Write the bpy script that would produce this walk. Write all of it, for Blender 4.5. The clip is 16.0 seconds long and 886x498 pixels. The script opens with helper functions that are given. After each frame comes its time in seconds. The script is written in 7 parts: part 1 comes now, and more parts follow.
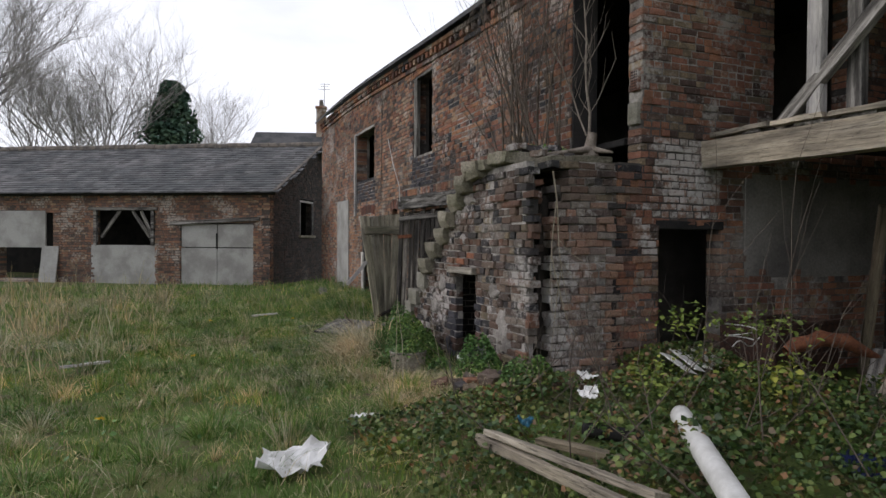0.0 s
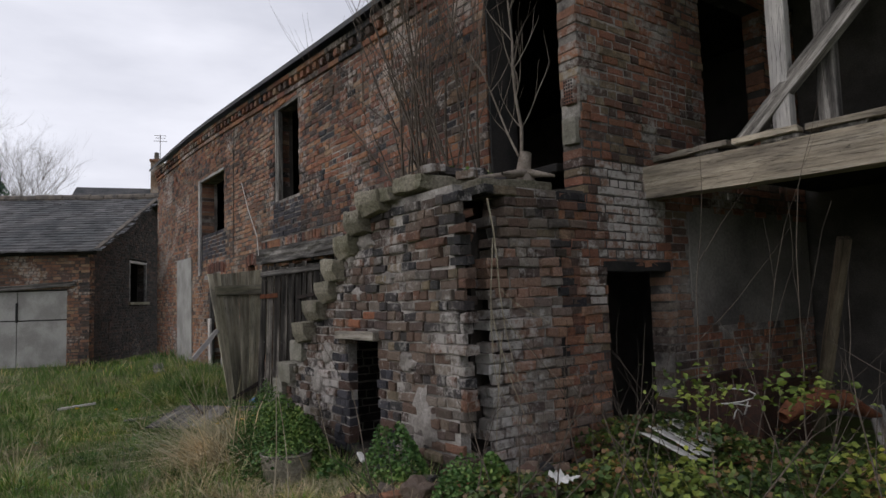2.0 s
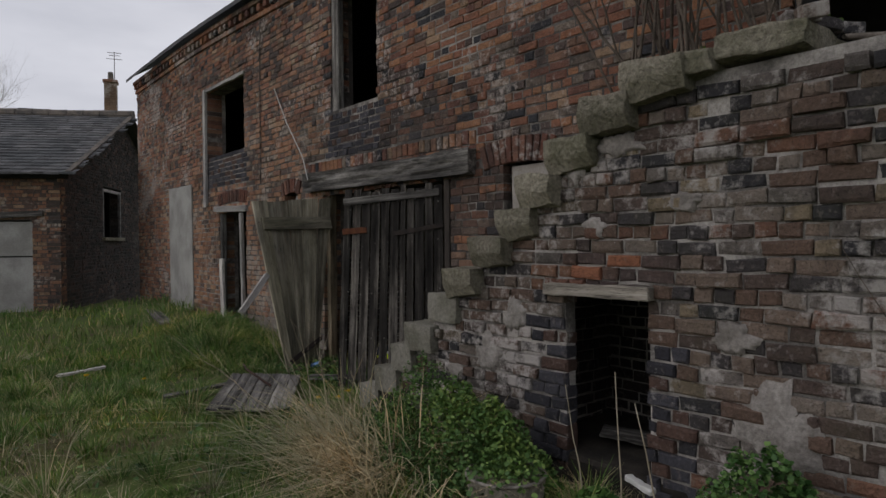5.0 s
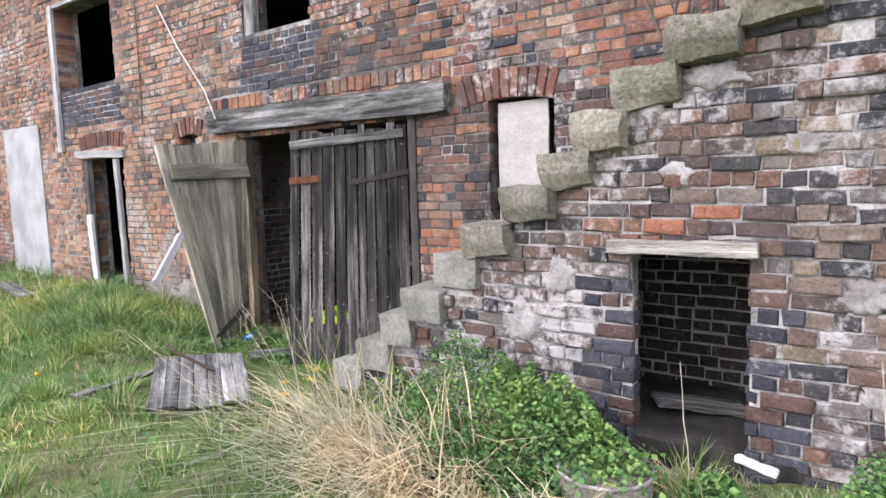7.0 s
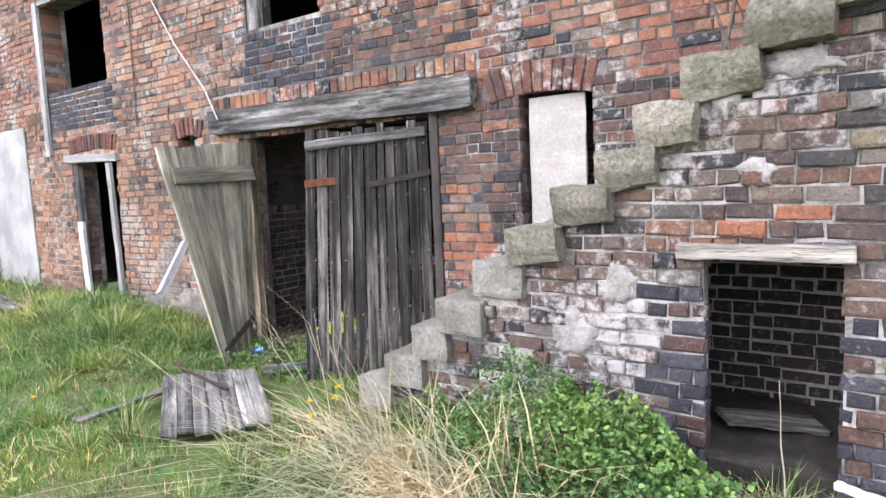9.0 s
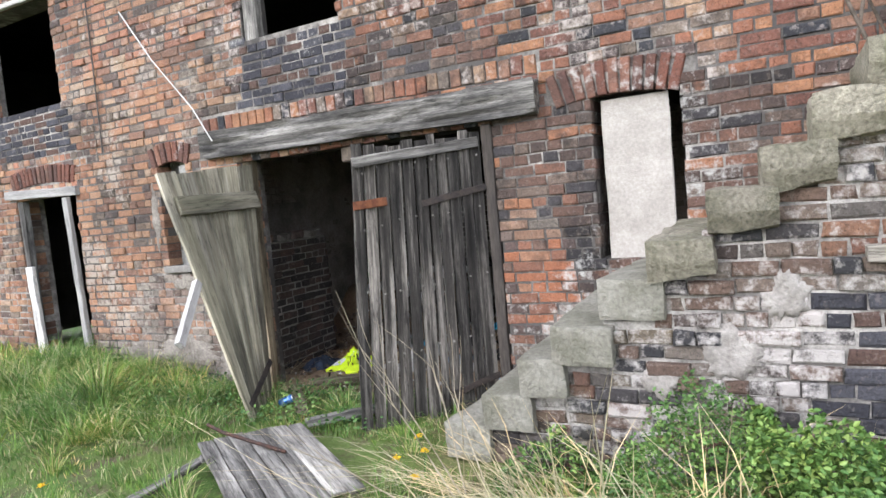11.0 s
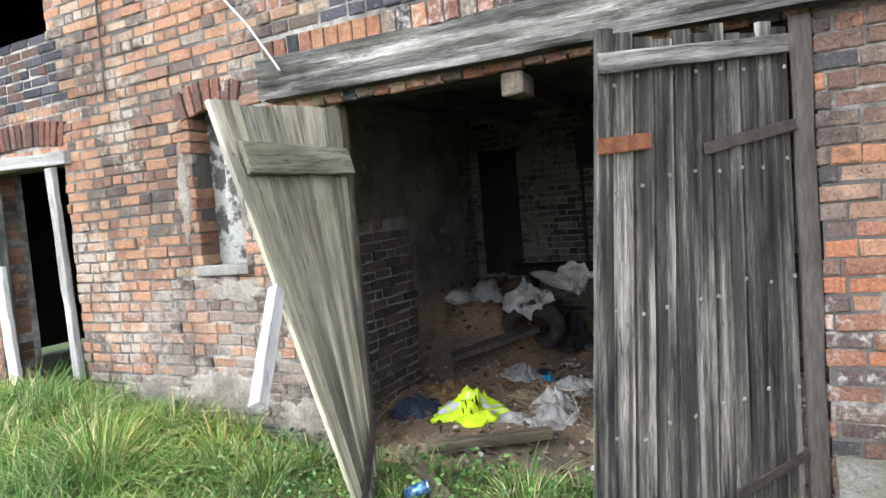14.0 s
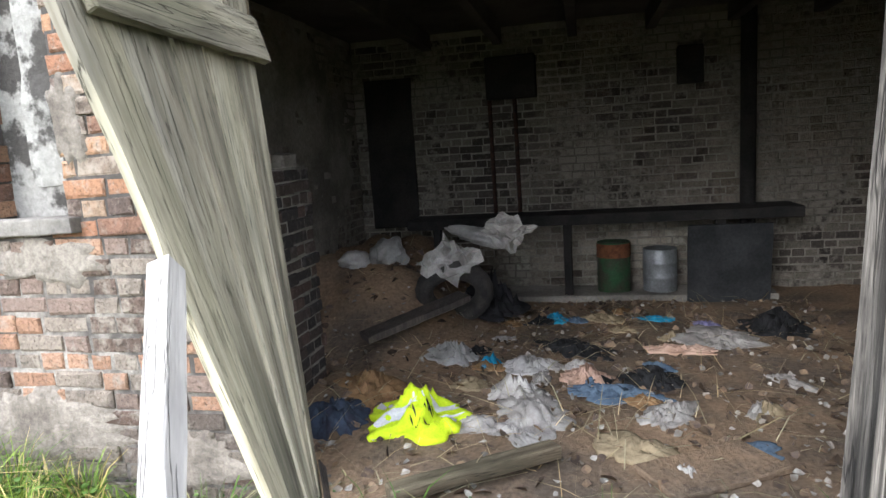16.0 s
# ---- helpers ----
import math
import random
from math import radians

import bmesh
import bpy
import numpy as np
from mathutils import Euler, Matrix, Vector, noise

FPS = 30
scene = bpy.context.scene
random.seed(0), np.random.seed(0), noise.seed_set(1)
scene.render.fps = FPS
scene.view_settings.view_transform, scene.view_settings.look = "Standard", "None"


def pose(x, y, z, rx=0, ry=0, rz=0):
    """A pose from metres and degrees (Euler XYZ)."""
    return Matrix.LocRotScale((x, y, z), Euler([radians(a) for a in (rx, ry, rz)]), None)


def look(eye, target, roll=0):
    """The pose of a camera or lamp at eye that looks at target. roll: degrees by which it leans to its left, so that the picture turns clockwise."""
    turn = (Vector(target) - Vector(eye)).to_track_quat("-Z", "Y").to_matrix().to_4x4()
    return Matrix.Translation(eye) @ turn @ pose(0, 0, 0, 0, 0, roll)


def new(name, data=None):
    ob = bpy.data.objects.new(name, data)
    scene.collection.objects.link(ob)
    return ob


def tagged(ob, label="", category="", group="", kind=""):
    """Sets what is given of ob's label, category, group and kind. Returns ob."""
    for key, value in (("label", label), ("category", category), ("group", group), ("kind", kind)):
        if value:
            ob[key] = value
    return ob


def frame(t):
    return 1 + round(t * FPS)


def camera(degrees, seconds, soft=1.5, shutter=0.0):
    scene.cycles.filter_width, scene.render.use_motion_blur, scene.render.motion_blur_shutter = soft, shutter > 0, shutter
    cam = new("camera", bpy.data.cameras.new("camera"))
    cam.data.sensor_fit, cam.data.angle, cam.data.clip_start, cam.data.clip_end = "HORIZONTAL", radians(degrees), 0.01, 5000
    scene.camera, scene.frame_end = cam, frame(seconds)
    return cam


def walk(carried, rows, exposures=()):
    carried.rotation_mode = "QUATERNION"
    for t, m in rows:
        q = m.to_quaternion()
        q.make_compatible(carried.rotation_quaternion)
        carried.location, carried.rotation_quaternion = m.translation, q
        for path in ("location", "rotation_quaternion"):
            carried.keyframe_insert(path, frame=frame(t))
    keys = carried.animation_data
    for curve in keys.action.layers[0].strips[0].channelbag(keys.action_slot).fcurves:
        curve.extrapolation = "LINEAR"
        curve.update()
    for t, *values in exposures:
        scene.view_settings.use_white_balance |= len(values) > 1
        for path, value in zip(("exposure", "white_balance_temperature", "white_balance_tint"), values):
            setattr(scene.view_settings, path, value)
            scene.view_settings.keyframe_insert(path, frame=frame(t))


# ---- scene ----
cam = camera(69.8, 16.0)
PATH = [
    (0, (0.857, 1.227, 1.602), (1.601, 3.083, 1.577), 0.4),
    (0.5, (0.917, 1.687, 1.558), (1.803, 3.478, 1.653), 1.4),
    (1, (1.042, 2.145, 1.605), (2.173, 3.794, 1.592), -2.1),
    (1.5, (1.164, 2.591, 1.599), (2.238, 4.275, 1.705), -3.7),
    (2, (1.203, 3.019, 1.552), (2.356, 4.646, 1.711), -1.8),
    (2.5, (1.201, 3.456, 1.56), (2.381, 5.069, 1.631), -2.0),
    (3, (1.243, 3.974, 1.557), (2.306, 5.657, 1.754), -2.7),
    (3.5, (1.153, 4.475, 1.511), (2.225, 6.162, 1.574), -2.7),
    (4, (1.078, 4.973, 1.54), (2.224, 6.611, 1.588), -1.7),
    (4.5, (0.961, 5.472, 1.582), (2.091, 7.121, 1.637), -3.8),
    (5, (0.827, 5.94, 1.547), (2.105, 7.479, 1.527), -0.6),
    (5.2, (0.825, 6.1, 1.573), (2.109, 7.634, 1.559), -1.5),
    (7.3, (0.601, 7.423, 1.614), (2.231, 8.558, 1.378), -2.1),
    (7.5, (0.632, 7.511, 1.614), (2.286, 8.61, 1.374), -2.7),
    (8, (0.694, 7.635, 1.623), (2.385, 8.682, 1.42), -2.8),
    (8.5, (0.694, 7.683, 1.63), (2.351, 8.787, 1.442), -3.1),
    (9, (0.69, 7.74, 1.631), (2.304, 8.902, 1.425), -2.4),
    (9.2, (0.712, 7.773, 1.623), (2.31, 8.958, 1.422), -1.5),
    (11.4, (0.552, 9.282, 1.657), (2.319, 10.207, 1.504), -5.6),
    (11.5, (0.552, 9.364, 1.651), (2.287, 10.342, 1.466), -5.6),
    (12, (0.796, 9.746, 1.6), (2.477, 10.815, 1.422), -4.5),
    (12.5, (1.062, 10.04, 1.567), (2.768, 11.064, 1.366), -2.2),
    (13, (1.288, 10.379, 1.547), (3.097, 11.218, 1.389), -4.8),
    (13.5, (1.533, 10.72, 1.503), (3.292, 11.66, 1.344), -5.0),
    (14, (1.829, 11.023, 1.487), (3.6, 11.944, 1.364), -4.7),
    (14.5, (2.079, 11.316, 1.469), (3.971, 11.926, 1.248), -4.9),
    (15, (2.33, 11.61, 1.439), (4.234, 12.179, 1.214), -4.0),
    (15.5, (2.643, 11.914, 1.412), (4.523, 12.539, 1.137), -5.9),
    (16, (2.842, 12.157, 1.389), (4.772, 12.587, 1.09), -3.7),
]
walk(cam, [(t, look(eye, target, roll)) for t, eye, target, roll in PATH],
     [(0, 0.26, 6200, 13), (0.5, 0.07, 6200, 13), (1, -0.02, 6200, 13), (1.5, -0.06, 6200, 14), (3, -0.2, 6250, 13), (5.2, -0.52, 6250, 13), (7.3, 2.2, 5750, 18), (9.2, 2.2, 5750, 17), (11.4, 2.05, 5900, 10), (14, 2.45, 5850, 7), (16, 2.6, 5950, 9)])

# ---- light ----
SUN_EL, SUN_AZ = radians(26), radians(-67)
world = bpy.data.worlds.new("overcast")
scene.world = world
world.use_nodes = True
wn, wl = world.node_tree.nodes, world.node_tree.links
wn.clear()
sky = wn.new("ShaderNodeTexSky")
sky.sky_type, sky.sun_disc, sky.sun_elevation, sky.sun_rotation = "NISHITA", False, SUN_EL, SUN_AZ
sky.air_density, sky.dust_density = 1.0, 4.0
cloud = wn.new("ShaderNodeTexNoise")
cloud.inputs["Scale"].default_value, cloud.inputs["Detail"].default_value = 2.2, 6.0
cmap = wn.new("ShaderNodeMapping")
cmap.inputs["Scale"].default_value = (1.0, 1.0, 3.2)
ctex = wn.new("ShaderNodeTexCoord")
wl.new(ctex.outputs["Generated"], cmap.inputs["Vector"])
wl.new(cmap.outputs["Vector"], cloud.inputs["Vector"])
cramp = wn.new("ShaderNodeValToRGB")
cramp.color_ramp.elements[0].position, cramp.color_ramp.elements[0].color = 0.36, (7.9, 8.0, 8.5, 1)
cramp.color_ramp.elements[1].position, cramp.color_ramp.elements[1].color = 0.66, (11.4, 11.4, 11.7, 1)
wl.new(cloud.outputs["Fac"], cramp.inputs["Fac"])
# the cloud is a little thinner and brighter past the far gable
glow = wn.new("ShaderNodeVectorMath")
glow.operation = "DOT_PRODUCT"
glow.inputs[1].default_value = (-0.27, 0.93, 0.24)
wl.new(ctex.outputs["Generated"], glow.inputs[0])
gramp = wn.new("ShaderNodeMapRange")
gramp.inputs["From Min"].default_value, gramp.inputs["From Max"].default_value = -0.3, 1.0
gramp.inputs["To Min"].default_value, gramp.inputs["To Max"].default_value = 0.92, 1.14
wl.new(glow.outputs["Value"], gramp.inputs["Value"])
lit = wn.new("ShaderNodeVectorMath")
lit.operation = "SCALE"
wl.new(cramp.outputs["Color"], lit.inputs[0])
wl.new(gramp.outputs["Result"], lit.inputs["Scale"])
cmix = wn.new("ShaderNodeMixRGB")
cmix.inputs["Fac"].default_value = 0.9
wl.new(sky.outputs["Color"], cmix.inputs[1])
wl.new(lit.outputs["Vector"], cmix.inputs[2])
back = wn.new("ShaderNodeBackground")
back.inputs["Strength"].default_value = 0.085
wout = wn.new("ShaderNodeOutputWorld")
wl.new(cmix.outputs["Color"], back.inputs["Color"])
wl.new(back.outputs["Background"], wout.inputs["Surface"])

sun = new("sun", bpy.data.lights.new("sun", "SUN"))
sun.data.energy, sun.data.angle, sun.data.color = 0.55, radians(30), (1.0, 0.97, 0.93)
sun.matrix_world = look((-14, 6, 7.5), (0, 0, 0))

# ---- node helpers and materials ----
def material(name):
    m = bpy.data.materials.new(name)
    m.use_nodes = True
    return m, m.node_tree, m.node_tree.nodes["Principled BSDF"]


def node(t, kind, **inputs):
    n = t.nodes.new("ShaderNode" + kind)
    for k, v in inputs.items():
        key = k.replace("_", " ")
        if hasattr(v, "is_output"):
            t.links.new(v, n.inputs[key])
        else:
            n.inputs[key].default_value = v
    return n


def position(t, scale=(1, 1, 1)):
    g = t.nodes.new("ShaderNodeNewGeometry")
    mp = node(t, "Mapping", Vector=g.outputs["Position"], Scale=scale)
    return mp.outputs["Vector"]


def noisy(t, vec, scale, detail=4.0, rough=0.55):
    return node(t, "TexNoise", Vector=vec, Scale=scale, Detail=detail, Roughness=rough).outputs["Fac"]


def ramp(t, fac, stops, constant=False):
    n = t.nodes.new("ShaderNodeValToRGB")
    n.color_ramp.interpolation = "CONSTANT" if constant else "LINEAR"
    els = n.color_ramp.elements
    while len(els) < len(stops):
        els.new(0.5)
    for e, (p, c) in zip(els, stops):
        e.position, e.color = p, (*c, 1) if len(c) == 3 else c
    t.links.new(fac, n.inputs["Fac"])
    return n.outputs["Color"]


def blend(t, fac, a, b, mode="MIX"):
    n = t.nodes.new("ShaderNodeMixRGB")
    n.blend_type = mode
    for i, v in enumerate((fac, a, b)):
        if hasattr(v, "is_output"):
            t.links.new(v, n.inputs[i])
        else:
            n.inputs[i].default_value = v if i == 0 or len(v) == 4 else (*v, 1)
    return n.outputs[0]


def math_node(t, op, a, b=0.0):
    n = t.nodes.new("ShaderNodeMath")
    n.operation = op
    for i, v in enumerate((a, b)):
        if hasattr(v, "is_output"):
            t.links.new(v, n.inputs[i])
        else:
            n.inputs[i].default_value = v
    return n.outputs[0]


def finish(t, b, colour, rough=0.9, bump=None, strength=0.5, distance=0.01, spec=0.25):
    if hasattr(colour, "is_output"):
        t.links.new(colour, b.inputs["Base Color"])
    else:
        b.inputs["Base Color"].default_value = (*colour, 1)
    if hasattr(rough, "is_output"):
        t.links.new(rough, b.inputs["Roughness"])
    else:
        b.inputs["Roughness"].default_value = rough
    b.inputs["Specular IOR Level"].default_value = spec
    if bump is not None:
        n = node(t, "Bump", Height=bump, Strength=strength, Distance=distance)
        t.links.new(n.outputs["Normal"], b.inputs["Normal"])


def piece_random(t):
    """A number for each brick, board or leaf, whether it is an object or an island."""
    o, g = t.nodes.new("ShaderNodeObjectInfo"), t.nodes.new("ShaderNodeNewGeometry")
    s = math_node(t, "ADD", o.outputs["Random"], g.outputs["Random Per Island"])
    return math_node(t, "FRACT", math_node(t, "MULTIPLY", s, 7.31))


def brick_material(name, stops, lime=0.0, soot=0.5, lime_colour=(0.55, 0.53, 0.49), moss=0.0, soot_scale=0.55):
    m, t, b = material(name)
    r = piece_random(t)
    p = position(t)
    col = ramp(t, r, stops, True)
    grain = noisy(t, p, 55, 6, 0.7)
    mid = noisy(t, p, 9, 5, 0.65)
    big = noisy(t, p, soot_scale, 5, 0.6)
    col = blend(t, 0.75, col, ramp(t, grain, [(0.25, (0.45, 0.43, 0.42)), (0.75, (1.35, 1.3, 1.25))]), "MULTIPLY")
    dark = ramp(t, math_node(t, "ADD", math_node(t, "MULTIPLY", big, 0.7), math_node(t, "MULTIPLY", mid, 0.3)),
                [(0.45, (0, 0, 0)), (0.56, (1, 1, 1))])
    col = blend(t, math_node(t, "MULTIPLY", dark, math_node(t, "MULTIPLY", math_node(t, "ADD", r, 0.55), soot * 0.85)), col, (0.03, 0.028, 0.028))
    pits = ramp(t, noisy(t, p, 120, 4, 0.6), [(0.34, (1, 1, 1)), (0.42, (0, 0, 0))])
    flakes = ramp(t, noisy(t, p, 26, 5, 0.65), [(0.56, (0, 0, 0)), (0.64, (1, 1, 1))])
    col = blend(t, math_node(t, "MULTIPLY", flakes, 0.4), col, blend(t, 0.5, col, (0.34, 0.29, 0.25)))
    col = blend(t, math_node(t, "MULTIPLY", pits, 0.55), col, (0.04, 0.035, 0.032))
    if lime:
        edge = math_node(t, "ADD", math_node(t, "MULTIPLY", noisy(t, p, 1.3, 3, 0.5), 0.55), math_node(t, "MULTIPLY", noisy(t, p, 14, 6, 0.7), 0.45))
        edge = math_node(t, "ADD", edge, math_node(t, "MULTIPLY", math_node(t, "SUBTRACT", r, 0.5), 0.045))
        lo = 0.62 - 0.2 * lime
        col = blend(t, math_node(t, "MULTIPLY", ramp(t, edge, [(lo, (0, 0, 0)), (lo + 0.08, (1, 1, 1))]), 0.8), col, lime_colour)
    if moss:
        col = blend(t, math_node(t, "MULTIPLY", ramp(t, noisy(t, p, 3.1, 6, 0.7), [(0.5, (0, 0, 0)), (0.68, (1, 1, 1))]), moss), col, (0.07, 0.075, 0.03))
    height = math_node(t, "SUBTRACT", math_node(t, "ADD", grain, math_node(t, "MULTIPLY", mid, 1.2)), math_node(t, "MULTIPLY", pits, 0.5))
    finish(t, b, col, 0.92, height, 0.9, 0.016, 0.2)
    return m


def mixed_material(name, a, c, scale, rough=0.9, fine=60, bump=0.5, low=0.4, high=0.6, stretch=(1, 1, 1), contrast=0.35, metal=0.0, distance=0.01, spec=0.25, islands=0.0):
    m, t, b = material(name)
    p = position(t, stretch)
    big, grain = noisy(t, p, scale, 5, 0.6), noisy(t, p, fine, 6, 0.7)
    col = ramp(t, big, [(low, a), (high, c)])
    k = contrast
    col = blend(t, 1.0, col, ramp(t, grain, [(0.25, (1 - k,) * 3), (0.75, (1 + k,) * 3)]), "MULTIPLY")
    if islands:
        r = piece_random(t)
        col = blend(t, 1.0, col, ramp(t, r, [(0.0, (1 - islands,) * 3), (1.0, (1 + islands,) * 3)]), "MULTIPLY")
    finish(t, b, col, rough, math_node(t, "ADD", grain, math_node(t, "MULTIPLY", big, 0.6)), bump, distance, spec)
    b.inputs["Metallic"].default_value = metal
    return m


def wood_material(name, a, c, green=0.0, dark=0.35, grain_scale=38.0, fine=0.32):
    """Weathered timber: grain along local x of each board."""
    m, t, b = material(name)
    tc = t.nodes.new("ShaderNodeTexCoord")
    r = piece_random(t)
    shift = node(t, "CombineXYZ", X=math_node(t, "MULTIPLY", r, 31.0), Y=math_node(t, "MULTIPLY", r, 17.0), Z=r)
    add = t.nodes.new("ShaderNodeVectorMath")
    t.links.new(tc.outputs["Object"], add.inputs[0])
    t.links.new(shift.outputs[0], add.inputs[1])
    mp = node(t, "Mapping", Vector=add.outputs[0], Scale=(0.035, 1, 1)).outputs["Vector"]
    mp2 = node(t, "Mapping", Vector=add.outputs[0], Scale=(0.25, 1, 1)).outputs["Vector"]
    mp3 = node(t, "Mapping", Vector=add.outputs[0], Scale=(0.055, 1, 1)).outputs["Vector"]
    g = math_node(t, "ADD", math_node(t, "MULTIPLY", noisy(t, mp, grain_scale * 0.7, 4, 0.55), 1.0 - fine), math_node(t, "MULTIPLY", noisy(t, mp3, 230.0, 6, 0.65), fine))
    s = noisy(t, mp2, 6.0, 5, 0.6)
    col = ramp(t, g, [(0.33, tuple(v * dark for v in a)), (0.48, a), (0.66, c)])
    col = blend(t, 1.0, col, ramp(t, r, [(0.0, (0.62, 0.62, 0.62)), (1.0, (1.3, 1.28, 1.25))]), "MULTIPLY")
    col = blend(t, 1.0, col, ramp(t, s, [(0.34, tuple(0.16 + v * 0.6 * dark for v in (1, 1, 1.05))), (0.66, (1.4, 1.4, 1.37))]), "MULTIPLY")
    if green:
        col = blend(t, math_node(t, "MULTIPLY", ramp(t, noisy(t, mp2, 3.5, 5, 0.6), [(0.42, (0, 0, 0)), (0.65, (1, 1, 1))]), green), col, (0.16, 0.165, 0.095))
    # drying cracks along the grain
    split = ramp(t, noisy(t, mp3, 30.0, 3, 0.5), [(0.485, (0, 0, 0)), (0.5, (1, 1, 1)), (0.515, (0, 0, 0))])
    check = ramp(t, noisy(t, mp3, 58.0, 2, 0.5), [(0.45, (0, 0, 0)), (0.47, (1, 1, 1)), (0.49, (0, 0, 0))])
    split = blend(t, math_node(t, "MULTIPLY", ramp(t, s, [(0.45, (0, 0, 0)), (0.6, (1, 1, 1))]), 0.8), split, check)
    knot = ramp(t, noisy(t, mp2, 11.0, 3, 0.6), [(0.27, (1, 1, 1)), (0.33, (0, 0, 0))])
    col = blend(t, math_node(t, "MULTIPLY", split, 0.75), col, tuple(v * 0.12 for v in a))
    col = blend(t, math_node(t, "MULTIPLY", knot, 0.7), col, tuple(v * 0.2 for v in a))
    finish(t, b, col, 0.85, math_node(t, "SUBTRACT", g, math_node(t, "MULTIPLY", split, 0.8)), 1.0, 0.006, 0.25)
    return m


def leaf_material(name, stops, rough=0.6, trans=0.15):
    m, t, b = material(name)
    r = piece_random(t)
    p = position(t)
    col = ramp(t, r, stops)
    col = blend(t, 1.0, col, ramp(t, noisy(t, p, 1.9, 6, 0.7), [(0.32, (0.4, 0.45, 0.45)), (0.5, (0.95, 0.98, 0.9)), (0.68, (1.6, 1.4, 1.15))]), "MULTIPLY")
    col = blend(t, 1.0, col, ramp(t, noisy(t, p, 0.75, 4, 0.6), [(0.36, (0.7, 0.8, 0.75)), (0.5, (1.0, 1.0, 1.0)), (0.64, (1.3, 1.12, 0.95))]), "MULTIPLY")
    finish(t, b, col, rough, None, spec=0.3)
    b.inputs["Subsurface Weight"].default_value = 0.0
    return m


FACADE = [(0.0, (0.314, 0.148, 0.095)), (0.18, (0.408, 0.209, 0.117)), (0.32, (0.218, 0.107, 0.080)), (0.46, (0.285, 0.168, 0.117)),
          (0.58, (0.123, 0.092, 0.083)), (0.7, (0.057, 0.059, 0.067)), (0.78, (0.418, 0.286, 0.191)), (0.88, (0.228, 0.184, 0.148)), (0.95, (0.361, 0.163, 0.095))]
STAIR = [(0.0, (0.167, 0.114, 0.088)), (0.17, (0.075, 0.069, 0.070)), (0.31, (0.229, 0.176, 0.141)), (0.44, (0.053, 0.053, 0.058)), (0.53, (0.264, 0.224, 0.189)),
         (0.66, (0.123, 0.092, 0.079)), (0.8, (0.238, 0.132, 0.092)), (0.86, (0.202, 0.180, 0.163)), (0.95, (0.282, 0.229, 0.158))]
PILLAR = [(0.0, (0.38, 0.18, 0.12)), (0.22, (0.3, 0.16, 0.11)), (0.45, (0.45, 0.22, 0.13)), (0.62, (0.16, 0.105, 0.085)), (0.75, (0.4, 0.31, 0.2)), (0.88, (0.24, 0.17, 0.13))]
M_FACADE = brick_material("old_orange_brick", FACADE, 0.42, 0.66, (0.52, 0.45, 0.4), soot_scale=0.6)
M_STAIR = brick_material("limewashed_brick", STAIR, 0.42, 0.45, (0.5, 0.465, 0.43), moss=0.2)
M_LIMEY = brick_material("thickly_limewashed_brick", STAIR, 0.68, 0.45, (0.55, 0.505, 0.47))
M_LIMEND = brick_material("whitened_end_brick", [(0.0, (0.36, 0.24, 0.18)), (0.25, (0.28, 0.22, 0.19)), (0.45, (0.42, 0.26, 0.19)), (0.65, (0.34, 0.3, 0.26)), (0.85, (0.17, 0.13, 0.115))], 0.82, 0.3, (0.62, 0.59, 0.55))
M_PILLAR = brick_material("dark_red_brick", PILLAR, 0.42, 0.5, (0.46, 0.43, 0.385))
M_PALE = brick_material("efflorescent_brick", [(0.0, (0.36, 0.22, 0.15)), (0.25, (0.26, 0.2, 0.17)), (0.45, (0.42, 0.27, 0.19)), (0.65, (0.3, 0.26, 0.22)), (0.85, (0.16, 0.12, 0.1))], 0.52, 0.5, (0.36, 0.32, 0.27), soot_scale=0.9)
M_PLINTH = brick_material("rendered_plinth_brick", [(0.0, (0.25, 0.22, 0.185)), (0.5, (0.2, 0.165, 0.14)), (0.8, (0.18, 0.125, 0.1))], 0.6, 0.4, (0.32, 0.29, 0.25))
M_REDFAR = brick_material("weathered_red_brick", [(0.0, (0.409, 0.204, 0.133)), (0.2, (0.465, 0.265, 0.170)), (0.36, (0.307, 0.163, 0.117)), (0.52, (0.391, 0.245, 0.175)), (0.66, (0.177, 0.133, 0.117)), (0.78, (0.465, 0.347, 0.244)), (0.9, (0.260, 0.194, 0.159))], 0.42, 0.55, (0.52, 0.45, 0.4), soot_scale=0.5)
M_ORANGE = brick_material("bright_orange_brick", [(0.0, (0.4, 0.17, 0.095)), (0.28, (0.28, 0.14, 0.095)), (0.5, (0.13, 0.095, 0.085)), (0.72, (0.44, 0.24, 0.15)), (0.9, (0.2, 0.13, 0.1))], 0.4, 0.5)
M_BLUE = brick_material("blue_brick", [(0.0, (0.05, 0.05, 0.06)), (0.4, (0.085, 0.085, 0.1)), (0.75, (0.12, 0.075, 0.06))], 0.15, 0.2)
M_GARAGE = brick_material("garage_brick", [(0.0, (0.34, 0.18, 0.115)), (0.3, (0.26, 0.155, 0.11)), (0.6, (0.17, 0.12, 0.1)), (0.8, (0.42, 0.28, 0.18))], 0.5, 0.45, (0.5, 0.44, 0.38))
# earth darkened for the shade in the low store and the stair crack
M_EARTH = mixed_material("shade_dark_earth", (0.05, 0.042, 0.034), (0.024, 0.021, 0.018), 5.0, 0.95, 40, 0.9, contrast=0.5)
M_INNER = brick_material("whitewashed_inner_brick", [(0.0, (0.3, 0.275, 0.235)), (0.45, (0.26, 0.235, 0.2)), (0.8, (0.2, 0.17, 0.14))], 0.7, 0.65, (0.34, 0.315, 0.27))
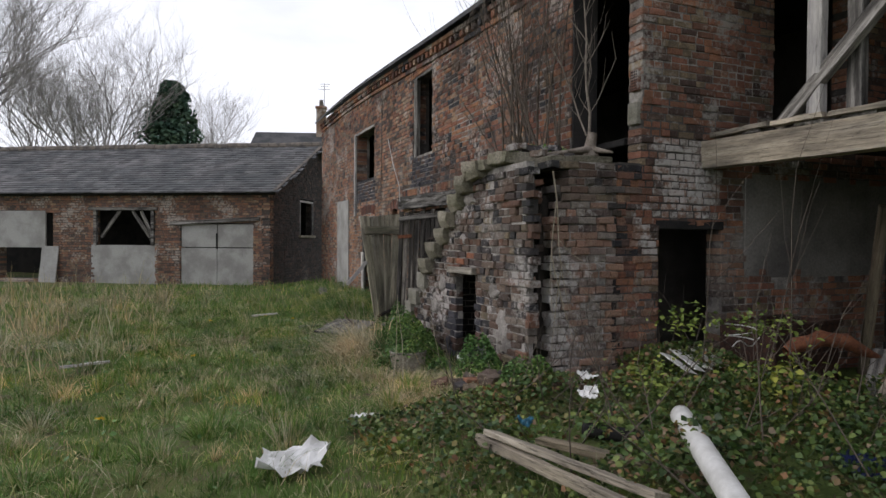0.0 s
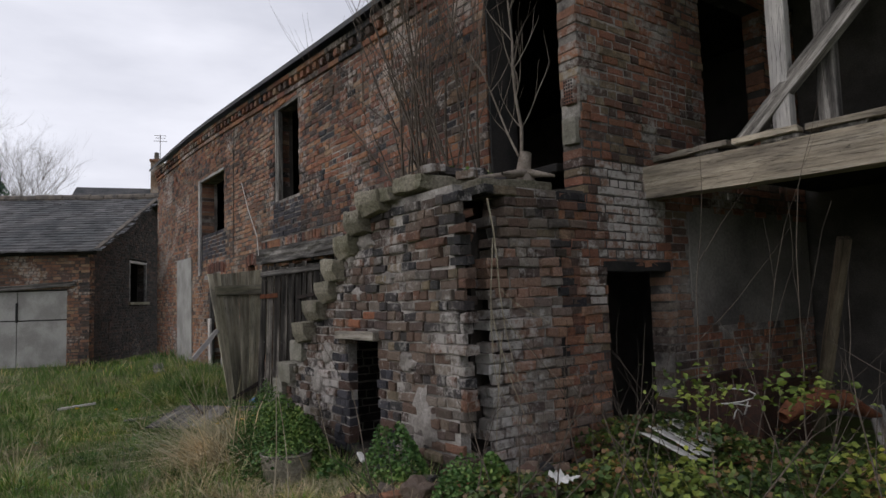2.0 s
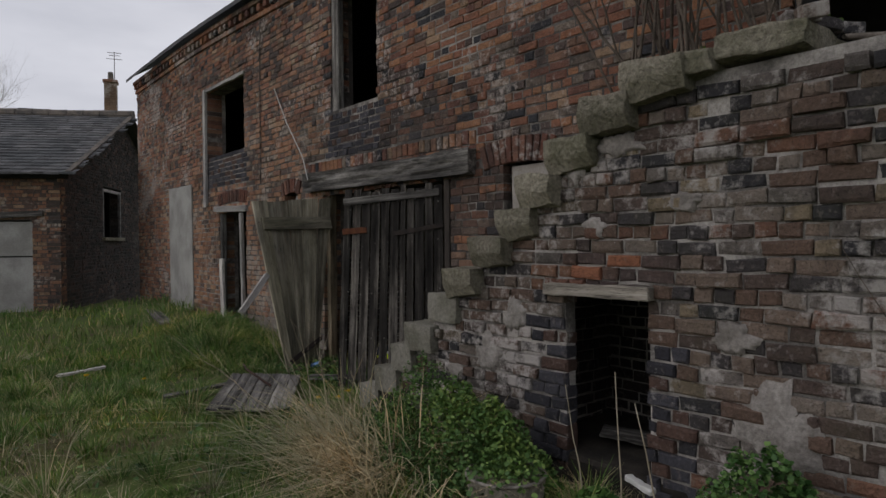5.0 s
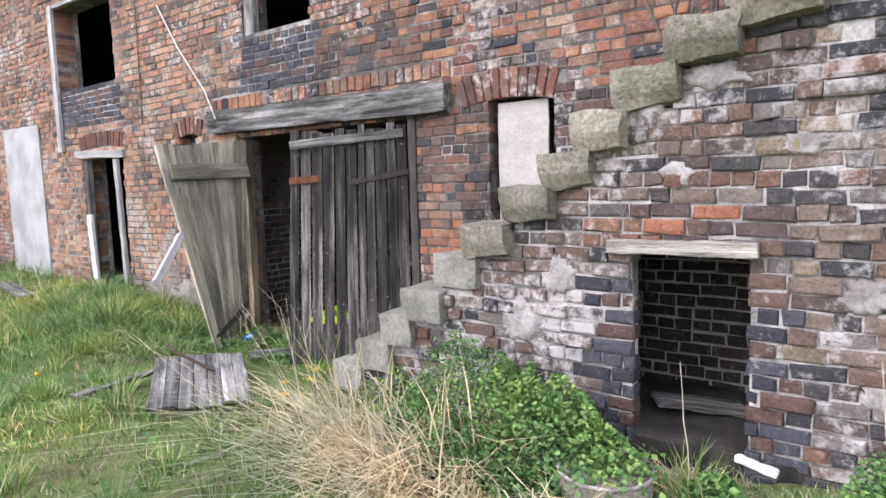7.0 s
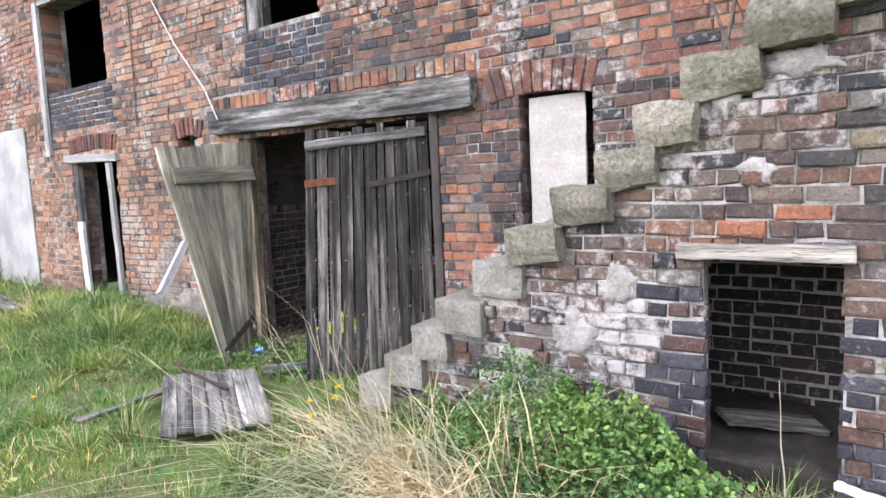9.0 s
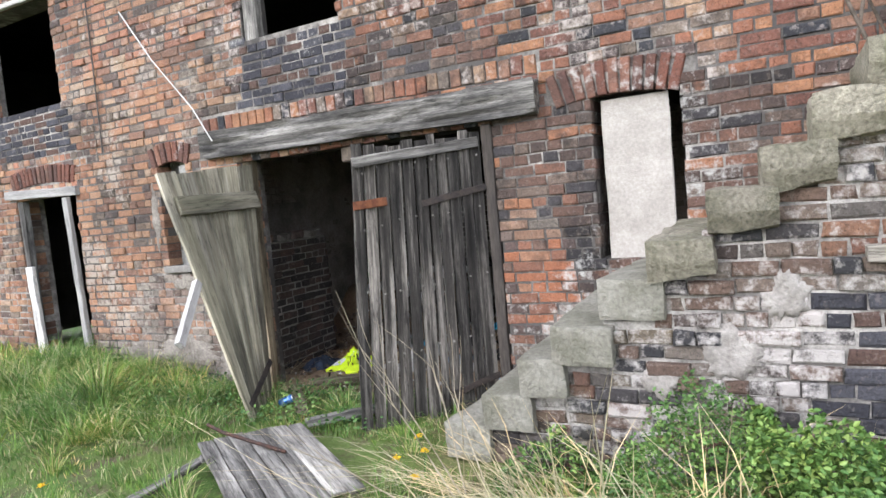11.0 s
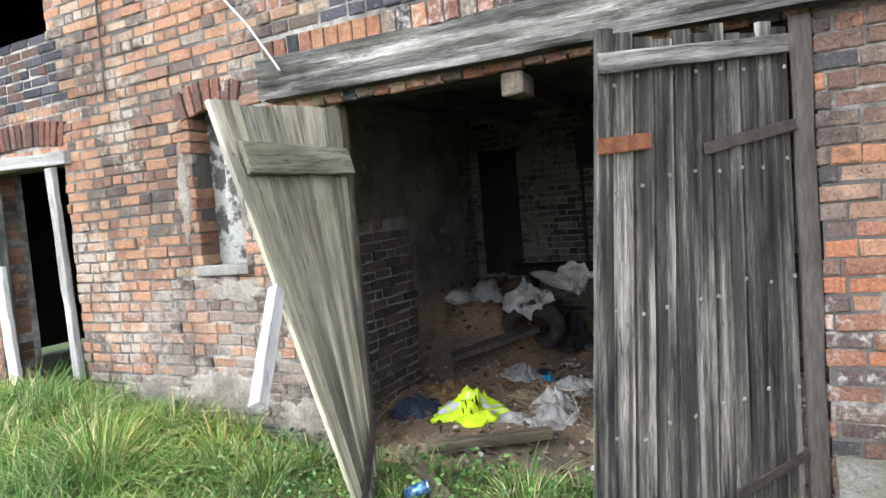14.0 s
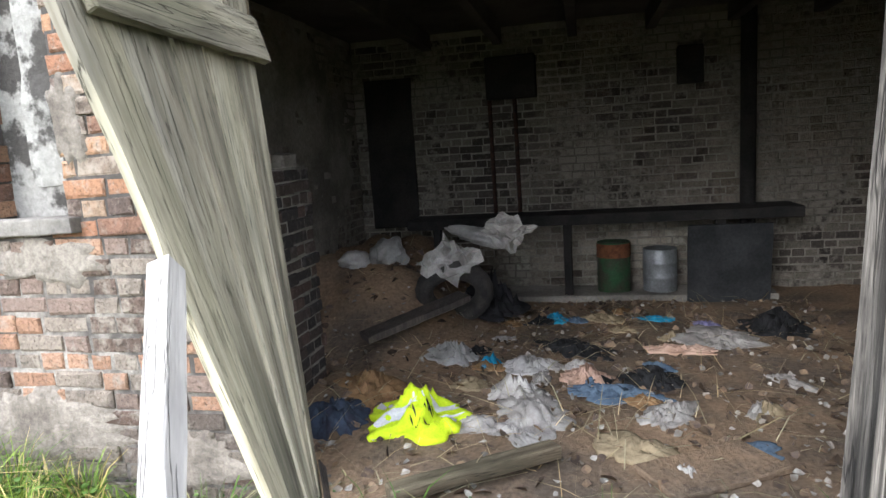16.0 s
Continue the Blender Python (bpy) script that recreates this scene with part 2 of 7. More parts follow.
M_INNERW = brick_material("pale_inner_brick", [(0.0, (0.4, 0.37, 0.31)), (0.6, (0.32, 0.29, 0.245))], 0.7, 0.4, (0.46, 0.43, 0.37))
# brick colour lowered to carry the shade inside the low store
M_STORE_SHADE = brick_material("shade_dark_brick", [(0.0, (0.03, 0.026, 0.026)), (0.6, (0.045, 0.036, 0.033))], 0.0, 0.4)
M_ARCH = brick_material("dark_arch_brick", [(0.0, (0.2, 0.09, 0.065)), (0.4, (0.14, 0.075, 0.06)), (0.75, (0.27, 0.14, 0.1))], 0.25, 0.5)
M_SOOTY = brick_material("soot_black_gable_brick", [(0.0, (0.11, 0.09, 0.08)), (0.4, (0.075, 0.068, 0.066)), (0.8, (0.17, 0.12, 0.1))], 0.25, 0.4, (0.22, 0.2, 0.18))


def mortar_material(name, a, c, soot_scale=0.42):
    """Lime mortar in patches, blackened where the wall is sooty."""
    m, t, b = material(name)
    p = position(t)
    mid, grain = noisy(t, p, 9, 5, 0.65), noisy(t, p, 70, 6, 0.7)
    col = ramp(t, noisy(t, p, 2.4, 5, 0.7), [(0.38, a), (0.6, c)])
    col = blend(t, 1.0, col, ramp(t, grain, [(0.25, (0.6, 0.6, 0.6)), (0.75, (1.3, 1.3, 1.3))]), "MULTIPLY")
    dark = ramp(t, math_node(t, "ADD", math_node(t, "MULTIPLY", noisy(t, p, soot_scale, 5, 0.6), 0.7), math_node(t, "MULTIPLY", mid, 0.3)), [(0.43, (0, 0, 0)), (0.53, (1, 1, 1))])
    col = blend(t, math_node(t, "MULTIPLY", dark, 0.85), col, (0.055, 0.05, 0.047))
    finish(t, b, col, 0.95, math_node(t, "ADD", grain, mid), 0.8, 0.012, 0.2)
    return m


M_MORTAR = mortar_material("lime_mortar", (0.46, 0.425, 0.38), (0.2, 0.18, 0.16))
M_MORTAR_L = mixed_material("pale_lime_mortar", (0.42, 0.39, 0.355), (0.15, 0.138, 0.125), 3.0, 0.95, 60, 0.9, contrast=0.45)
M_TAN = brick_material("pale_orange_brick", [(0.0, (0.4, 0.225, 0.14)), (0.18, (0.44, 0.27, 0.17)), (0.34, (0.27, 0.16, 0.115)), (0.5, (0.36, 0.19, 0.12)), (0.63, (0.15, 0.115, 0.1)), (0.74, (0.25, 0.2, 0.16)), (0.86, (0.43, 0.31, 0.22))], 0.42, 0.6, (0.42, 0.36, 0.3), soot_scale=0.8)
M_BROWN = brick_material("dark_brown_brick", [(0.0, (0.15, 0.095, 0.075)), (0.22, (0.1, 0.075, 0.065)), (0.45, (0.22, 0.12, 0.085)), (0.6, (0.07, 0.065, 0.068)), (0.78, (0.34, 0.17, 0.1)), (0.86, (0.17, 0.13, 0.105))], 0.22, 0.75, soot_scale=1.1)
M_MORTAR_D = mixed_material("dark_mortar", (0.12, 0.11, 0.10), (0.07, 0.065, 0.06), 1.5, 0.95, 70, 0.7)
M_WASH = mixed_material("old_whitewash", (0.3, 0.28, 0.24), (0.15, 0.138, 0.12), 1.3, 0.95, 40, 0.5)
M_PLASTER = mixed_material("damp_plaster", (0.30, 0.28, 0.25), (0.13, 0.12, 0.11), 1.1, 0.9, 30, 0.5, 0.35, 0.65)
M_STONE = mixed_material("mossy_sandstone", (0.3, 0.27, 0.21), (0.17, 0.16, 0.11), 2.6, 0.95, 38, 1.0, 0.4, 0.62, contrast=0.6, islands=0.2, distance=0.03)
M_STONE_P = mixed_material("pale_step_stone", (0.33, 0.31, 0.26), (0.21, 0.2, 0.155), 3.0, 0.95, 38, 1.0, contrast=0.35, islands=0.15, distance=0.03)
M_WOOD_G = wood_material("grey_weathered_board", (0.15, 0.14, 0.13), (0.42, 0.40, 0.375), 0.0, 0.22, 26.0)
M_BEAM = wood_material("cracked_grey_oak", (0.12, 0.112, 0.103), (0.38, 0.36, 0.335), 0.0, 0.16, 30.0, 0.4)
M_WOOD_D = wood_material("black_stained_board", (0.062, 0.056, 0.051), (0.34, 0.31, 0.28), 0.0, 0.2, 26.0, 0.28)
M_WOOD_M = wood_material("mossy_board", (0.34, 0.305, 0.23), (0.54, 0.5, 0.4), 0.32, 0.5, 24.0, 0.16)
M_WOOD_W = wood_material("white_painted_board", (0.44, 0.42, 0.4), (0.54, 0.52, 0.5), 0.0, 0.8, 20.0, 0.12)
M_WOOD_A = wood_material("flaking_white_timber", (0.27, 0.245, 0.21), (0.46, 0.43, 0.385), 0.0, 0.45, 20.0)
M_WOOD_B = wood_material("brown_timber", (0.19, 0.15, 0.105), (0.30, 0.25, 0.18), 0.25)
M_WOOD_P = wood_material("pale_sawn_timber", (0.36, 0.31, 0.24), (0.52, 0.465, 0.38), 0.0, 0.5, 20.0)
M_BOARD = mixed_material("grey_sheet_board", (0.4, 0.39, 0.365), (0.28, 0.27, 0.25), 1.6, 0.85, 40, 0.3, contrast=0.2)
M_CHIP = mixed_material("chipboard", (0.42, 0.385, 0.345), (0.33, 0.3, 0.265), 3.0, 0.9, 45, 0.4, contrast=0.22)
M_RUST = mixed_material("rust", (0.075, 0.038, 0.026), (0.04, 0.026, 0.022), 20, 0.85, 90, 0.5)
M_IRONWOOD = mixed_material("tarred_jamb", (0.09, 0.075, 0.063), (0.05, 0.043, 0.038), 4, 0.9, 60, 0.6, stretch=(1, 1, 0.15), contrast=0.5)
M_IRON = mixed_material("blackened_iron", (0.06, 0.047, 0.04), (0.035, 0.03, 0.028), 14, 0.8, 80, 0.5)
M_RUST_O = mixed_material("orange_rust", (0.19, 0.075, 0.035), (0.12, 0.045, 0.025), 20, 0.85, 90, 0.5)
M_CEIL = mixed_material("sooty_ceiling", (0.11, 0.1, 0.09), (0.06, 0.056, 0.052), 1.6, 0.9, 50, 0.4)
# for black things, and for interiors whose shade is put into the colour
M_DARK = mixed_material("near_black", (0.035, 0.032, 0.03), (0.02, 0.02, 0.02), 3, 0.9, 50, 0.4)
M_SLATE = mixed_material("stone_tile", (0.15, 0.145, 0.145), (0.085, 0.088, 0.09), 1.0, 0.85, 25, 0.6, contrast=0.4, islands=0.3)
M_RIDGE = mixed_material("ridge_tile", (0.2, 0.17, 0.14), (0.11, 0.10, 0.09), 4, 0.9, 40, 0.5)
M_BLOTCH = mixed_material("flaking_grey_plaster", (0.3, 0.29, 0.27), (0.07, 0.065, 0.06), 5.0, 0.95, 35, 0.9, 0.47, 0.53)
M_PAPER = mixed_material("dirty_white_sheet", (0.78, 0.77, 0.75), (0.62, 0.61, 0.58), 6, 0.75, 50, 0.2, contrast=0.08)
M_PLASTIC_W = mixed_material("white_plastic", (0.6, 0.59, 0.56), (0.45, 0.44, 0.41), 5, 0.4, 60, 0.05, contrast=0.08, spec=0.5)
M_BARK = mixed_material("grey_bark", (0.15, 0.12, 0.095), (0.085, 0.07, 0.055), 12, 0.9, 70, 0.6)
M_TWIG = mixed_material("dry_stem", (0.46, 0.4, 0.3), (0.32, 0.27, 0.19), 8, 0.9, 60, 0.3)
# bark of the far trees, paled to put distance haze into the colour
M_FARBARK = mixed_material("hazed_bark", (0.4, 0.375, 0.35), (0.27, 0.25, 0.235), 3, 0.9, 20, 0.3)
M_GRASS = leaf_material("grass_blades", [(0.0, (0.065, 0.14, 0.022)), (0.4, (0.115, 0.215, 0.038)), (0.72, (0.195, 0.27, 0.07)), (0.84, (0.4, 0.35, 0.18)), (1.0, (0.5, 0.44, 0.28))])
M_STRAW = leaf_material("straw_blades", [(0.0, (0.36, 0.3, 0.19)), (0.6, (0.52, 0.45, 0.32)), (1.0, (0.26, 0.21, 0.13))])
M_LEAF = leaf_material("bramble_leaves", [(0.0, (0.03, 0.055, 0.016)), (0.35, (0.06, 0.105, 0.027)), (0.62, (0.095, 0.135, 0.034)), (0.8, (0.16, 0.19, 0.05)), (0.9, (0.2, 0.1, 0.05)), (1.0, (0.17, 0.13, 0.09))], 0.5)
M_NETTLE = leaf_material("nettle_leaves", [(0.0, (0.035, 0.085, 0.022)), (0.55, (0.075, 0.155, 0.04)), (1.0, (0.18, 0.28, 0.09))], 0.55)
M_CONIFER = leaf_material("conifer_sprays", [(0.0, (0.05, 0.1, 0.075)), (1.0, (0.11, 0.18, 0.135))], 0.7)


def soil_material():
    m, t, b = material("turf_and_soil")
    p = position(t)
    big, mid, fine = noisy(t, p, 0.5, 5, 0.6), noisy(t, p, 4, 6, 0.65), noisy(t, p, 50, 6, 0.7)
    col = ramp(t, big, [(0.35, (0.075, 0.13, 0.028)), (0.5, (0.11, 0.15, 0.038)), (0.68, (0.16, 0.14, 0.06))])
    col = blend(t, ramp(t, mid, [(0.5, (0, 0, 0)), (0.68, (1, 1, 1))]), col, (0.11, 0.085, 0.055))
    col = blend(t, 1.0, col, ramp(t, fine, [(0.25, (0.55, 0.55, 0.55)), (0.75, (1.4, 1.4, 1.4))]), "MULTIPLY")
    finish(t, b, col, 0.95, math_node(t, "ADD", mid, fine), 0.8, 0.03)
    return m


M_SOIL = soil_material()
M_DIRT = mixed_material("littered_dirt", (0.29, 0.2, 0.13), (0.14, 0.11, 0.085), 1.4, 0.95, 35, 0.8, 0.38, 0.62, contrast=0.5, distance=0.02)

# ---- mesh helpers ----
def mesh_object(name, verts, faces, mat, parent=None, m=None, smooth=False):
    me = bpy.data.meshes.new(name)
    me.from_pydata([tuple(v) for v in verts], [], faces)
    if mat:
        me.materials.append(mat)
    if smooth:
        me.polygons.foreach_set("use_smooth", [True] * len(me.polygons))
    me.update()
    ob = new(name, me)
    if parent:
        ob.parent = parent
    if m is not None:
        ob.matrix_basis = m
    return ob


def part(name, bm, mat, parent=None, label="", m=None, smooth=False):
    """Links a bmesh as one mesh object, under a thing or a part."""
    me = bpy.data.meshes.new(name)
    bm.to_mesh(me)
    bm.free()
    if mat:
        me.materials.append(mat)
    if smooth:
        me.polygons.foreach_set("use_smooth", [True] * len(me.polygons))
    ob = new(name, me)
    if parent:
        ob.parent = parent
    if m is not None:
        ob.matrix_basis = m
    if label:
        ob["label"] = label
    return ob


def empty(name, m=None):
    ob = new(name)
    ob.empty_display_size = 0.1
    if m is not None:
        ob.matrix_basis = m
    return ob


RNG = random.Random(7)


def box_bm(sx, sy, sz, bevel=0.0, rough=0.0, cuts=0, centre=(0, 0, 0)):
    """A box with softened, slightly uneven edges."""
    bm = bmesh.new()
    bmesh.ops.create_cube(bm, size=1.0)
    for v in bm.verts:
        v.co = Vector((v.co.x * sx + centre[0], v.co.y * sy + centre[1], v.co.z * sz + centre[2]))
    if cuts:
        long = max(sx, sy, sz)
        axis = (sx, sy, sz).index(long)
        edges = [e for e in bm.edges if abs((e.verts[0].co - e.verts[1].co)[axis]) > long * 0.9]
        bmesh.ops.subdivide_edges(bm, edges=edges, cuts=cuts)
    if bevel:
        sharp = [e for e in bm.edges if len(e.link_faces) == 2 and e.calc_face_angle() > 0.5]
        bmesh.ops.bevel(bm, geom=sharp, offset=bevel, segments=1, affect="EDGES")
    if rough:
        for v in bm.verts:
            v.co += Vector((RNG.uniform(-rough, rough), RNG.uniform(-rough, rough), RNG.uniform(-rough, rough)))
    return bm


def stone_bm(sx, sy, sz, rough=0.012, bevel=0.02):
    """A dressed block with rounded arrises and a worn, uneven face."""
    bm = bmesh.new()
    bmesh.ops.create_cube(bm, size=2.0)
    bmesh.ops.subdivide_edges(bm, edges=bm.edges[:], cuts=7, use_grid_fill=True)
    off = Vector((RNG.uniform(0, 50), RNG.uniform(0, 50), RNG.uniform(0, 50)))
    half = Vector((sx / 2, sy / 2, sz / 2))
    for v in bm.verts:
        p = Vector(v.co[k] * half[k] for k in range(3))
        c = Vector(max(-half[k] + bevel, min(half[k] - bevel, p[k])) for k in range(3))
        # crowd the grid towards the arrises, then round them
        d = p - c
        if d.length > 1e-6:
            p = c + d.normalized() * min(d.length, bevel)
        v.co = p + noise.noise_vector(p * 6 + off) * rough + noise.noise_vector(p * 19 + off) * rough * 0.45
    return bm


def along(p0, p1, up=(0, 0, 1)):
    """The pose at the middle of p0 to p1 whose x runs along it and z is as near to up as can be."""
    a, b = Vector(p0), Vector(p1)
    x = (b - a).normalized()
    y = Vector(up).cross(x)
    y = y.normalized() if y.length > 1e-4 else Vector((0, 1, 0))
    z = x.cross(y)
    return Matrix.Translation((a + b) / 2) @ Matrix((x, y, z)).transposed().to_4x4()


def timber(name, p0, p1, width, thick, mat, parent=None, up=(0, 0, 1), label="", category="", group="", rough=0.004, cuts=8, bevel=0.006):
    """A sawn timber from p0 to p1: width across, thick along up."""
    n = (Vector(p1) - Vector(p0)).length
    ob = part(name, box_bm(n, width, thick, bevel, rough, cuts), mat, parent, "", along(p0, p1, up))
    if label:
        tagged(ob, label, category, group)
    return ob


def hewn_beam(name, p0, p1, width, thick, mat, label, category, seed=1, deep=0.03):
    """An old beam whose faces have opened in long drying cracks."""
    n = (Vector(p1) - Vector(p0)).length
    rows, cols = 120, 40
    vs, fs, ring = [], [], []
    for k in range(cols):
        ring.append((-width / 2, -thick / 2 + thick * k / cols))
    for k in range(6):
        ring.append((-width / 2 + width * k / 6, thick / 2))
    for k in range(6):
        ring.append((width / 2, thick / 2 - thick * k / 6))
    for k in range(6):
        ring.append((width / 2 - width * k / 6, -thick / 2))
    m = len(ring)
    for i in range(rows + 1):
        x = n * (i / rows - 0.5)
        for y, z in ring:
            w = noise.noise(Vector((x * 0.8, seed, z * 3))) * 0.02
            c = abs(noise.noise(Vector((x * 0.9, y * 30 + seed, (z + w) * 21))))
            d = deep * max(0.0, 1 - c * 6) + 0.006 * noise.noise(Vector((x * 2.5, y * 9, z * 9 + seed)))
            k = 1 - d / max(abs(y), abs(z) * width / thick, 0.02)
            end = 0.02 * noise.noise(Vector((y * 22, z * 22, seed))) if i in (0, rows) else 0.0
            vs.append((x + end, y * k, z * (1 - 0.4 * d / 0.1) + 0.012 * noise.noise(Vector((x * 0.7, 3, seed)))))
    for i in range(rows):
        for k in range(m):
            a, b = i * m + k, i * m + (k + 1) % m
            fs.append((a, a + m, b + m, b))
    fs += [tuple(range(m)), tuple(rows * m + k for k in reversed(range(m)))]
    return tagged(mesh_object(name, vs, fs, mat, None, along(p0, p1)), label, category)


def tube(verts, faces, points, radii, sides=5):
    """Adds a tapered tube through points to a mesh under way."""
    base, n = len(verts), len(points)
    for i, (p, r) in enumerate(zip(points, radii)):
        d = (points[min(i + 1, n - 1)] - points[max(i - 1, 0)]).normalized()
        a = d.orthogonal().normalized() if abs(d.z) > 0.9 else Vector((0, 0, 1)).cross(d).normalized()
        c = d.cross(a)
        for k in range(sides):
            w = 2 * math.pi * k / sides
            verts.append(p + (a * math.cos(w) + c * math.sin(w)) * r)
    for i in range(n - 1):
        for k in range(sides):
            q = (k + 1) % sides
            faces.append((base + i * sides + k, base + i * sides + q, base + (i + 1) * sides + q, base + (i + 1) * sides + k))


def grow(verts, faces, rng, p, d, length, r, depth, spread=0.5, up=0.12, kids=3, sides=5, wander=0.12, shrink=0.62):
    pts, steps = [Vector(p)], 5
    d = Vector(d).normalized()
    for i in range(steps):
        d = (d + Vector((rng.uniform(-1, 1), rng.uniform(-1, 1), rng.uniform(-1, 1))) * wander + Vector((0, 0, up * 0.3))).normalized()
        pts.append(pts[-1] + d * length / steps)
    tube(verts, faces, pts, [r * (1 - 0.6 * i / steps) for i in range(steps + 1)], sides)
    if depth <= 0:
        return
    for k in range(kids):
        f = rng.uniform(0.35, 1.0) if k else 1.0
        j = min(int(f * steps), steps - 1)
        q = pts[j].lerp(pts[j + 1], f * steps - j)
        nd = (d + Vector((rng.uniform(-1, 1), rng.uniform(-1, 1), rng.uniform(-0.4, 0.9))) * spread).normalized()
        grow(verts, faces, rng, q, nd, length * shrink * rng.uniform(0.8, 1.15), r * (0.42 + 0.1 * (1 - f)), depth - 1, spread, up, kids, max(3, sides - 1), wander, shrink)


# ---- walls of brick ----
def clip_spans(a, b, cuts):
    spans = [(a, b)]
    for c, d in cuts:
        nxt = []
        for s, e in spans:
            if d <= s or c >= e:
                nxt.append((s, e))
            else:
                if c > s:
                    nxt.append((s, c))
                if d < e:
                    nxt.append((d, e))
        spans = nxt
    return spans


def brick_verts(l, h, rng, proud, deep=0.045, j=0.003):
    x, z = l / 2, h / 2
    f = 0.005 + 0.9 * (j - 0.0015)
    y = proud
    v = [(-x, -deep, -z), (x, -deep, -z), (x, -deep, z), (-x, -deep, z),
         (-x, y - f, -z), (x, y - f, -z), (x, y - f, z), (-x, y - f, z),
         (-x + f, y, -z + f), (x - f, y, -z + f), (x - f, y, z - f), (-x + f, y, z - f)]
    return [(a + rng.uniform(-j, j), b + (rng.uniform(-j, j) * 0.35 if i > 3 else 0), c + rng.uniform(-j, j)) for i, (a, b, c) in enumerate(v)]


BRICK_FACES = [(0, 1, 5, 4), (1, 2, 6, 5), (2, 3, 7, 6), (3, 0, 4, 7), (4, 5, 9, 8), (5, 6, 10, 9), (6, 7, 11, 10), (7, 4, 8, 11), (8, 9, 10, 11)]


def brick_wall(name, m, width, z0, z1, thick, holes, mat, label, core_mat=None, near=None, course=0.08, blen=0.232, seed=1,
               gaps=0.0, uneven=0.006, extra=None, top=None, parts=300, special=None, worn=0.0045, joint=0.007, ragged=None, wander=0.007):
    """A wall in local axes: x along, y out of its face, z up. holes: (x0, x1, z0, z1), through the wall.
    top(x): the wall's top where it is not level. special: (x0, x1, z0, z1, material) patches of other brick. near: the (x, z) round which bricks are pieces.
    ragged(z): how far the courses break back at the low and high ends. wander: how far the courses stray from level."""
    rng = random.Random(seed)
    core_mat = core_mat or M_MORTAR
    e = 0.012
    wide = [(a - e, b + e, c - e, d + e) for a, b, c, d in holes]
    back0, back1 = (max(ragged(z0 + (z1 - z0) * i / 20)[k] for i in range(21)) for k in (0, 1)) if ragged else (0.0, 0.0)
    e0, e1 = e + back0, width - e - back1
    xs = sorted({e0, e1, *[min(max(v, e0), e1) for h in wide for v in h[:2]], *[e0 + (e1 - e0) * i / 24 for i in range(25)]})
    zs = sorted({z0, z1, *[min(max(v, z0), z1) for h in wide for v in h[2:]]})
    def solid(i, k):
        if i < 0 or k < 0 or i >= len(xs) - 1 or k >= len(zs) - 1:
            return False
        x, z = (xs[i] + xs[i + 1]) / 2, (zs[k] + zs[k + 1]) / 2
        return not any(a < x < b and c < z < d for a, b, c, d in wide)
    verts, faces = [], []
    def lift(x, z):
        return min(z, top(x)) if top and z >= z1 - 1e-6 else z
    def quad(*ps):
        n = len(verts)
        verts.extend((x, y, lift(x, z)) for x, y, z in ps)
        faces.append((n, n + 1, n + 2, n + 3))
    f, r = -joint, -thick
    for i in range(len(xs) - 1):
        for k in range(len(zs) - 1):
            if not solid(i, k):
                continue
            a, b, c, d = xs[i], xs[i + 1], zs[k], zs[k + 1]
            quad((b, f, c), (a, f, c), (a, f, d), (b, f, d))
            quad((a, r, c), (b, r, c), (b, r, d), (a, r, d))
            if not solid(i - 1, k): quad((a, r, c), (a, r, d), (a, f, d), (a, f, c))
            if not solid(i + 1, k): quad((b, f, c), (b, f, d), (b, r, d), (b, r, c))
            if not solid(i, k - 1): quad((a, f, c), (b, f, c), (b, r, c), (a, r, c))
            if not solid(i, k + 1): quad((a, r, d), (b, r, d), (b, f, d), (a, f, d))
    wall = tagged(mesh_object(name, verts, faces, core_mat, None, m), label, "wall", "", "structure")
    placed = []
    for i in range(int((z1 - z0) / course) + 1):
        zc = z0 + (i + 0.5) * course
        header = i % 4 == 3
        step = blen / 2 if header else blen
        x = -step * (0.5 if i % 2 else 0.0) - rng.uniform(0, 0.02)
        cuts = [(a, b) for a, b, c, d in holes if c - 0.02 < zc < d + 0.02]
        if ragged:
            r0, r1 = ragged(zc)
            cuts += [(-1.0, r0 * rng.choice((0.0, 0.25, 0.6, 1.0))), (width - r1 * rng.choice((0.0, 0.25, 0.6, 1.0)), width + 1.0)]
        while x < width:
            l = step * rng.uniform(0.93, 1.07)
            if not header and rng.random() < 0.28:
                l *= 0.52
            for a, b in clip_spans(max(x, 0), min(x + l, width), cuts):
                mid = (a + b) / 2
                if b - a < 0.035 or (top and zc + course / 2 > top(mid)) or zc + course / 2 > z1 + 0.01 or rng.random() < gaps:
                    continue
                if extra and extra(mid, zc):
                    continue
                lo, hi = a - 1e-6 <= 0 or any(abs(a - v) < 1e-6 for _, v in cuts), b + 1e-6 >= width or any(abs(b - v) < 1e-6 for v, _ in cuts)
                a, b = a + (0.0 if lo else 0.0045), b - (0.0 if hi else 0.0045)
                placed.append(((a + b) / 2, zc + rng.uniform(-0.004, 0.004) + wander * noise.noise(Vector((mid * 0.7, zc * 0.9, seed))) * 2.0, b - a, min(max(rng.gauss(0.0, uneven), -0.6 * joint), 0.024), lo or hi or b - a < 0.09, min(thick, 0.27) if lo or hi else 0.045))
            x += l
    groups = {None: placed}
    if special:
        groups = {None: []}
        for pz in placed:
            for s, (a, b, c, d, _) in enumerate(special):
                if a < pz[0] < b and c < pz[1] < d:
                    groups.setdefault(s, []).append(pz)
                    break
            else:
                groups[None].append(pz)
    singles = set()
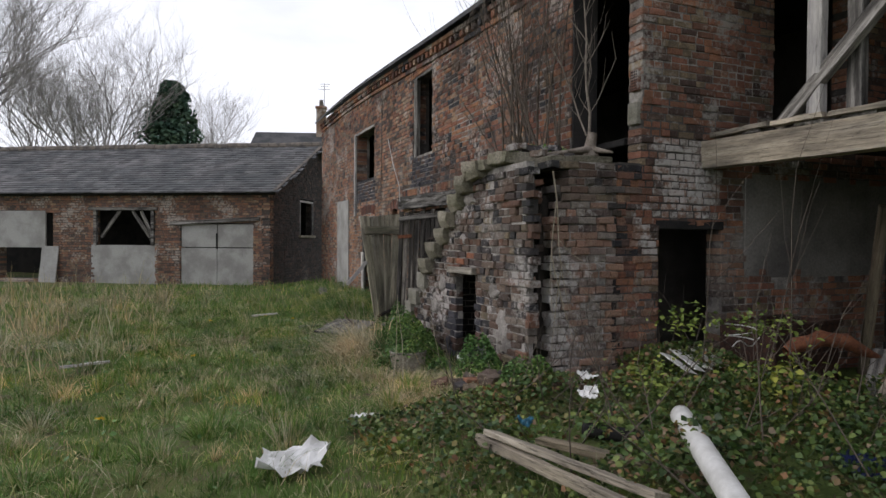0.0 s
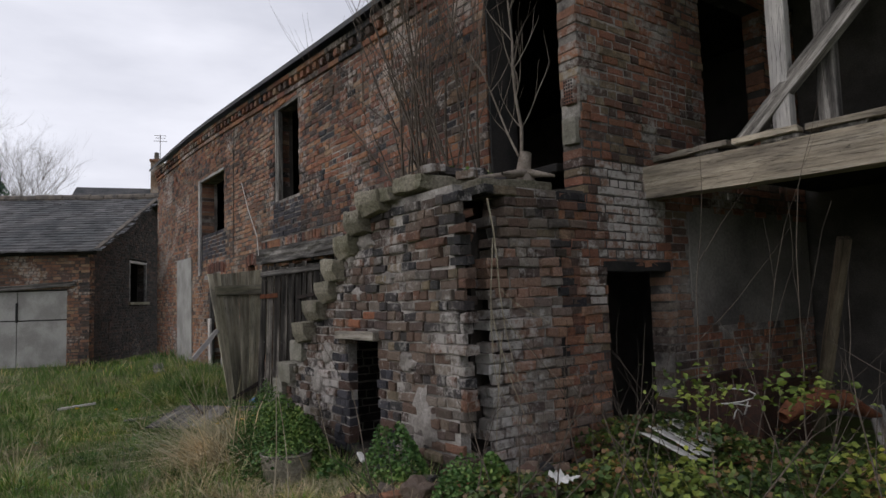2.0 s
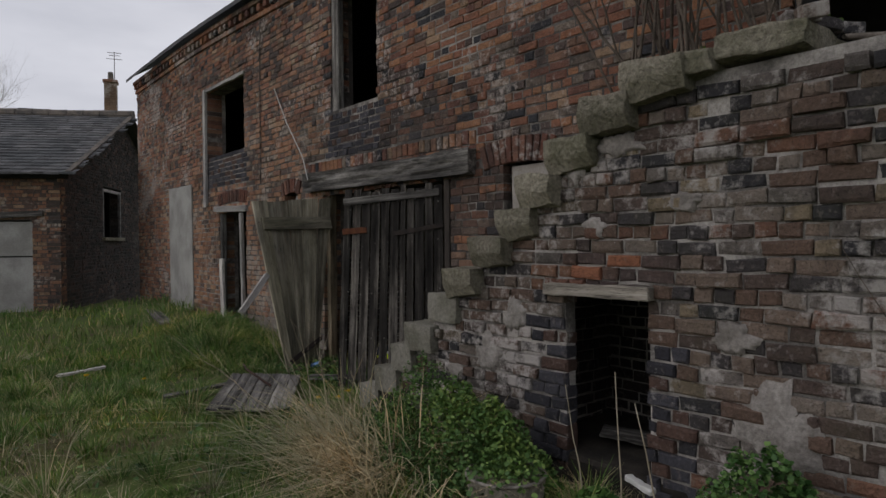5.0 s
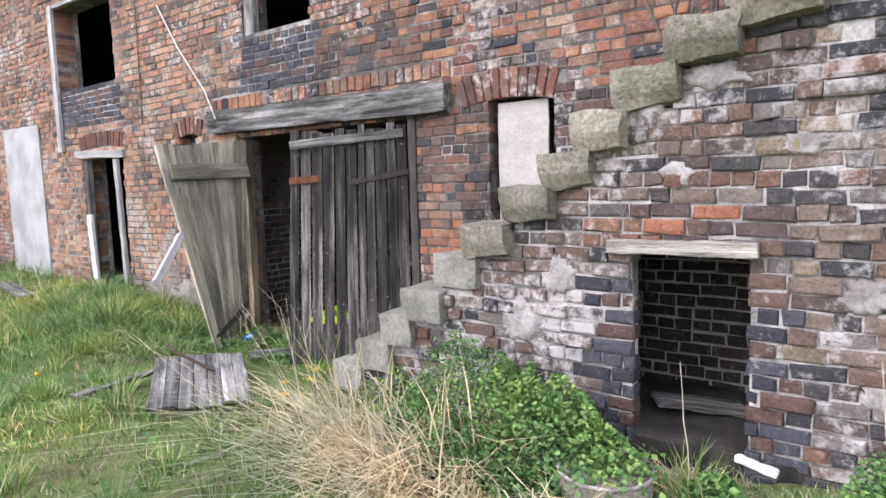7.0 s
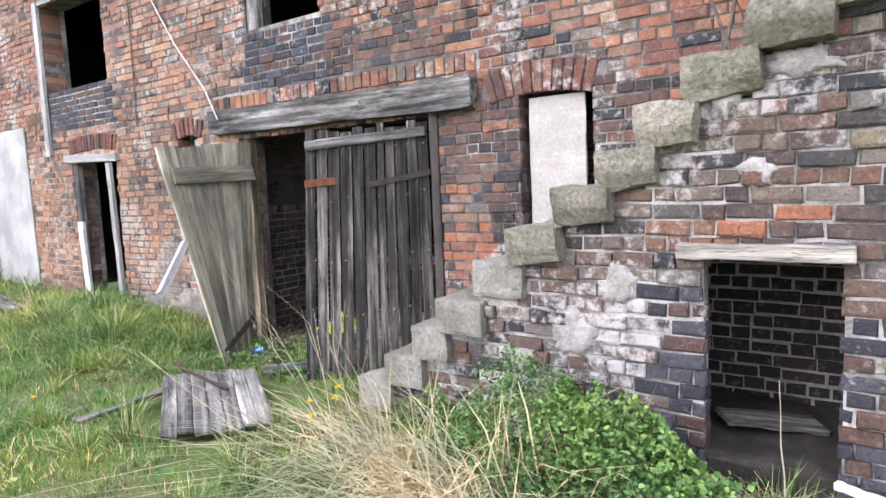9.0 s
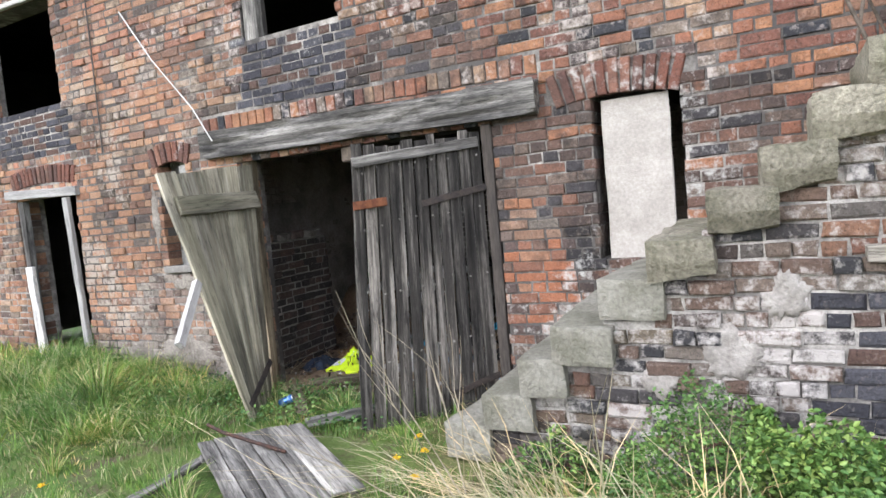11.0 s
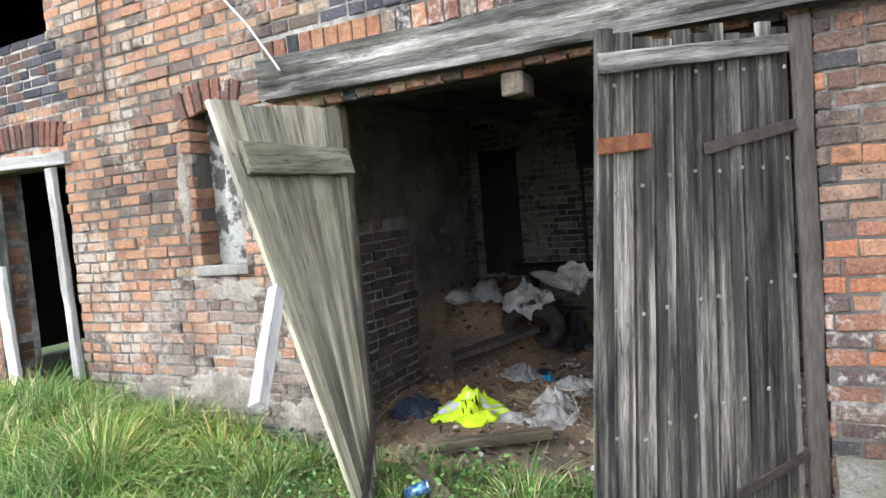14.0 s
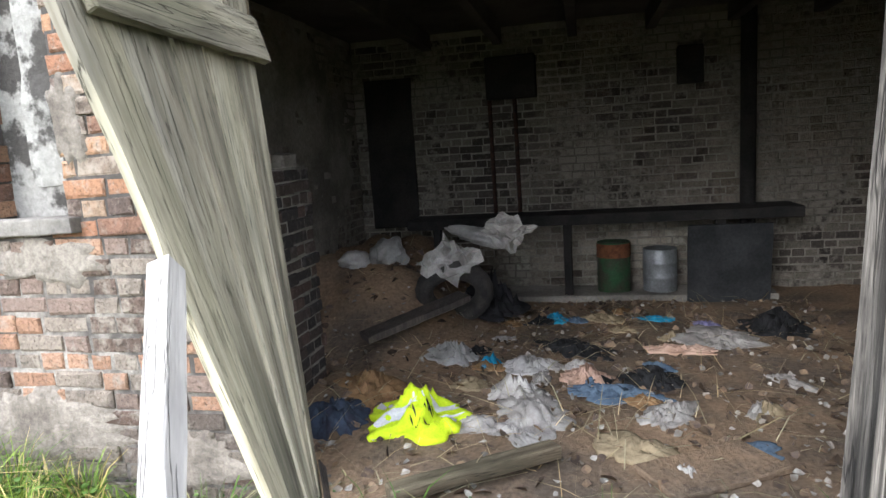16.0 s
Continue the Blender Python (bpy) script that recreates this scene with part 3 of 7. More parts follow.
    if near:
        order = sorted((p for p in placed if not p[4]), key=lambda p: (p[0] - near[0]) ** 2 + (p[1] - near[1]) ** 2)
        singles = set(order[:parts])
    variants = {}
    for s, items in groups.items():
        bmat = mat if s is None else special[s][4]
        v2, f2 = [], []
        for pz in items:
            x, z, l, proud, _, deep = pz
            if pz in singles:
                key = (s, l > 0.16, rng.randrange(9))
                if key not in variants:
                    me = bpy.data.meshes.new("brick")
                    me.from_pydata(brick_verts((blen if key[1] else blen / 2) - 0.012, course - 0.009, rng, 0.0, 0.045, worn), [], BRICK_FACES)
                    me.materials.append(bmat)
                    variants[key] = me
                ob = new("brick", variants[key])
                ob.parent = wall
                ob.location = (x, proud, z)
                ob.scale = (l / ((blen if key[1] else blen / 2) - 0.012), 1, 1)
                ob.rotation_euler = (0, rng.gauss(0, 0.014), rng.gauss(0, 0.012))
            else:
                n = len(v2)
                v2.extend((x + a, b, z + c) for a, b, c in brick_verts(l, course - 0.009 + rng.uniform(-0.005, 0.003), rng, proud, deep, worn))
                f2.extend(tuple(n + q for q in face) for face in BRICK_FACES)
        if v2:
            ob = mesh_object("brickwork", v2, f2, bmat, wall)
            ob["kind"] = "stuff"
    return wall


def soldier_arch(parent, x, z, span, rise, mat, course=0.22, seed=3, y=0.014):
    """A segmental arch of bricks on end over an opening, each one a piece."""
    rng = random.Random(seed)
    n = max(4, int((span + 0.1) / 0.078))
    for i in range(n):
        u = (i + 0.5) / n * 2 - 1
        verts = brick_verts(0.064, course, rng, 0.0)
        ob = mesh_object("arch_brick", verts, BRICK_FACES, mat, parent)
        ob.location = (x + u * (span + 0.1) / 2, y + rng.gauss(0, 0.003), z + course / 2 - rise * u * u)
        ob.rotation_euler = (0, u * 0.32, 0)

# ---- ground ----
def smooth(a, b, v):
    k = min(max((v - a) / (b - a), 0), 1)
    return k * k * (3 - 2 * k)


def ground_z(x, y):
    """The yard: nearly level, with a heap of rubble under the brambles and a bank along the walls."""
    z = 0.05 + 0.03 * noise.noise(Vector((x * 0.6, y * 0.6, 0))) + 0.02 * noise.noise(Vector((x * 2.1, y * 2.1, 3)))
    heap = smooth(2.0, 4.0, x) * smooth(1.0, 3.0, y) * (1 - smooth(6.6, 8.6, y))
    z += 0.2 * heap * (1 - smooth(6.4, 7.4, x))
    z += 0.2 * smooth(3.0, 4.6, x) * smooth(13.6, 15.5, y) * (1 - smooth(20, 22, y))
    z += 0.12 * smooth(16, 20, y)
    return z if x < 5.0 or y < 6.7 else min(z, -0.45)


def build_ground():
    xs = sorted({*np.linspace(-3, 7, 61).round(3).tolist(), *np.linspace(-30, -3, 20).round(2).tolist(), -900, -300, -100, -50, 9, 14, 40, 120, 400, 900})
    ys = sorted({*np.linspace(-1, 16, 86).round(3).tolist(), *np.linspace(16, 40, 20).round(2).tolist(), -900, -300, -80, -20, -5, 70, 150, 400, 900})
    verts = [(x, y, ground_z(x, y) if abs(x) < 60 and abs(y) < 80 else 0.0) for x in xs for y in ys]
    n = len(ys)
    faces = [(i * n + j, (i + 1) * n + j, (i + 1) * n + j + 1, i * n + j + 1) for i in range(len(xs) - 1) for j in range(n - 1)]
    tagged(mesh_object("ground", verts, faces, M_SOIL, smooth=True), "rough grassy yard with patches of bare brown soil", "ground", "", "structure")


build_ground()

# ---- the long brick range ----
Y0, Y1, FX = 6.7, 22.5, 5.0


def eave_z(u):
    y = Y0 + u
    return 5.02 + 0.52 * smooth(6, 20, y)


def q(y):
    return y - Y0


facade_holes = [
    (-0.05, q(7.58), 2.45, 4.62),      # door at the head of the stairs
    (q(12.15), q(13.2), 3.27, 4.83),    # loft window
    (q(16.05), q(17.72), 3.12, 4.34),   # second loft window
    (q(10.84), q(13.46), -0.3, 2.2),    # cart doors
    (q(9.5), q(10.08), 1.15, 2.28),     # boarded slit window
    (q(16.02), q(17.2), -0.3, 2.12),    # narrow door
    (q(18.6), q(19.95), -0.3, 2.65),    # boarded door
    (q(14.16), q(14.58), 1.22, 2.3),     # small arched niche
]
ARCHES = [(q(9.47), q(10.37), 2.28, 2.46), (q(14.12), q(14.62), 2.3, 2.42), (q(16.0), q(17.2), 2.3, 2.42), (q(10.45), q(13.88), 2.5, 2.645)]
facade = brick_wall("wall_facade", pose(FX, Y0, 0, 0, 0, 90), Y1 - Y0, -0.3, 5.6, 0.34, facade_holes, M_FACADE,
                    "long wall of weathered orange and soot-black brick with open windows", near=(q(10.4), 1.4), seed=11, gaps=0.001, top=eave_z,
                    special=[(q(12.05), q(13.3), 2.62, 3.27, M_BLUE), (q(15.95), q(17.8), 2.6, 3.12, M_BLUE), (q(13.46), q(15.9), -0.3, 0.42, M_PLINTH),
                             (q(13.46), q(15.2), 0.42, 1.15, M_PALE), (q(10.28), q(10.87), 0.55, 1.28, M_ORANGE), (q(10.3), q(10.87), 1.28, 1.5, M_PALE),
                             (q(8.9), q(10.87), -0.3, 2.3, M_BROWN), (q(10.87), q(12.05), 2.64, 3.0, M_BROWN), (q(13.46), q(16.0), 0.42, 3.4, M_TAN), (q(17.2), q(18.6), -0.3, 2.9, M_TAN), (q(13.4), Y1 - Y0, -0.3, 4.75, M_REDFAR)],
                    extra=lambda x, z: any(a < x < b and c < z < d for a, b, c, d in ARCHES))
soldier_arch(facade, q(9.92), 2.27, 0.8, 0.05, M_ARCH, 0.23, 3)
soldier_arch(facade, q(14.37), 2.29, 0.5, 0.06, M_ARCH, 0.2, 4)
soldier_arch(facade, q(16.6), 2.28, 1.2, 0.05, M_ARCH, 0.2, 5)
for i in range(34):                                                # soldier course over the cart doors
    ob = mesh_object("soldier_brick", brick_verts(0.088, 0.13, RNG, 0.0), BRICK_FACES, M_FACADE, facade)
    ob.location = (q(10.5) + i * 0.1, 0.006 + RNG.uniform(0, 0.006), 2.57 + RNG.uniform(-0.006, 0.006))


def cornice():
    """Two oversailing courses with dentils between them, and the dark edge of the roof."""
    n, w = 48, Y1 - Y0
    for z, o in ((-0.30, 0.035), (-0.10, 0.09)):
        for i in range(n):
            a, b = w * i / n, w * (i + 1) / n
            c = (a + b) / 2
            ob = part("corbel_course", box_bm(b - a - 0.004, 0.11, 0.075, 0.004, 0.002), M_FACADE, facade, "", pose(c, o - 0.055, eave_z(c) + z, 0, -math.degrees((eave_z(b) - eave_z(a)) / (b - a))))
    k = 0
    while k * 0.23 < w:
        c = k * 0.23 + 0.06
        mesh = part("dentil", box_bm(0.11, 0.08, 0.1, 0.004, 0.003), M_FACADE, facade, "", pose(c, 0.035, eave_z(c) - 0.2))
        k += 1


cornice()
rv, rf = [], []
for i in range(33):
    u = (Y1 - Y0 + 0.3) * i / 32 - 0.15
    z = eave_z(u)
    for x, dz in ((FX - 0.2, -0.05), (FX - 0.2, 0.02), (FX + 2.5, 1.75), (FX + 5.1, 0.02), (FX + 5.1, -0.05)):
        rv.append((x, Y0 + u, z + dz))
    if i:
        b = i * 5
        rf += [(b - 5 + k, b - 4 + k, b + 1 + k, b + k) for k in range(4)]
tagged(mesh_object("roof", rv, rf, M_SLATE), "sagging dark tiled roof with a black eave", "roof", "", "structure")

# end wall, facing the open shed
# local x runs from x = 9.2 back to x = 5.0
EW = 9.2
end_wall = brick_wall("wall_end", pose(EW, Y0 - 0.003, 0, 0, 0, 180), EW - 5.0, -0.3, 5.05, 0.22,
                      [(EW - 6.42, EW - 5.55, -0.3, 1.75), (EW - 8.45, EW - 7.2, 2.72, 4.8), (EW - 5.3, EW - 4.9, 2.45, 4.62)], M_PILLAR,
                      "end wall of dark red brick with pale worn patches", near=(EW - 5.9, 3.0), seed=21, gaps=0.002, wander=0.012,
                      special=[(EW - 6.36, EW - 5.5, 1.85, 2.72, M_LIMEND), (EW - 6.75, EW - 6.42, 0.2, 1.8, M_PALE)],
                      extra=lambda x, z: x < EW - 6.75 and 1.2 + 0.25 * noise.noise(Vector((x * 3, 0, 5))) < z < 2.35)
part("plaster", box_bm(EW - 6.78, 0.02, 1.2, 0.004, 0.002), M_PLASTER, end_wall, "grey damp plaster", pose((EW - 6.78) / 2, -0.012, 1.8))
part("lintel", box_bm(0.95, 0.14, 0.09, 0.008, 0.005, 6), M_DARK, end_wall, "sooty timber lintel", pose(EW - 5.98, -0.063, 1.795))

air = part("air_brick", box_bm(0.12, 0.05, 0.22, 0.004, 0.002), M_ARCH, end_wall, "perforated terracotta air brick", pose(EW - 5.29, -0.09, 3.33, 0, 0, -90))
# the holes are near-black plates on the face, their shade given by colour
for i in range(4):
    for k in range(7):
        part("hole_plate", box_bm(0.016, 0.006, 0.018, 0.002), M_DARK, air, "", pose(-0.042 + i * 0.028, 0.0265, -0.09 + k * 0.03))
part("quoin", stone_bm(0.16, 0.09, 0.24, 0.008, 0.014), M_STONE_P, end_wall, "pale stone block", pose(EW - 5.3, -0.1, 2.98, 0, 0, -90))

# added board whose near-black colour puts the reveal in shade
timber("reveal_cover", (FX + 0.17, 7.55, 2.5), (FX + 0.17, 7.55, 4.6), 0.03, 0.33, M_DARK, up=(-1, 0, 0), label="added near-black board covering the reveal of the loft doorway", category="door frame")

# ---- the stone stair ----
SX = 3.94
STEPS = [(10.84, 0.27), (10.59, 0.48), (10.345, 0.695), (10.127, 0.91), (9.845, 1.135), (9.56, 1.365), (9.30, 1.565), (9.05, 1.765), (8.81, 1.965), (8.585, 2.175), (8.30, 2.36), (8.02, 2.50)]
LAND_Z = 2.5
SY = 6.62
stair_holes = [(7.93 - SY, 8.5 - SY, -0.3, 1.22)]
ymax = 10.9
for k, (y, z) in enumerate(STEPS):
    a = STEPS[k][0]
    b = STEPS[k - 1][0] if k else ymax
    stair_holes.append((a - SY, b - SY, (STEPS[k - 1][1] if k else 0.05) - 0.2, 3.0))
stair = brick_wall("wall_stair", pose(SX, SY, 0, 0, 0, 90), ymax - SY, -0.3, LAND_Z - 0.1, 0.11, stair_holes, M_STAIR,
                   "patched stair wall of grey, blue and whitewashed brick", core_mat=M_MORTAR_L, near=(8.3 - SY, 1.2), seed=31, gaps=0.004, uneven=0.014, blen=0.225, worn=0.007, wander=0.026, joint=0.02,
                   special=[(8.46 - SY, 8.76 - SY, -0.3, 1.05, M_BLUE), (7.72 - SY, 7.94 - SY, -0.3, 0.95, M_BLUE), (7.8 - SY, 8.75 - SY, 1.27, 1.44, M_ORANGE),
                            (8.76 - SY, 9.75 - SY, -0.3, 1.45, M_LIMEY), (8.0 - SY, 8.75 - SY, 1.5, 2.3, M_LIMEY), (7.0 - SY, 7.6 - SY, 0.2, 0.95, M_LIMEY)],
                   ragged=lambda z: (0.07 + 0.06 * smooth(1.4, 2.4, z), 0.0),
                   extra=lambda x, z: z > 2.2 and noise.noise(Vector((x * 5, z * 4, 9))) > 0.34)
# near end of the stair block, parted from the side by a deep crack
NW, CX = 5.53, 4.2
stair_end = brick_wall("wall_stair_end", pose(NW, Y0 - 0.004, 0, 0, 0, 180), NW - CX, -0.3, LAND_Z - 0.08, 0.3, [], M_STAIR,
                       "whitewashed brick end of the stair block beside a deep crack", core_mat=M_MORTAR_L, near=(NW - 4.8, 1.4), seed=41, gaps=0.004, uneven=0.014, blen=0.222, worn=0.007, wander=0.022, joint=0.02,
                       special=[(NW - 4.95, NW - 4.1, 0.2, 2.0, M_LIMEND), (NW - 5.6, NW - 4.95, 0.2, 1.5, M_PALE), (NW - 5.6, NW - 5.2, 1.5, 2.1, M_LIMEND)],
                       ragged=lambda z: (0.0, 0.05 + 0.17 * smooth(1.5, 2.4, z)),
                       extra=lambda x, z: z > 2.3 and noise.noise(Vector((x * 6, z * 3, 8))) > 0.3)
# near-black fill: the depth of the crack is shaded by colour
part("rubble_core", box_bm(0.75, 0.5, 2.5, 0.03, 0.05, 8), M_EARTH, stair_end, "rubble core behind the crack, near black in place of its shade", pose(NW - 4.52, -0.48, 0.92))
part("rubble_core", box_bm(0.14, 0.9, 2.3, 0.03, 0.03, 8), M_EARTH, stair_end, "rubble core behind the crack, near black in place of its shade", pose(NW - 4.22, -0.62, 0.9))
crng = random.Random(14)
for k in range(13):                                                # bricks fallen askew in the crack
    z = 0.22 + k * 0.165
    out = stone_bm(crng.uniform(0.09, 0.15), crng.uniform(0.1, 0.2), 0.068, 0.008, 0.01)
    part("brick", out, M_STAIR if k % 3 else M_PILLAR, stair_end, "", pose(NW - crng.uniform(4.07, 4.15) - 0.06 * smooth(1.6, 2.4, z) * crng.random(), -crng.uniform(0.16, 0.26), z, crng.uniform(-14, 14), crng.uniform(-18, 18), crng.uniform(-35, 35)))


def render_patch(parent, x, z, sx, sz, mat, seed, label="smear of grey lime render", y=0.012):
    """A smear of render with a ragged outline, feathered into the wall."""
    rng = random.Random(seed)
    vs, fs = [(x, y, z)], []
    n, rings = 40, 5
    for r in range(1, rings + 1):
        for k in range(n):
            a = 2 * math.pi * k / n
            o = 1 + 0.5 * noise.noise(Vector((math.cos(a) * 1.7, math.sin(a) * 1.7, seed))) + 0.4 * noise.noise(Vector((math.cos(a) * 5, math.sin(a) * 5, seed + 9)))
            f = r / rings
            px, pz = x + math.cos(a) * sx * f * o / 2, z + math.sin(a) * sz * f * o / 2
            vs.append((px, y + 0.008 * noise.noise(Vector((px * 14, pz * 14, seed))) - (0.024 if r == rings else 0.0), pz))
    for k in range(n):
        fs.append((0, 1 + (k + 1) % n, 1 + k))
    for r in range(rings - 1):
        for k in range(n):
            a, b = 1 + r * n + k, 1 + r * n + (k + 1) % n
            fs.append((a, b, b + n, a + n))
    return part_label(mesh_object("render_patch", vs, fs, mat, parent, None, True), label)


def part_label(ob, label):
    ob["label"] = label
    return ob


M_RENDER_D = mixed_material("brown_stained_render", (0.27, 0.24, 0.205), (0.15, 0.13, 0.11), 4.0, 0.95, 45, 0.9, contrast=0.45)
M_RENDER = mixed_material("grey_lime_render", (0.36, 0.33, 0.3), (0.2, 0.18, 0.16), 4.0, 0.95, 45, 0.9, contrast=0.4)
for k, (y, z, sy, sz) in enumerate(((7.25, 0.62, 0.4, 0.45), (7.45, 1.05, 0.22, 0.16), (8.28, 1.62, 0.16, 0.14), (8.1, 2.1, 0.3, 0.16), (9.2, 0.75, 0.32, 0.3), (8.95, 1.05, 0.2, 0.26), (9.55, 0.6, 0.2, 0.2), (7.7, 1.75, 0.2, 0.12), (8.42, 2.02, 0.14, 0.3))):
    render_patch(stair, y - SY, z, sy, sz, M_RENDER, 300 + k)
for k, (y, z, sy, sz) in enumerate(((14.3, 1.05, 0.5, 0.22), (14.68, 1.75, 0.12, 0.7), (14.1, 1.6, 0.14, 0.4), (14.45, 0.35, 1.1, 0.3), (13.75, 0.2, 0.5, 0.3), (15.2, 0.3, 0.8, 0.22), (13.7, 0.75, 0.3, 0.14))):
    render_patch(facade, q(y), z, sy, sz, M_RENDER_D, 330 + k)


def stair_steps():
    for k, (y, z) in enumerate(STEPS):
        nxt = STEPS[k + 1][0] if k + 1 < len(STEPS) else y - 0.3
        deep = (y - nxt) + 0.07
        out = RNG.uniform(0.04, 0.08) if k < 5 else RNG.uniform(0.09, 0.17)
        mat = M_STONE_P if k < 5 else M_STONE
        bm = stone_bm(1.12 + out, deep, 0.225, 0.012 if k < 5 else 0.017, 0.018)
        for v in bm.verts:                                         # the outer end is hacked back underneath
            f = smooth(-0.3, -0.62, v.co.x) * smooth(0.02, -0.12, v.co.z)
            v.co.x += f * 0.05 * (k > 4)
            v.co.z += f * (0.035 if k > 4 else 0.0) * smooth(deep / 2, -deep / 2, v.co.y)
        lean = 1.5 if k < 5 else 4.0
        ob = part("stone_step", bm, mat, None, "", pose(SX - out + (1.12 + out) / 2, y - deep / 2, z - 0.1, RNG.uniform(-lean, lean), RNG.uniform(-1.5, 1.5), RNG.uniform(-2.5, 2.5)))
        tagged(ob, "pale worn stone step with rounded edges" if k < 5 else "greenish mossy stone step, chipped at the end", "step", "steps of the outside stair")
    for (a, b, out, z) in ((8.05, 7.5, 0.1, 2.5), (7.52, 7.08, 0.05, 2.51), (7.1, 6.75, -0.28, 2.46)):
        ob = part("landing_slab", stone_bm(1.05 + out, a - b, 0.13, 0.02, 0.02), M_STONE, None, "", pose(SX - out + (1.05 + out) / 2, (a + b) / 2, z - 0.04, RNG.uniform(-2, 2), RNG.uniform(-2, 2), 0))
        tagged(ob, "mossy stone landing slab with broken edges", "slab", "slabs of the stair landing")


stair_steps()
timber("door_lintel", (SX - 0.02, 7.88, 1.255), (SX - 0.02, 8.63, 1.25), 0.1, 0.075, M_WOOD_A, label="flaking white timber lintel over the low opening", category="lintel")
# the low store under the stair, its shade put into near-black colours
brick_wall("wall_store_back", pose(4.95, Y0, 0, 0, 0, 90), 2.3, -0.3, 1.4, 0.1, [], M_STORE_SHADE, "brick back wall of the store under the stair, darkened for shade", M_WASH, near=None, seed=51)
brick_wall("wall_store_side", pose(4.97, 8.9, 0, 0, 0, 180), 0.76, -0.3, 1.4, 0.1, [], M_STORE_SHADE, "brick side wall of the low store, darkened for shade", M_WASH, near=None, seed=52)
tagged(part("store_floor", box_bm(1.0, 2.1, 0.2, 0.02, 0.015, 8), M_EARTH, None, "", pose(4.45, 7.95, 0.12)), "earth floor of the low store, darkened for shade", "floor", "", "structure")
tagged(part("store_ceiling", box_bm(1.0, 1.8, 0.08, 0.01, 0.005), M_DARK, None, "", pose(4.48, 8.0, 1.36)), "flat ceiling of the low store, darkened for shade", "ceiling", "", "structure")

# ---- the room behind the cart doors ----
RX, RY0, RY1, RZ = 9.6, 8.6, 14.55, 2.62
brick_wall("wall_room_back", pose(RX, RY0, 0, 0, 0, 90), RY1 - RY0, -0.4, RZ, 0.2, [], M_INNER, "whitewashed brick back wall, paler in a low stretch", M_WASH, near=None, seed=61, joint=0.002, worn=0.002,
           special=[(10.9 - RY0, 12.85 - RY0, 0.05, 0.6, M_INNERW)])
brick_wall("wall_room_far", pose(RX, RY1, 0, 0, 0, 180), RX - 5.34, -0.4, RZ, 0.2, [], M_INNER, "sooty brick side wall of the store room", M_WASH, near=None, seed=62, joint=0.002, worn=0.002)
brick_wall("wall_room_near", pose(5.34, RY0, 0, 0, 0, 0), RX - 5.34, -0.4, RZ, 0.2, [], M_INNER, "sooty brick side wall of the store room", M_WASH, near=None, seed=63, joint=0.002, worn=0.002)
pier = brick_wall("wall_pier", pose(6.72, 13.88, 0, 0, 0, 180), 1.38, -0.4, 1.36, 0.5, [], M_SOOTY, "rough stack of near-black brick beside the door", M_WASH, near=None, seed=64, uneven=0.014, wander=0.02)
for k in range(5):
    tagged(part("loose_brick", stone_bm(0.2, 0.12, 0.09, 0.014, 0.012), (M_INNER, M_PALE)[k % 2], None, "", pose(6.6 - 0.24 * k, 14.0 + 0.04 * (k % 2), 1.4, 3, -4, 12 * k)), "loose pale brick lying on the brick stack", "brick", "loose bricks on the stack")


def room_floor_z(x, y):
    return -0.02 - 0.03 * (x - 5) + 0.03 * noise.noise(Vector((x * 1.3, y * 1.3, 9))) + 0.015 * noise.noise(Vector((x * 5, y * 5, 4))) + (0.6 + 0.22 * noise.noise(Vector((x * 2.2, y * 2.2, 31)))) * smooth(12.8, 13.9, y) * smooth(6.9, 8.2, x)


fv, ff = [], []
NX, NY = 50, 70
for i in range(NX + 1):
    for j in range(NY + 1):
        x, y = 4.7 + (RX - 4.7) * i / NX, RY0 + (RY1 - RY0) * j / NY
        fv.append((x, y, room_floor_z(x, y)))
for i in range(NX):
    for j in range(NY):
        a = i * (NY + 1) + j
        ff.append((a, a + NY + 1, a + NY + 2, a + 1))
tagged(mesh_object("floor", fv, ff, M_DIRT, smooth=True), "dirty brown earth floor strewn with rubbish", "floor", "", "structure")
tagged(part("ceiling", box_bm(RX - 5.34, RY1 - RY0, 0.1, 0.01), M_CEIL, None, "", pose((RX + 5.34) / 2, (RY0 + RY1) / 2, RZ + 0.05)), "black sooty boarded ceiling", "ceiling", "", "structure")
for i, y in enumerate(np.arange(9.2, 14.3, 0.75)):
    timber("ceiling_joist", (5.34, float(y), RZ - 0.08), (RX, float(y), RZ - 0.08), 0.09, 0.17, M_CEIL, label="sooty timber ceiling joist", category="joist", group="ceiling joists")
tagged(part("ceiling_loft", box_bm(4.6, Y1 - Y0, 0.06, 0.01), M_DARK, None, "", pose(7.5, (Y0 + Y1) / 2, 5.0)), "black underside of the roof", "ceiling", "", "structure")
# loft floor, dividing walls, other rooms: near-black colours put shade behind their openings
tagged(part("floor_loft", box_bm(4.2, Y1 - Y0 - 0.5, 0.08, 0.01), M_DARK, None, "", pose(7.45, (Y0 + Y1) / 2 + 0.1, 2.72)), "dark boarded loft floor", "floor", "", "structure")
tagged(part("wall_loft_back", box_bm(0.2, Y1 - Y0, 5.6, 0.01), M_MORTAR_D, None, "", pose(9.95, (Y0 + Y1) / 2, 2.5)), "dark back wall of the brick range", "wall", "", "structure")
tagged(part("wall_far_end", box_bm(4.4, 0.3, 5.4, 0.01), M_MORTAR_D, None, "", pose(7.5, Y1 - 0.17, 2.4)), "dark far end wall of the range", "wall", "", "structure")
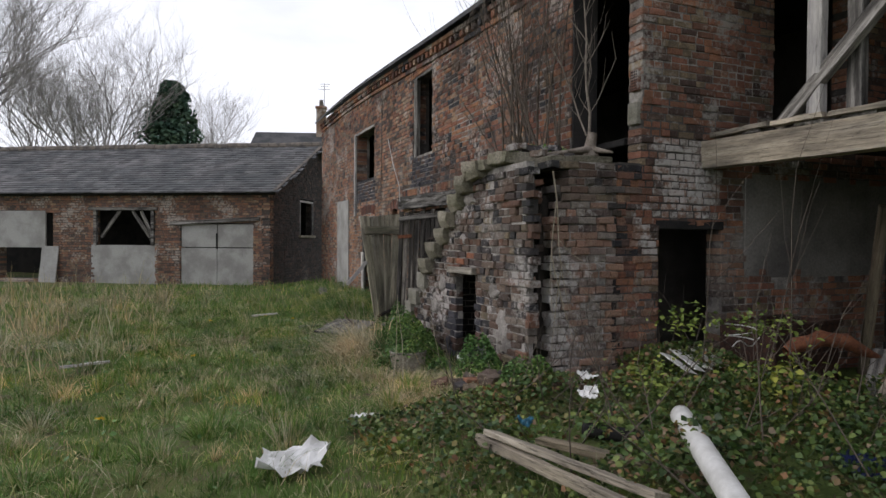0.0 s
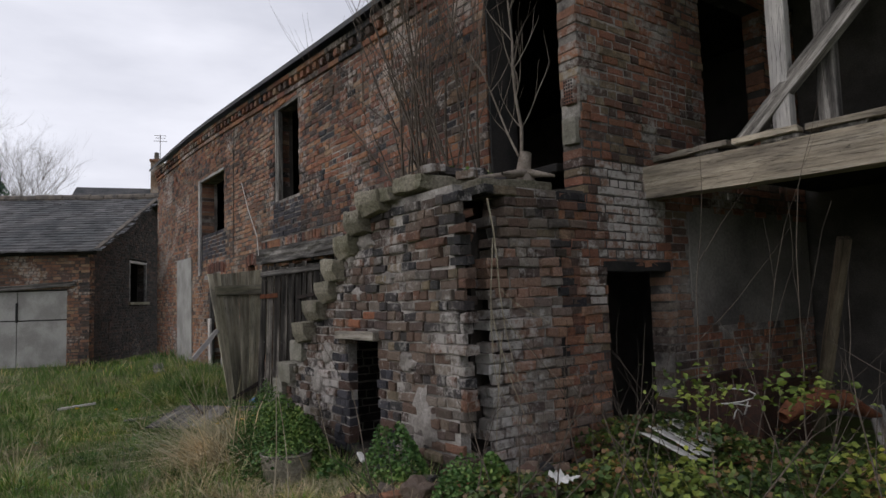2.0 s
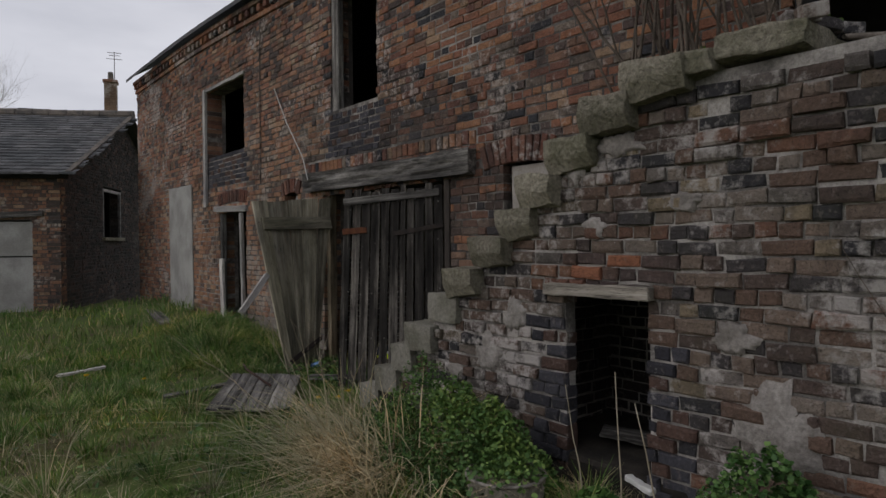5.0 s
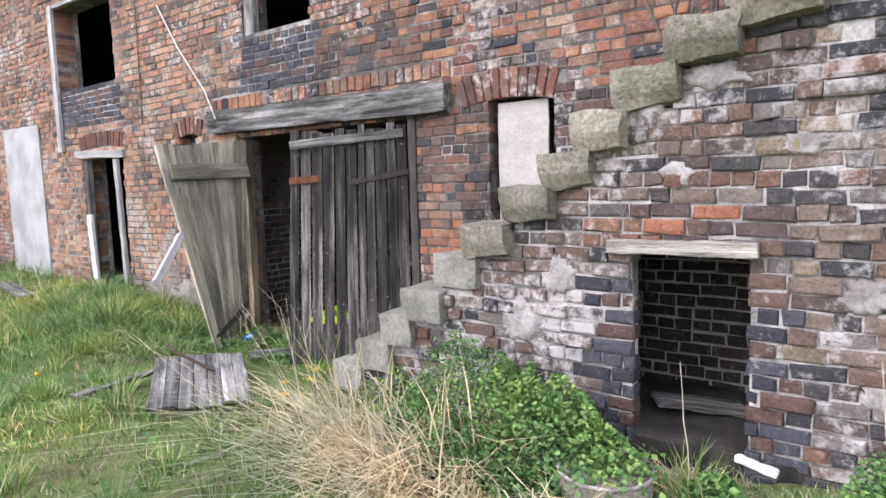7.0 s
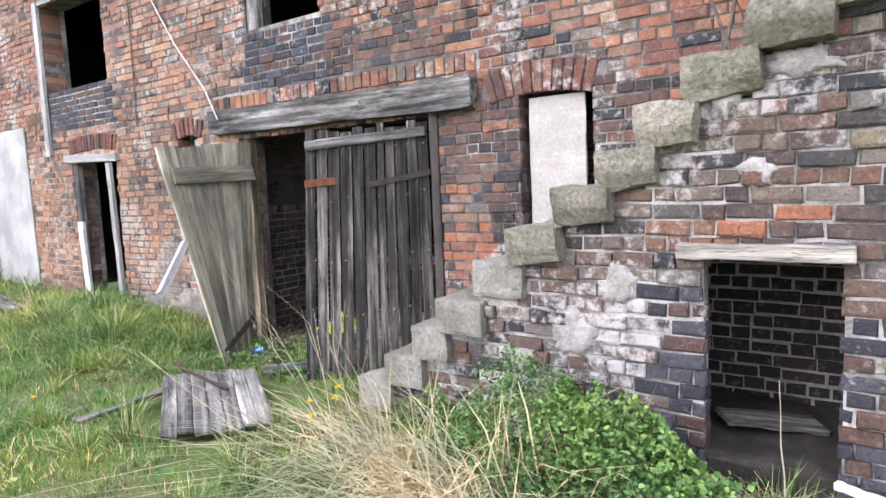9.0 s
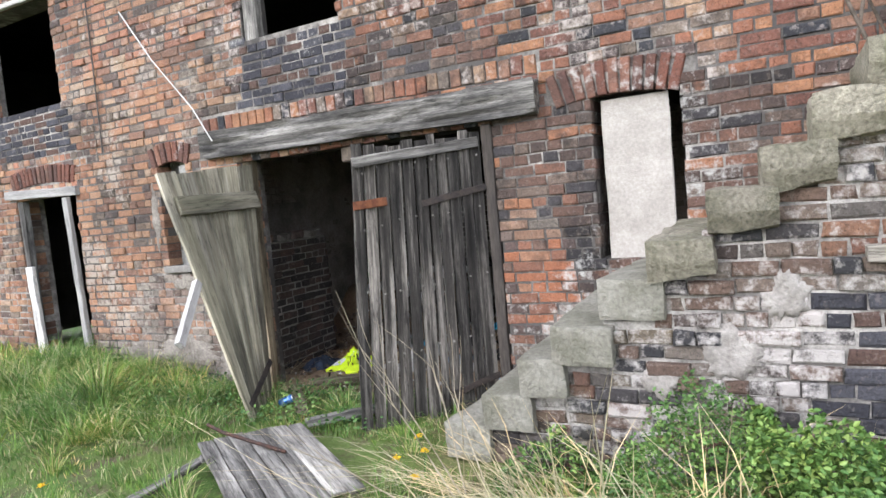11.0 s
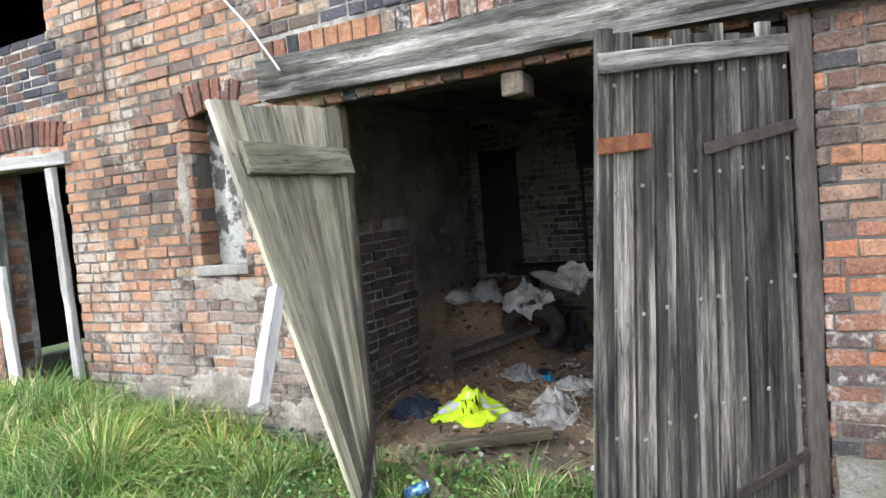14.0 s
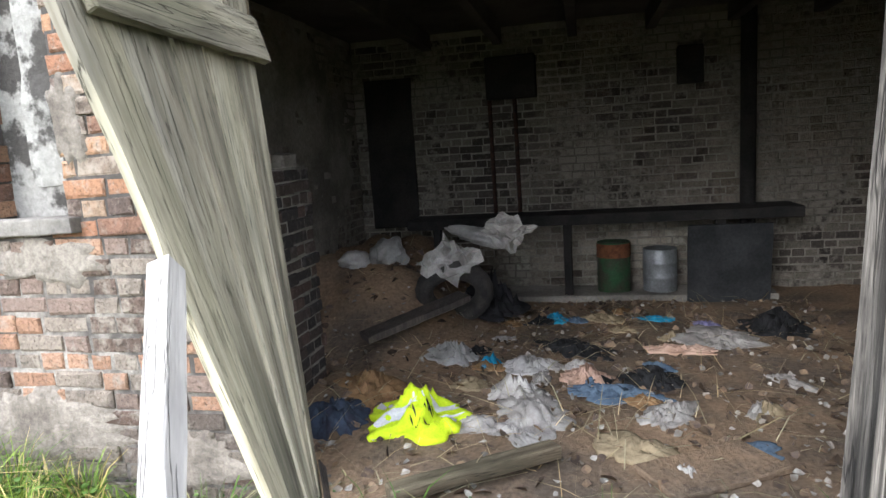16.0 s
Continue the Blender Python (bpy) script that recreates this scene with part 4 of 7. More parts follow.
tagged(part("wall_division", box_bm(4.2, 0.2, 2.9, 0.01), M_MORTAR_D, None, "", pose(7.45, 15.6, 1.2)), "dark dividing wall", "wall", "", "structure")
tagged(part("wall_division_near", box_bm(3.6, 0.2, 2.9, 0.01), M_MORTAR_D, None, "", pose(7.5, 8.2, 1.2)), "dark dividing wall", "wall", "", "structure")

room_far = bpy.data.objects["wall_room_far"]
for k, (x, z, sx, sz) in enumerate(((8.6, 1.5, 1.9, 2.0), (7.4, 1.7, 2.0, 1.9), (8.0, 0.6, 1.4, 1.0))):
    render_patch(room_far, RX - x, z, sx, sz, M_WASH, 360 + k, "flaking whitewashed plaster")

# ---- cart doors ----
hewn_beam("door_beam", (FX - 0.03, 10.45, 2.33), (FX - 0.03, 13.82, 2.375), 0.16, 0.25, M_BEAM, "long cracked grey oak beam over the cart doors", "beam", 3)
timber("inner_lintel", (FX + 0.2, 10.6, 2.26), (FX + 0.2, 13.6, 2.27), 0.2, 0.15, M_DARK, label="sooty inner lintel over the cart doors", category="lintel")


def leaf(name, tl, tr, bl, br, boards, mat, label, thick=0.028, seed=1, ragged=0.03, gap=0.008):
    """A boarded door leaf whose corners are given; returns the Empty and a function from (u, v) to its surface."""
    rng = random.Random(seed)
    tl, tr, bl, br = (Vector(p) for p in (tl, tr, bl, br))
    thing = empty(name, pose(*bl.lerp(br, 0.5)))
    inv = thing.matrix_basis.inverted()
    def at(u, v):
        return (tl.lerp(tr, u)).lerp(bl.lerp(br, u), v)
    n = ((tr - tl).cross(bl - tl)).normalized()
    edges = [0.0]
    for i in range(boards):
        edges.append(edges[-1] + rng.uniform(0.8, 1.2))
    edges = [e / edges[-1] for e in edges]
    for i in range(boards):
        a, b = edges[i] + gap, edges[i + 1] - gap
        v0, v1 = rng.uniform(-ragged, ragged * 0.3), 1 + rng.uniform(-ragged, ragged)
        cols = 10
        p0, p1 = at((a + b) / 2, v0), at((a + b) / 2, v1)
        m = along(p0, p1, n)
        mi = m.inverted()
        vs, fs = [], []
        lift = rng.uniform(0, 0.013)
        for k in range(cols + 1):
            v = v0 + (v1 - v0) * k / cols
            for u in (a + rng.uniform(0, 0.006), (a + b) / 2, b - rng.uniform(0, 0.006)):
                for s in (-1, 1):
                    p = at(u, v) + n * (s * thick / 2 + lift + rng.uniform(-0.002, 0.002) - (0.004 if u != (a + b) / 2 and s > 0 else 0))
                    vs.append(mi @ p)
        for k in range(cols):
            o = k * 6
            for x, y in ((0, 2), (2, 4), (4, 5), (5, 3), (3, 1), (1, 0)):
                fs.append((o + x, o + y, o + 6 + y, o + 6 + x))
        fs += [(0, 1, 3, 2), (2, 3, 5, 4)]
        o = cols * 6
        fs += [(o, o + 2, o + 3, o + 1), (o + 2, o + 4, o + 5, o + 3)]
        ob = mesh_object("board", vs, fs, mat, thing, inv @ m)
    return tagged(thing, label, "door"), at, n, inv


rl, rl_at, rl_n, rl_inv = leaf("cart_door", (4.2, 11.57, 2.06), (4.98, 10.93, 2.13), (4.155, 11.69, 0.0), (4.98, 10.94, 0.08), 11, M_WOOD_D,
                               "grey-black weathered boarded cart door, hanging ajar", seed=5, ragged=0.02, gap=0.005)
ll, ll_at, ll_n, ll_inv = leaf("cart_door", (3.92, 13.23, 2.02), (5.06, 13.34, 2.13), (4.11, 12.7, 0.0), (4.66, 13.02, 0.0), 5, M_WOOD_M,
                               "mossy grey boarded cart door, sagging off its hinges", seed=8, ragged=0.03, gap=0.004)


def on_leaf(name, at, n, inv, thing, u0, u1, v0, v1, wide, thick, mat, label, side=1):
    off = n * side * (0.014 + thick / 2 + 0.008)
    p0, p1 = at(u0, v0) + off, at(u1, v1) + off
    length = (p1 - p0).length
    return part(name, box_bm(length, wide, thick, 0.004, 0.003, 5), mat, thing, label, inv @ along(p0, p1, n))


# facing side of each leaf's surface
def facing(at, n):
    return 1 if n.dot(Vector((1.0, 10.0, 1.5)) - at(0.5, 0.5)) > 0 else -1


RS, LS = facing(rl_at, rl_n), facing(ll_at, ll_n)
on_leaf("batten", rl_at, rl_n, rl_inv, rl, 0.0, 0.96, 0.045, 0.03, 0.075, 0.022, M_WOOD_G, "pale grey batten", RS)
on_leaf("strap_hinge", rl_at, rl_n, rl_inv, rl, 0.5, 1.0, 0.22, 0.195, 0.05, 0.008, M_IRON, "blackened strap hinge", RS)
on_leaf("strap_hinge", rl_at, rl_n, rl_inv, rl, 0.62, 1.0, 0.93, 0.9, 0.05, 0.008, M_IRON, "blackened strap hinge", RS)
for i in range(8):
    for v in (0.08, 0.27, 0.5, 0.74):
        u = (i + RNG.uniform(0.3, 0.7)) / 8
        w = v + RNG.uniform(-0.012, 0.012)
        on_leaf("nail_head", rl_at, rl_n, rl_inv, rl, u, u + 0.014, w, w, 0.013, 0.005, M_PLASTER, "", RS)
on_leaf("latch_plate", rl_at, rl_n, rl_inv, rl, 0.0, 0.24, 0.19, 0.19, 0.06, 0.008, M_RUST_O, "orange rusty latch plate", RS)
on_leaf("batten", ll_at, ll_n, ll_inv, ll, 0.07, 1.0, 0.118, 0.15, 0.16, 0.03, M_WOOD_M, "broad mossy batten", LS)
timber("door_post", (FX + 0.1, 13.41, -0.1), (FX + 0.1, 13.4, 2.19), 0.09, 0.1, M_WOOD_B, up=(-1, 0, 0), label="brown timber jamb behind the sagging door", category="post")
timber("door_post", (FX + 0.03, 10.882, -0.1), (FX + 0.03, 10.882, 2.19), 0.08, 0.1, M_IRONWOOD, up=(-1, 0, 0), label="dark tarred timber jamb of the cart doorway", category="post")
br_m = along((3.6, 12.79, 0.8), (4.0, 13.01, 1.18), ll_n)
part("brace", box_bm(0.62, 0.065, 0.05, 0.004, 0.003, 5), M_WOOD_W, ll, "broken white-painted brace hanging loose", ll_inv @ br_m)
on_leaf("strap_hinge", ll_at, ll_n, ll_inv, ll, 0.1, 1.0, 0.92, 0.83, 0.05, 0.01, M_IRON, "blackened strap hinge", LS)

# ---- windows and doors of the long range ----
def board(name, x, y0, y1, z0, z1, mat, label, category, thick=0.02):
    return tagged(part(name, box_bm(thick, y1 - y0, z1 - z0, 0.003, 0.004, 6), mat, None, "", pose(x, (y0 + y1) / 2, (z0 + z1) / 2)), label, category)


board("boarded_door", FX - 0.015, 18.58, 20.0, 0.0, 2.73, M_BOARD, "pale grey sheet board nailed over a doorway", "board")
board("window_board", FX + 0.07, 9.58, 10.03, 1.1, 2.24, M_CHIP, "pale chipboard sheet closing a narrow window", "board")
w = tagged(empty("window_frame", pose(FX, 16.9, 3.12)), "white painted window frame without glass", "window frame")
wi = w.matrix_basis.inverted()
timber("jamb", (FX - 0.03, 17.78, 2.25), (FX - 0.03, 17.78, 4.4), 0.12, 0.05, M_WOOD_W, w, (-1, 0, 0))
timber("head", (FX - 0.01, 15.98, 4.36), (FX - 0.01, 17.85, 4.38), 0.05, 0.06, M_WOOD_W, w)
for o in w.children:
    o.matrix_basis = wi @ o.matrix_basis
w = tagged(empty("window_frame", pose(FX, 12.7, 3.27)), "grey bare window frame without glass", "window frame")
wi = w.matrix_basis.inverted()
timber("jamb", (FX + 0.05, 13.11, 3.25), (FX + 0.05, 13.11, 4.83), 0.16, 0.08, M_WOOD_G, w, (-1, 0, 0))
timber("head", (FX + 0.05, 12.13, 4.8), (FX + 0.05, 13.22, 4.8), 0.08, 0.06, M_WOOD_G, w)
for o in w.children:
    o.matrix_basis = wi @ o.matrix_basis
w = tagged(empty("door_frame", pose(FX, 16.6, 0.1)), "broken white door frame round a dark doorway", "door frame")
wi = w.matrix_basis.inverted()
timber("head", (FX - 0.01, 15.92, 2.14), (FX - 0.01, 17.36, 2.19), 0.08, 0.1, M_WOOD_W, w)
timber("jamb", (FX - 0.03, 16.08, 0.35), (FX - 0.03, 16.14, 2.08), 0.09, 0.05, M_WOOD_W, w, (-1, 0, 0))
timber("jamb", (FX - 0.01, 17.02, 0.1), (FX - 0.01, 17.08, 1.3), 0.13, 0.05, M_WOOD_W, w, (-1, 0, 0))
timber("jamb", (FX + 0.05, 17.14, 0.1), (FX + 0.05, 17.14, 2.1), 0.1, 0.08, M_WOOD_G, w, (-1, 0, 0), "bare grey jamb")
for o in w.children:
    o.matrix_basis = wi @ o.matrix_basis
part("niche_back", box_bm(0.5, 0.05, 1.3, 0.005, 0.004, 6), M_BLOTCH, facade, "flaking plaster recess", pose(q(14.37), -0.2, 1.75))
part("plaster_patch", stone_bm(0.2, 0.05, 0.9, 0.02, 0.01), M_BLOTCH, facade, "grey plaster patch", pose(q(14.24), -0.07, 1.8))
part("sill", stone_bm(0.5, 0.1, 0.07, 0.008, 0.01), M_PLASTER, facade, "broken stone sill", pose(q(14.36), 0.0, 1.2))

# ---- the open shed ----
hewn_beam("shed_beam", (6.22, 6.72, 2.57), (6.62, 2.2, 2.57), 0.2, 0.3, M_WOOD_P, "pale heavy timber beam across the open shed front", "beam", 8, 0.004)
for y in (2.6, 3.0, 3.5, 4.0, 4.5, 5.05, 5.5, 6.1):
    x = 6.22 + (6.72 - y) * 0.0885
    timber("loft_plank", (x - 0.08, y, 2.74 + RNG.uniform(0, 0.02)), (x + 2.5, y + 0.1, 2.74), RNG.uniform(0.2, 0.35), 0.04, M_WOOD_G, label="loose grey loft plank lying on the beam", category="plank", group="loft planks")
for a, b, o in ((6.6, 5.9, 0.02), (5.85, 5.35, -0.03), (5.3, 4.2, 0.0)):
    timber("loose_board", (6.22 + (6.72 - a) * 0.0885 - 0.05 + o, a, 2.775), (6.22 + (6.72 - b) * 0.0885 - 0.05, b, 2.79), 0.14, 0.05, M_WOOD_P, label="short pale board lying along the beam", category="board", group="boards on the beam")
timber("loft_post", (6.36, 5.5, 2.74), (6.36, 5.5, 5.1), 0.14, 0.1, M_WOOD_W, up=(-1, 0, 0), label="pale painted upright post of the loft front", category="post", group="loft posts")
timber("loft_post", (6.52, 5.22, 2.74), (6.52, 5.22, 5.1), 0.14, 0.1, M_WOOD_G, up=(-1, 0, 0), label="grey upright post of the loft front", category="post", group="loft posts")
timber("brace", (6.3, 5.86, 2.74), (6.5, 4.3, 4.35), 0.13, 0.09, M_WOOD_G, up=(-1, 0, 0), label="slanting grey timber brace on the beam", category="brace")
timber("wall_plate", (6.25, 6.7, 5.1), (6.6, 1.5, 5.1), 0.2, 0.2, M_WOOD_B, label="timber plate under the shed roof", category="beam")
tagged(part("roof_shed", box_bm(4.4, 6.2, 0.08, 0.01), M_SLATE, None, "", pose(8.2, 3.8, 5.25, 0, -6)), "dark tiled shed roof", "roof", "", "structure")
# shed interior surfaces carry its shade as dark colour
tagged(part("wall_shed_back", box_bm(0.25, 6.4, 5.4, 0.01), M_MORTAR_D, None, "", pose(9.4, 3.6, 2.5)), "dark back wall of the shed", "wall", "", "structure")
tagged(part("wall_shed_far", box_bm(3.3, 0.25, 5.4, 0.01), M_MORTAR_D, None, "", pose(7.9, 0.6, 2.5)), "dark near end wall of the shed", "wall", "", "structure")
timber("loft_beam", (9.2, 4.0, 2.6), (6.5, 4.0, 2.6), 0.16, 0.2, M_DARK, label="near-black cross beam of the shed loft", category="beam")
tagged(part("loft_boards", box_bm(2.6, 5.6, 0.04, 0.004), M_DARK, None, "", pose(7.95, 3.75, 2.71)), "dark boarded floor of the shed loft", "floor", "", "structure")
timber("shed_post", (6.6, 2.3, -0.1), (6.6, 2.3, 2.42), 0.2, 0.2, M_WOOD_B, up=(-1, 0, 0), label="brown timber post under the shed beam", category="post")

# ---- the low garage range across the yard ----
GA = 150.0
G = pose(3.2, 21.5, 0, 0, 0, GA)
GL = 16.0
garage = brick_wall("wall_garage", G, GL, -0.2, 3.1, 0.3, [(0.55, 2.98, -0.3, 2.1), (3.86, 5.97, -0.3, 2.6), (7.45, 9.4, 0.3, 2.45)], M_GARAGE,
                    "low sooty red brick garage front", M_MORTAR_D, near=(1.6, 1.6), seed=71, parts=200)
gable = brick_wall("wall_garage_gable", G @ pose(0, 0, 0, 0, 0, 90) @ pose(-8.2, 0, 0), 8.2, -0.2, 5.2, 0.3, [(8.2 - 3.9, 8.2 - 2.55, 1.75, 3.05)], M_SOOTY,
                   "dark sooty brick gable with a small window", M_MORTAR_D, near=None, seed=72, top=lambda x: 3.05 + 1.98 * (1 - abs(x - 4.1) / 4.1))
def g_box(name, x0, x1, y0, y1, z0, z1, mat, label="", category="", parent=None, rx=0, rough=0.004):
    ob = part(name, box_bm(x1 - x0, y1 - y0, z1 - z0, 0.004, rough, 4), mat, parent, "" if category else label, (Matrix() if parent else G) @ pose((x0 + x1) / 2, (y0 + y1) / 2, (z0 + z1) / 2, rx))
    if category:
        tagged(ob, label, category)
    return ob


gd = tagged(empty("garage_door", G @ pose(1.765, 0, 0.1)), "faded white double garage door, shut", "garage door")
for a, b in ((0.56, 1.755), (1.775, 2.97)):
    part("door_panel", box_bm(b - a, 0.05, 1.22, 0.004, 0.003, 4), M_BOARD, gd, "", pose((a + b) / 2 - 1.765, -0.06, 0.62))
    part("upper_panel", box_bm(b - a, 0.04, 0.72, 0.004, 0.003, 4), M_BOARD, gd, "", pose((a + b) / 2 - 1.765, -0.07, 1.62))
part("bolt", box_bm(0.05, 0.03, 0.5, 0.004), M_DARK, gd, "dark bolt", pose(0, -0.02, 1.45))
part("head", box_bm(3.0, 0.1, 0.12, 0.006, 0.006, 6), M_WOOD_G, gd, "grey timber head", pose(0.05, 0.02, 2.08, 0, 3))
g_box("window_board", 3.78, 6.08, -0.06, 0.0, 0.1, 1.4, M_BOARD, "pale grey boarding under an open garage window", "board")
gw = tagged(empty("garage_window", G @ pose(4.9, 0, 1.4)), "weathered timber window frame with broken braces", "window frame")
part("head", box_bm(2.4, 0.12, 0.1, 0.005, 0.005, 5), M_WOOD_G, gw, "", pose(0.05, 0.02, 1.17))
for x in (-0.98, 1.02):
    part("jamb", box_bm(0.1, 0.1, 1.15, 0.005, 0.005, 5), M_WOOD_G, gw, "", pose(x, 0.0, 0.57))
for x0, x1 in ((0.85, 0.2), (-0.85, -0.25), (-0.95, -0.55)):
    a, b = (Vector((x0, -0.05, 0.25)), Vector((x1, -0.05, 1.1)))
    part("brace", box_bm((b - a).length, 0.05, 0.1, 0.004, 0.004, 4), M_WOOD_G, gw, "", along(a, b, (0, 1, 0)) @ pose(0, 0, 0, 90))
g_box("window_board", 7.7, 9.5, -0.02, 0.03, 1.3, 2.5, M_BOARD, "grey sheet boarding over a garage window", "board")
g_box("loose_board", 7.2, 7.8, 0.1, 0.14, 0.15, 1.35, M_BOARD, "pale grey board leaning on the garage wall", "board", rx=8)
# near-black backing puts shade behind the garage openings
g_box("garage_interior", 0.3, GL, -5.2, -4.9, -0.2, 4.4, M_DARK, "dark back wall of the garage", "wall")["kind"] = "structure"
g_box("fascia", -0.2, GL, 0.06, 0.12, 2.98, 3.1, M_DARK, "dark timber eaves board of the garage", "fascia")


def tiled_roof():
    """Courses of lapped stone tiles on the slope that faces the yard, under half-round ridge tiles."""
    roof = tagged(mesh_object("roof_garage", [(-0.3, 0.3, 3.06), (GL, 0.3, 3.06), (GL, -4.1, 5.1), (-0.3, -4.1, 5.1), (-0.3, -8.4, 3.06), (GL, -8.4, 3.06)],
                              [(0, 1, 2, 3), (3, 2, 5, 4)], M_SLATE, None, G), "dark mossy stone-tiled garage roof", "roof", "", "structure")
    rng = random.Random(5)
    vs, fs = [], []
    slope = math.atan2(2.04, 4.4)
    rows = 22
    c, s = math.cos(slope), math.sin(slope)
    for r in range(rows):
        d = r * (4.85 / rows)
        x = -0.32 - rng.uniform(0, 0.2)
        while x < GL:
            w = rng.uniform(0.2, 0.36)
            t = 0.022 + rng.uniform(0, 0.014)
            l = 4.85 / rows + 0.06
            n = len(vs)
            for dx, dl, h in ((0.004, 0, t + 0.02), (w - 0.004, 0, t + 0.02), (w - 0.004, l, 0.012), (0.004, l, 0.012), (0.004, 0, 0.0), (w - 0.004, 0, 0.0)):
                jx, jl = rng.uniform(-0.005, 0.005), rng.uniform(-0.012, 0.012)
                vs.append((x + dx + jx, 0.34 - (d + dl + jl) * c - h * s * -0.0, 3.05 + (d + dl + jl) * s + h * c))
            fs += [(n, n + 1, n + 2, n + 3), (n + 4, n + 5, n + 1, n)]
            x += w
    mesh_object("roof_tiles", vs, fs, M_SLATE, roof)["kind"] = "stuff"
    for i in range(int((GL + 0.3) / 0.42)):
        bm = bmesh.new()
        bmesh.ops.create_cone(bm, cap_ends=True, segments=10, radius1=0.15, radius2=0.14, depth=0.41)
        part("ridge_tile", bm, M_RIDGE, roof, "", pose(-0.1 + i * 0.42, -4.1, 5.12 + RNG.uniform(-0.01, 0.015), 0, 90))
    for k in range(16):
        part("verge_tile", box_bm(0.12, 0.34, 0.05, 0.006, 0.006), M_RIDGE, roof, "", pose(-0.28, 0.25 - k * 0.3 * c - 0.1, 3.12 + k * 0.3 * s + 0.05, -math.degrees(slope)))


tiled_roof()
gwin = tagged(empty("gable_window", G @ pose(0, 0, 0, 0, 0, 90) @ pose(-3.22, 0, 1.75)), "white painted frame of a dark gable window", "window frame")
for x in (-0.64, 0.64):
    part("jamb", box_bm(0.07, 0.06, 1.25, 0.004, 0.003, 4), M_WOOD_W, gwin, "", pose(x, -0.03, 0.62))
part("head", box_bm(1.36, 0.06, 0.07, 0.004, 0.003, 4), M_WOOD_W, gwin, "", pose(0, -0.03, 1.22))
part("sill", box_bm(1.5, 0.12, 0.08, 0.004, 0.003, 4), M_STONE, gwin, "stone sill", pose(0, 0.02, -0.02))

# ---- plants ----
def mesh_np(name, verts, faces, mat, label="", category="", kind="stuff", parent=None):
    me = bpy.data.meshes.new(name)
    nf, k = faces.shape
    me.vertices.add(len(verts))
    me.vertices.foreach_set("co", np.ascontiguousarray(verts, dtype=np.float32).ravel())
    me.loops.add(nf * k)
    me.loops.foreach_set("vertex_index", np.ascontiguousarray(faces, dtype=np.int32).ravel())
    me.polygons.add(nf)
    me.polygons.foreach_set("loop_start", np.arange(0, nf * k, k, dtype=np.int32))
    me.update(calc_edges=True)
    me.materials.append(mat)
    ob = new(name, me)
    if parent:
        ob.parent = parent
    return tagged(ob, label, category, "", kind)


def blades(name, pts, height, width, mat, label, category, lean=0.35, droop=0.3, seed=1, drift=(0, 0)):
    """A mass of single bent blades rooted at pts."""
    r = np.random.RandomState(seed)
    n = len(pts)
    h = height * r.uniform(0.55, 1.3, n)
    clump = np.array([noise.noise(Vector((p[0] * 1.7, p[1] * 1.7, 40 + seed))) + 0.5 * noise.noise(Vector((p[0] * 5, p[1] * 5, seed))) for p in pts])
    h = h * np.clip(0.9 + 1.15 * clump, 0.3, 1.9)
    a = r.uniform(0, 2 * np.pi, n)
    l = r.uniform(0.1, 1.0, n) * lean
    dx, dy = np.cos(a) * l + drift[0], np.sin(a) * l + drift[1]
    b = r.uniform(0, 2 * np.pi, n)
    wx, wy = np.cos(b) * width * r.uniform(0.6, 1.3, n) / 2, np.sin(b) * width * r.uniform(0.6, 1.3, n) / 2
    rows = []
    for f, s in ((0.0, 1.0), (0.55, 0.8), (1.0, 0.12)):
        out = f * h * (1 + droop * f)
        up = h * (f - droop * f * f * np.minimum(1, np.hypot(dx, dy) * 1.5))
        cx, cy, cz = pts[:, 0] + dx * out, pts[:, 1] + dy * out, pts[:, 2] + up
        rows += [np.stack([cx - wx * s, cy - wy * s, cz], 1), np.stack([cx + wx * s, cy + wy * s, cz], 1)]
    v = np.stack(rows, 1).reshape(-1, 3)
    base = np.arange(n)[:, None] * 6
    f = np.concatenate([base + np.array([[0, 1, 3, 2]]), base + np.array([[2, 3, 5, 4]])], 0)
    return mesh_np(name, v, f, mat, label, category)


def leaves(name, pts, size, mat, label, category, seed=1, flat=0.6, parent=None, kind="stuff", slim=0.42):
    """A mass of single folded leaves at pts."""
    r = np.random.RandomState(seed)
    n = len(pts)
    s = size * r.uniform(0.55, 1.35, n)[:, None]
    d = r.normal(size=(n, 3))
    d[:, 2] *= flat * 0.6
    d /= np.linalg.norm(d, axis=1)[:, None]
    up = r.normal(size=(n, 3)) * flat
    up[:, 2] += 1.0
    side = np.cross(d, up)
    side /= np.linalg.norm(side, axis=1)[:, None] + 1e-9
    nn = np.cross(side, d)
    base, tip = pts - d * s * 0.5, pts + d * s * 0.5 - nn * s * 0.08
    left, right = pts - d * s * 0.08 - side * s * slim + nn * s * 0.1, pts - d * s * 0.08 + side * s * slim + nn * s * 0.1
    l2, r2 = pts + d * s * 0.25 - side * s * slim * 0.7 + nn * s * 0.03, pts + d * s * 0.25 + side * s * slim * 0.7 + nn * s * 0.03
    v = np.stack([base, left, l2, tip, r2, right], 1).reshape(-1, 3)
    k = np.arange(n)[:, None] * 6
    f = np.concatenate([k + np.array([[0, 3, 2, 1]]), k + np.array([[0, 5, 4, 3]])], 0)
    return mesh_np(name, v, f, mat, label, category, kind, parent)


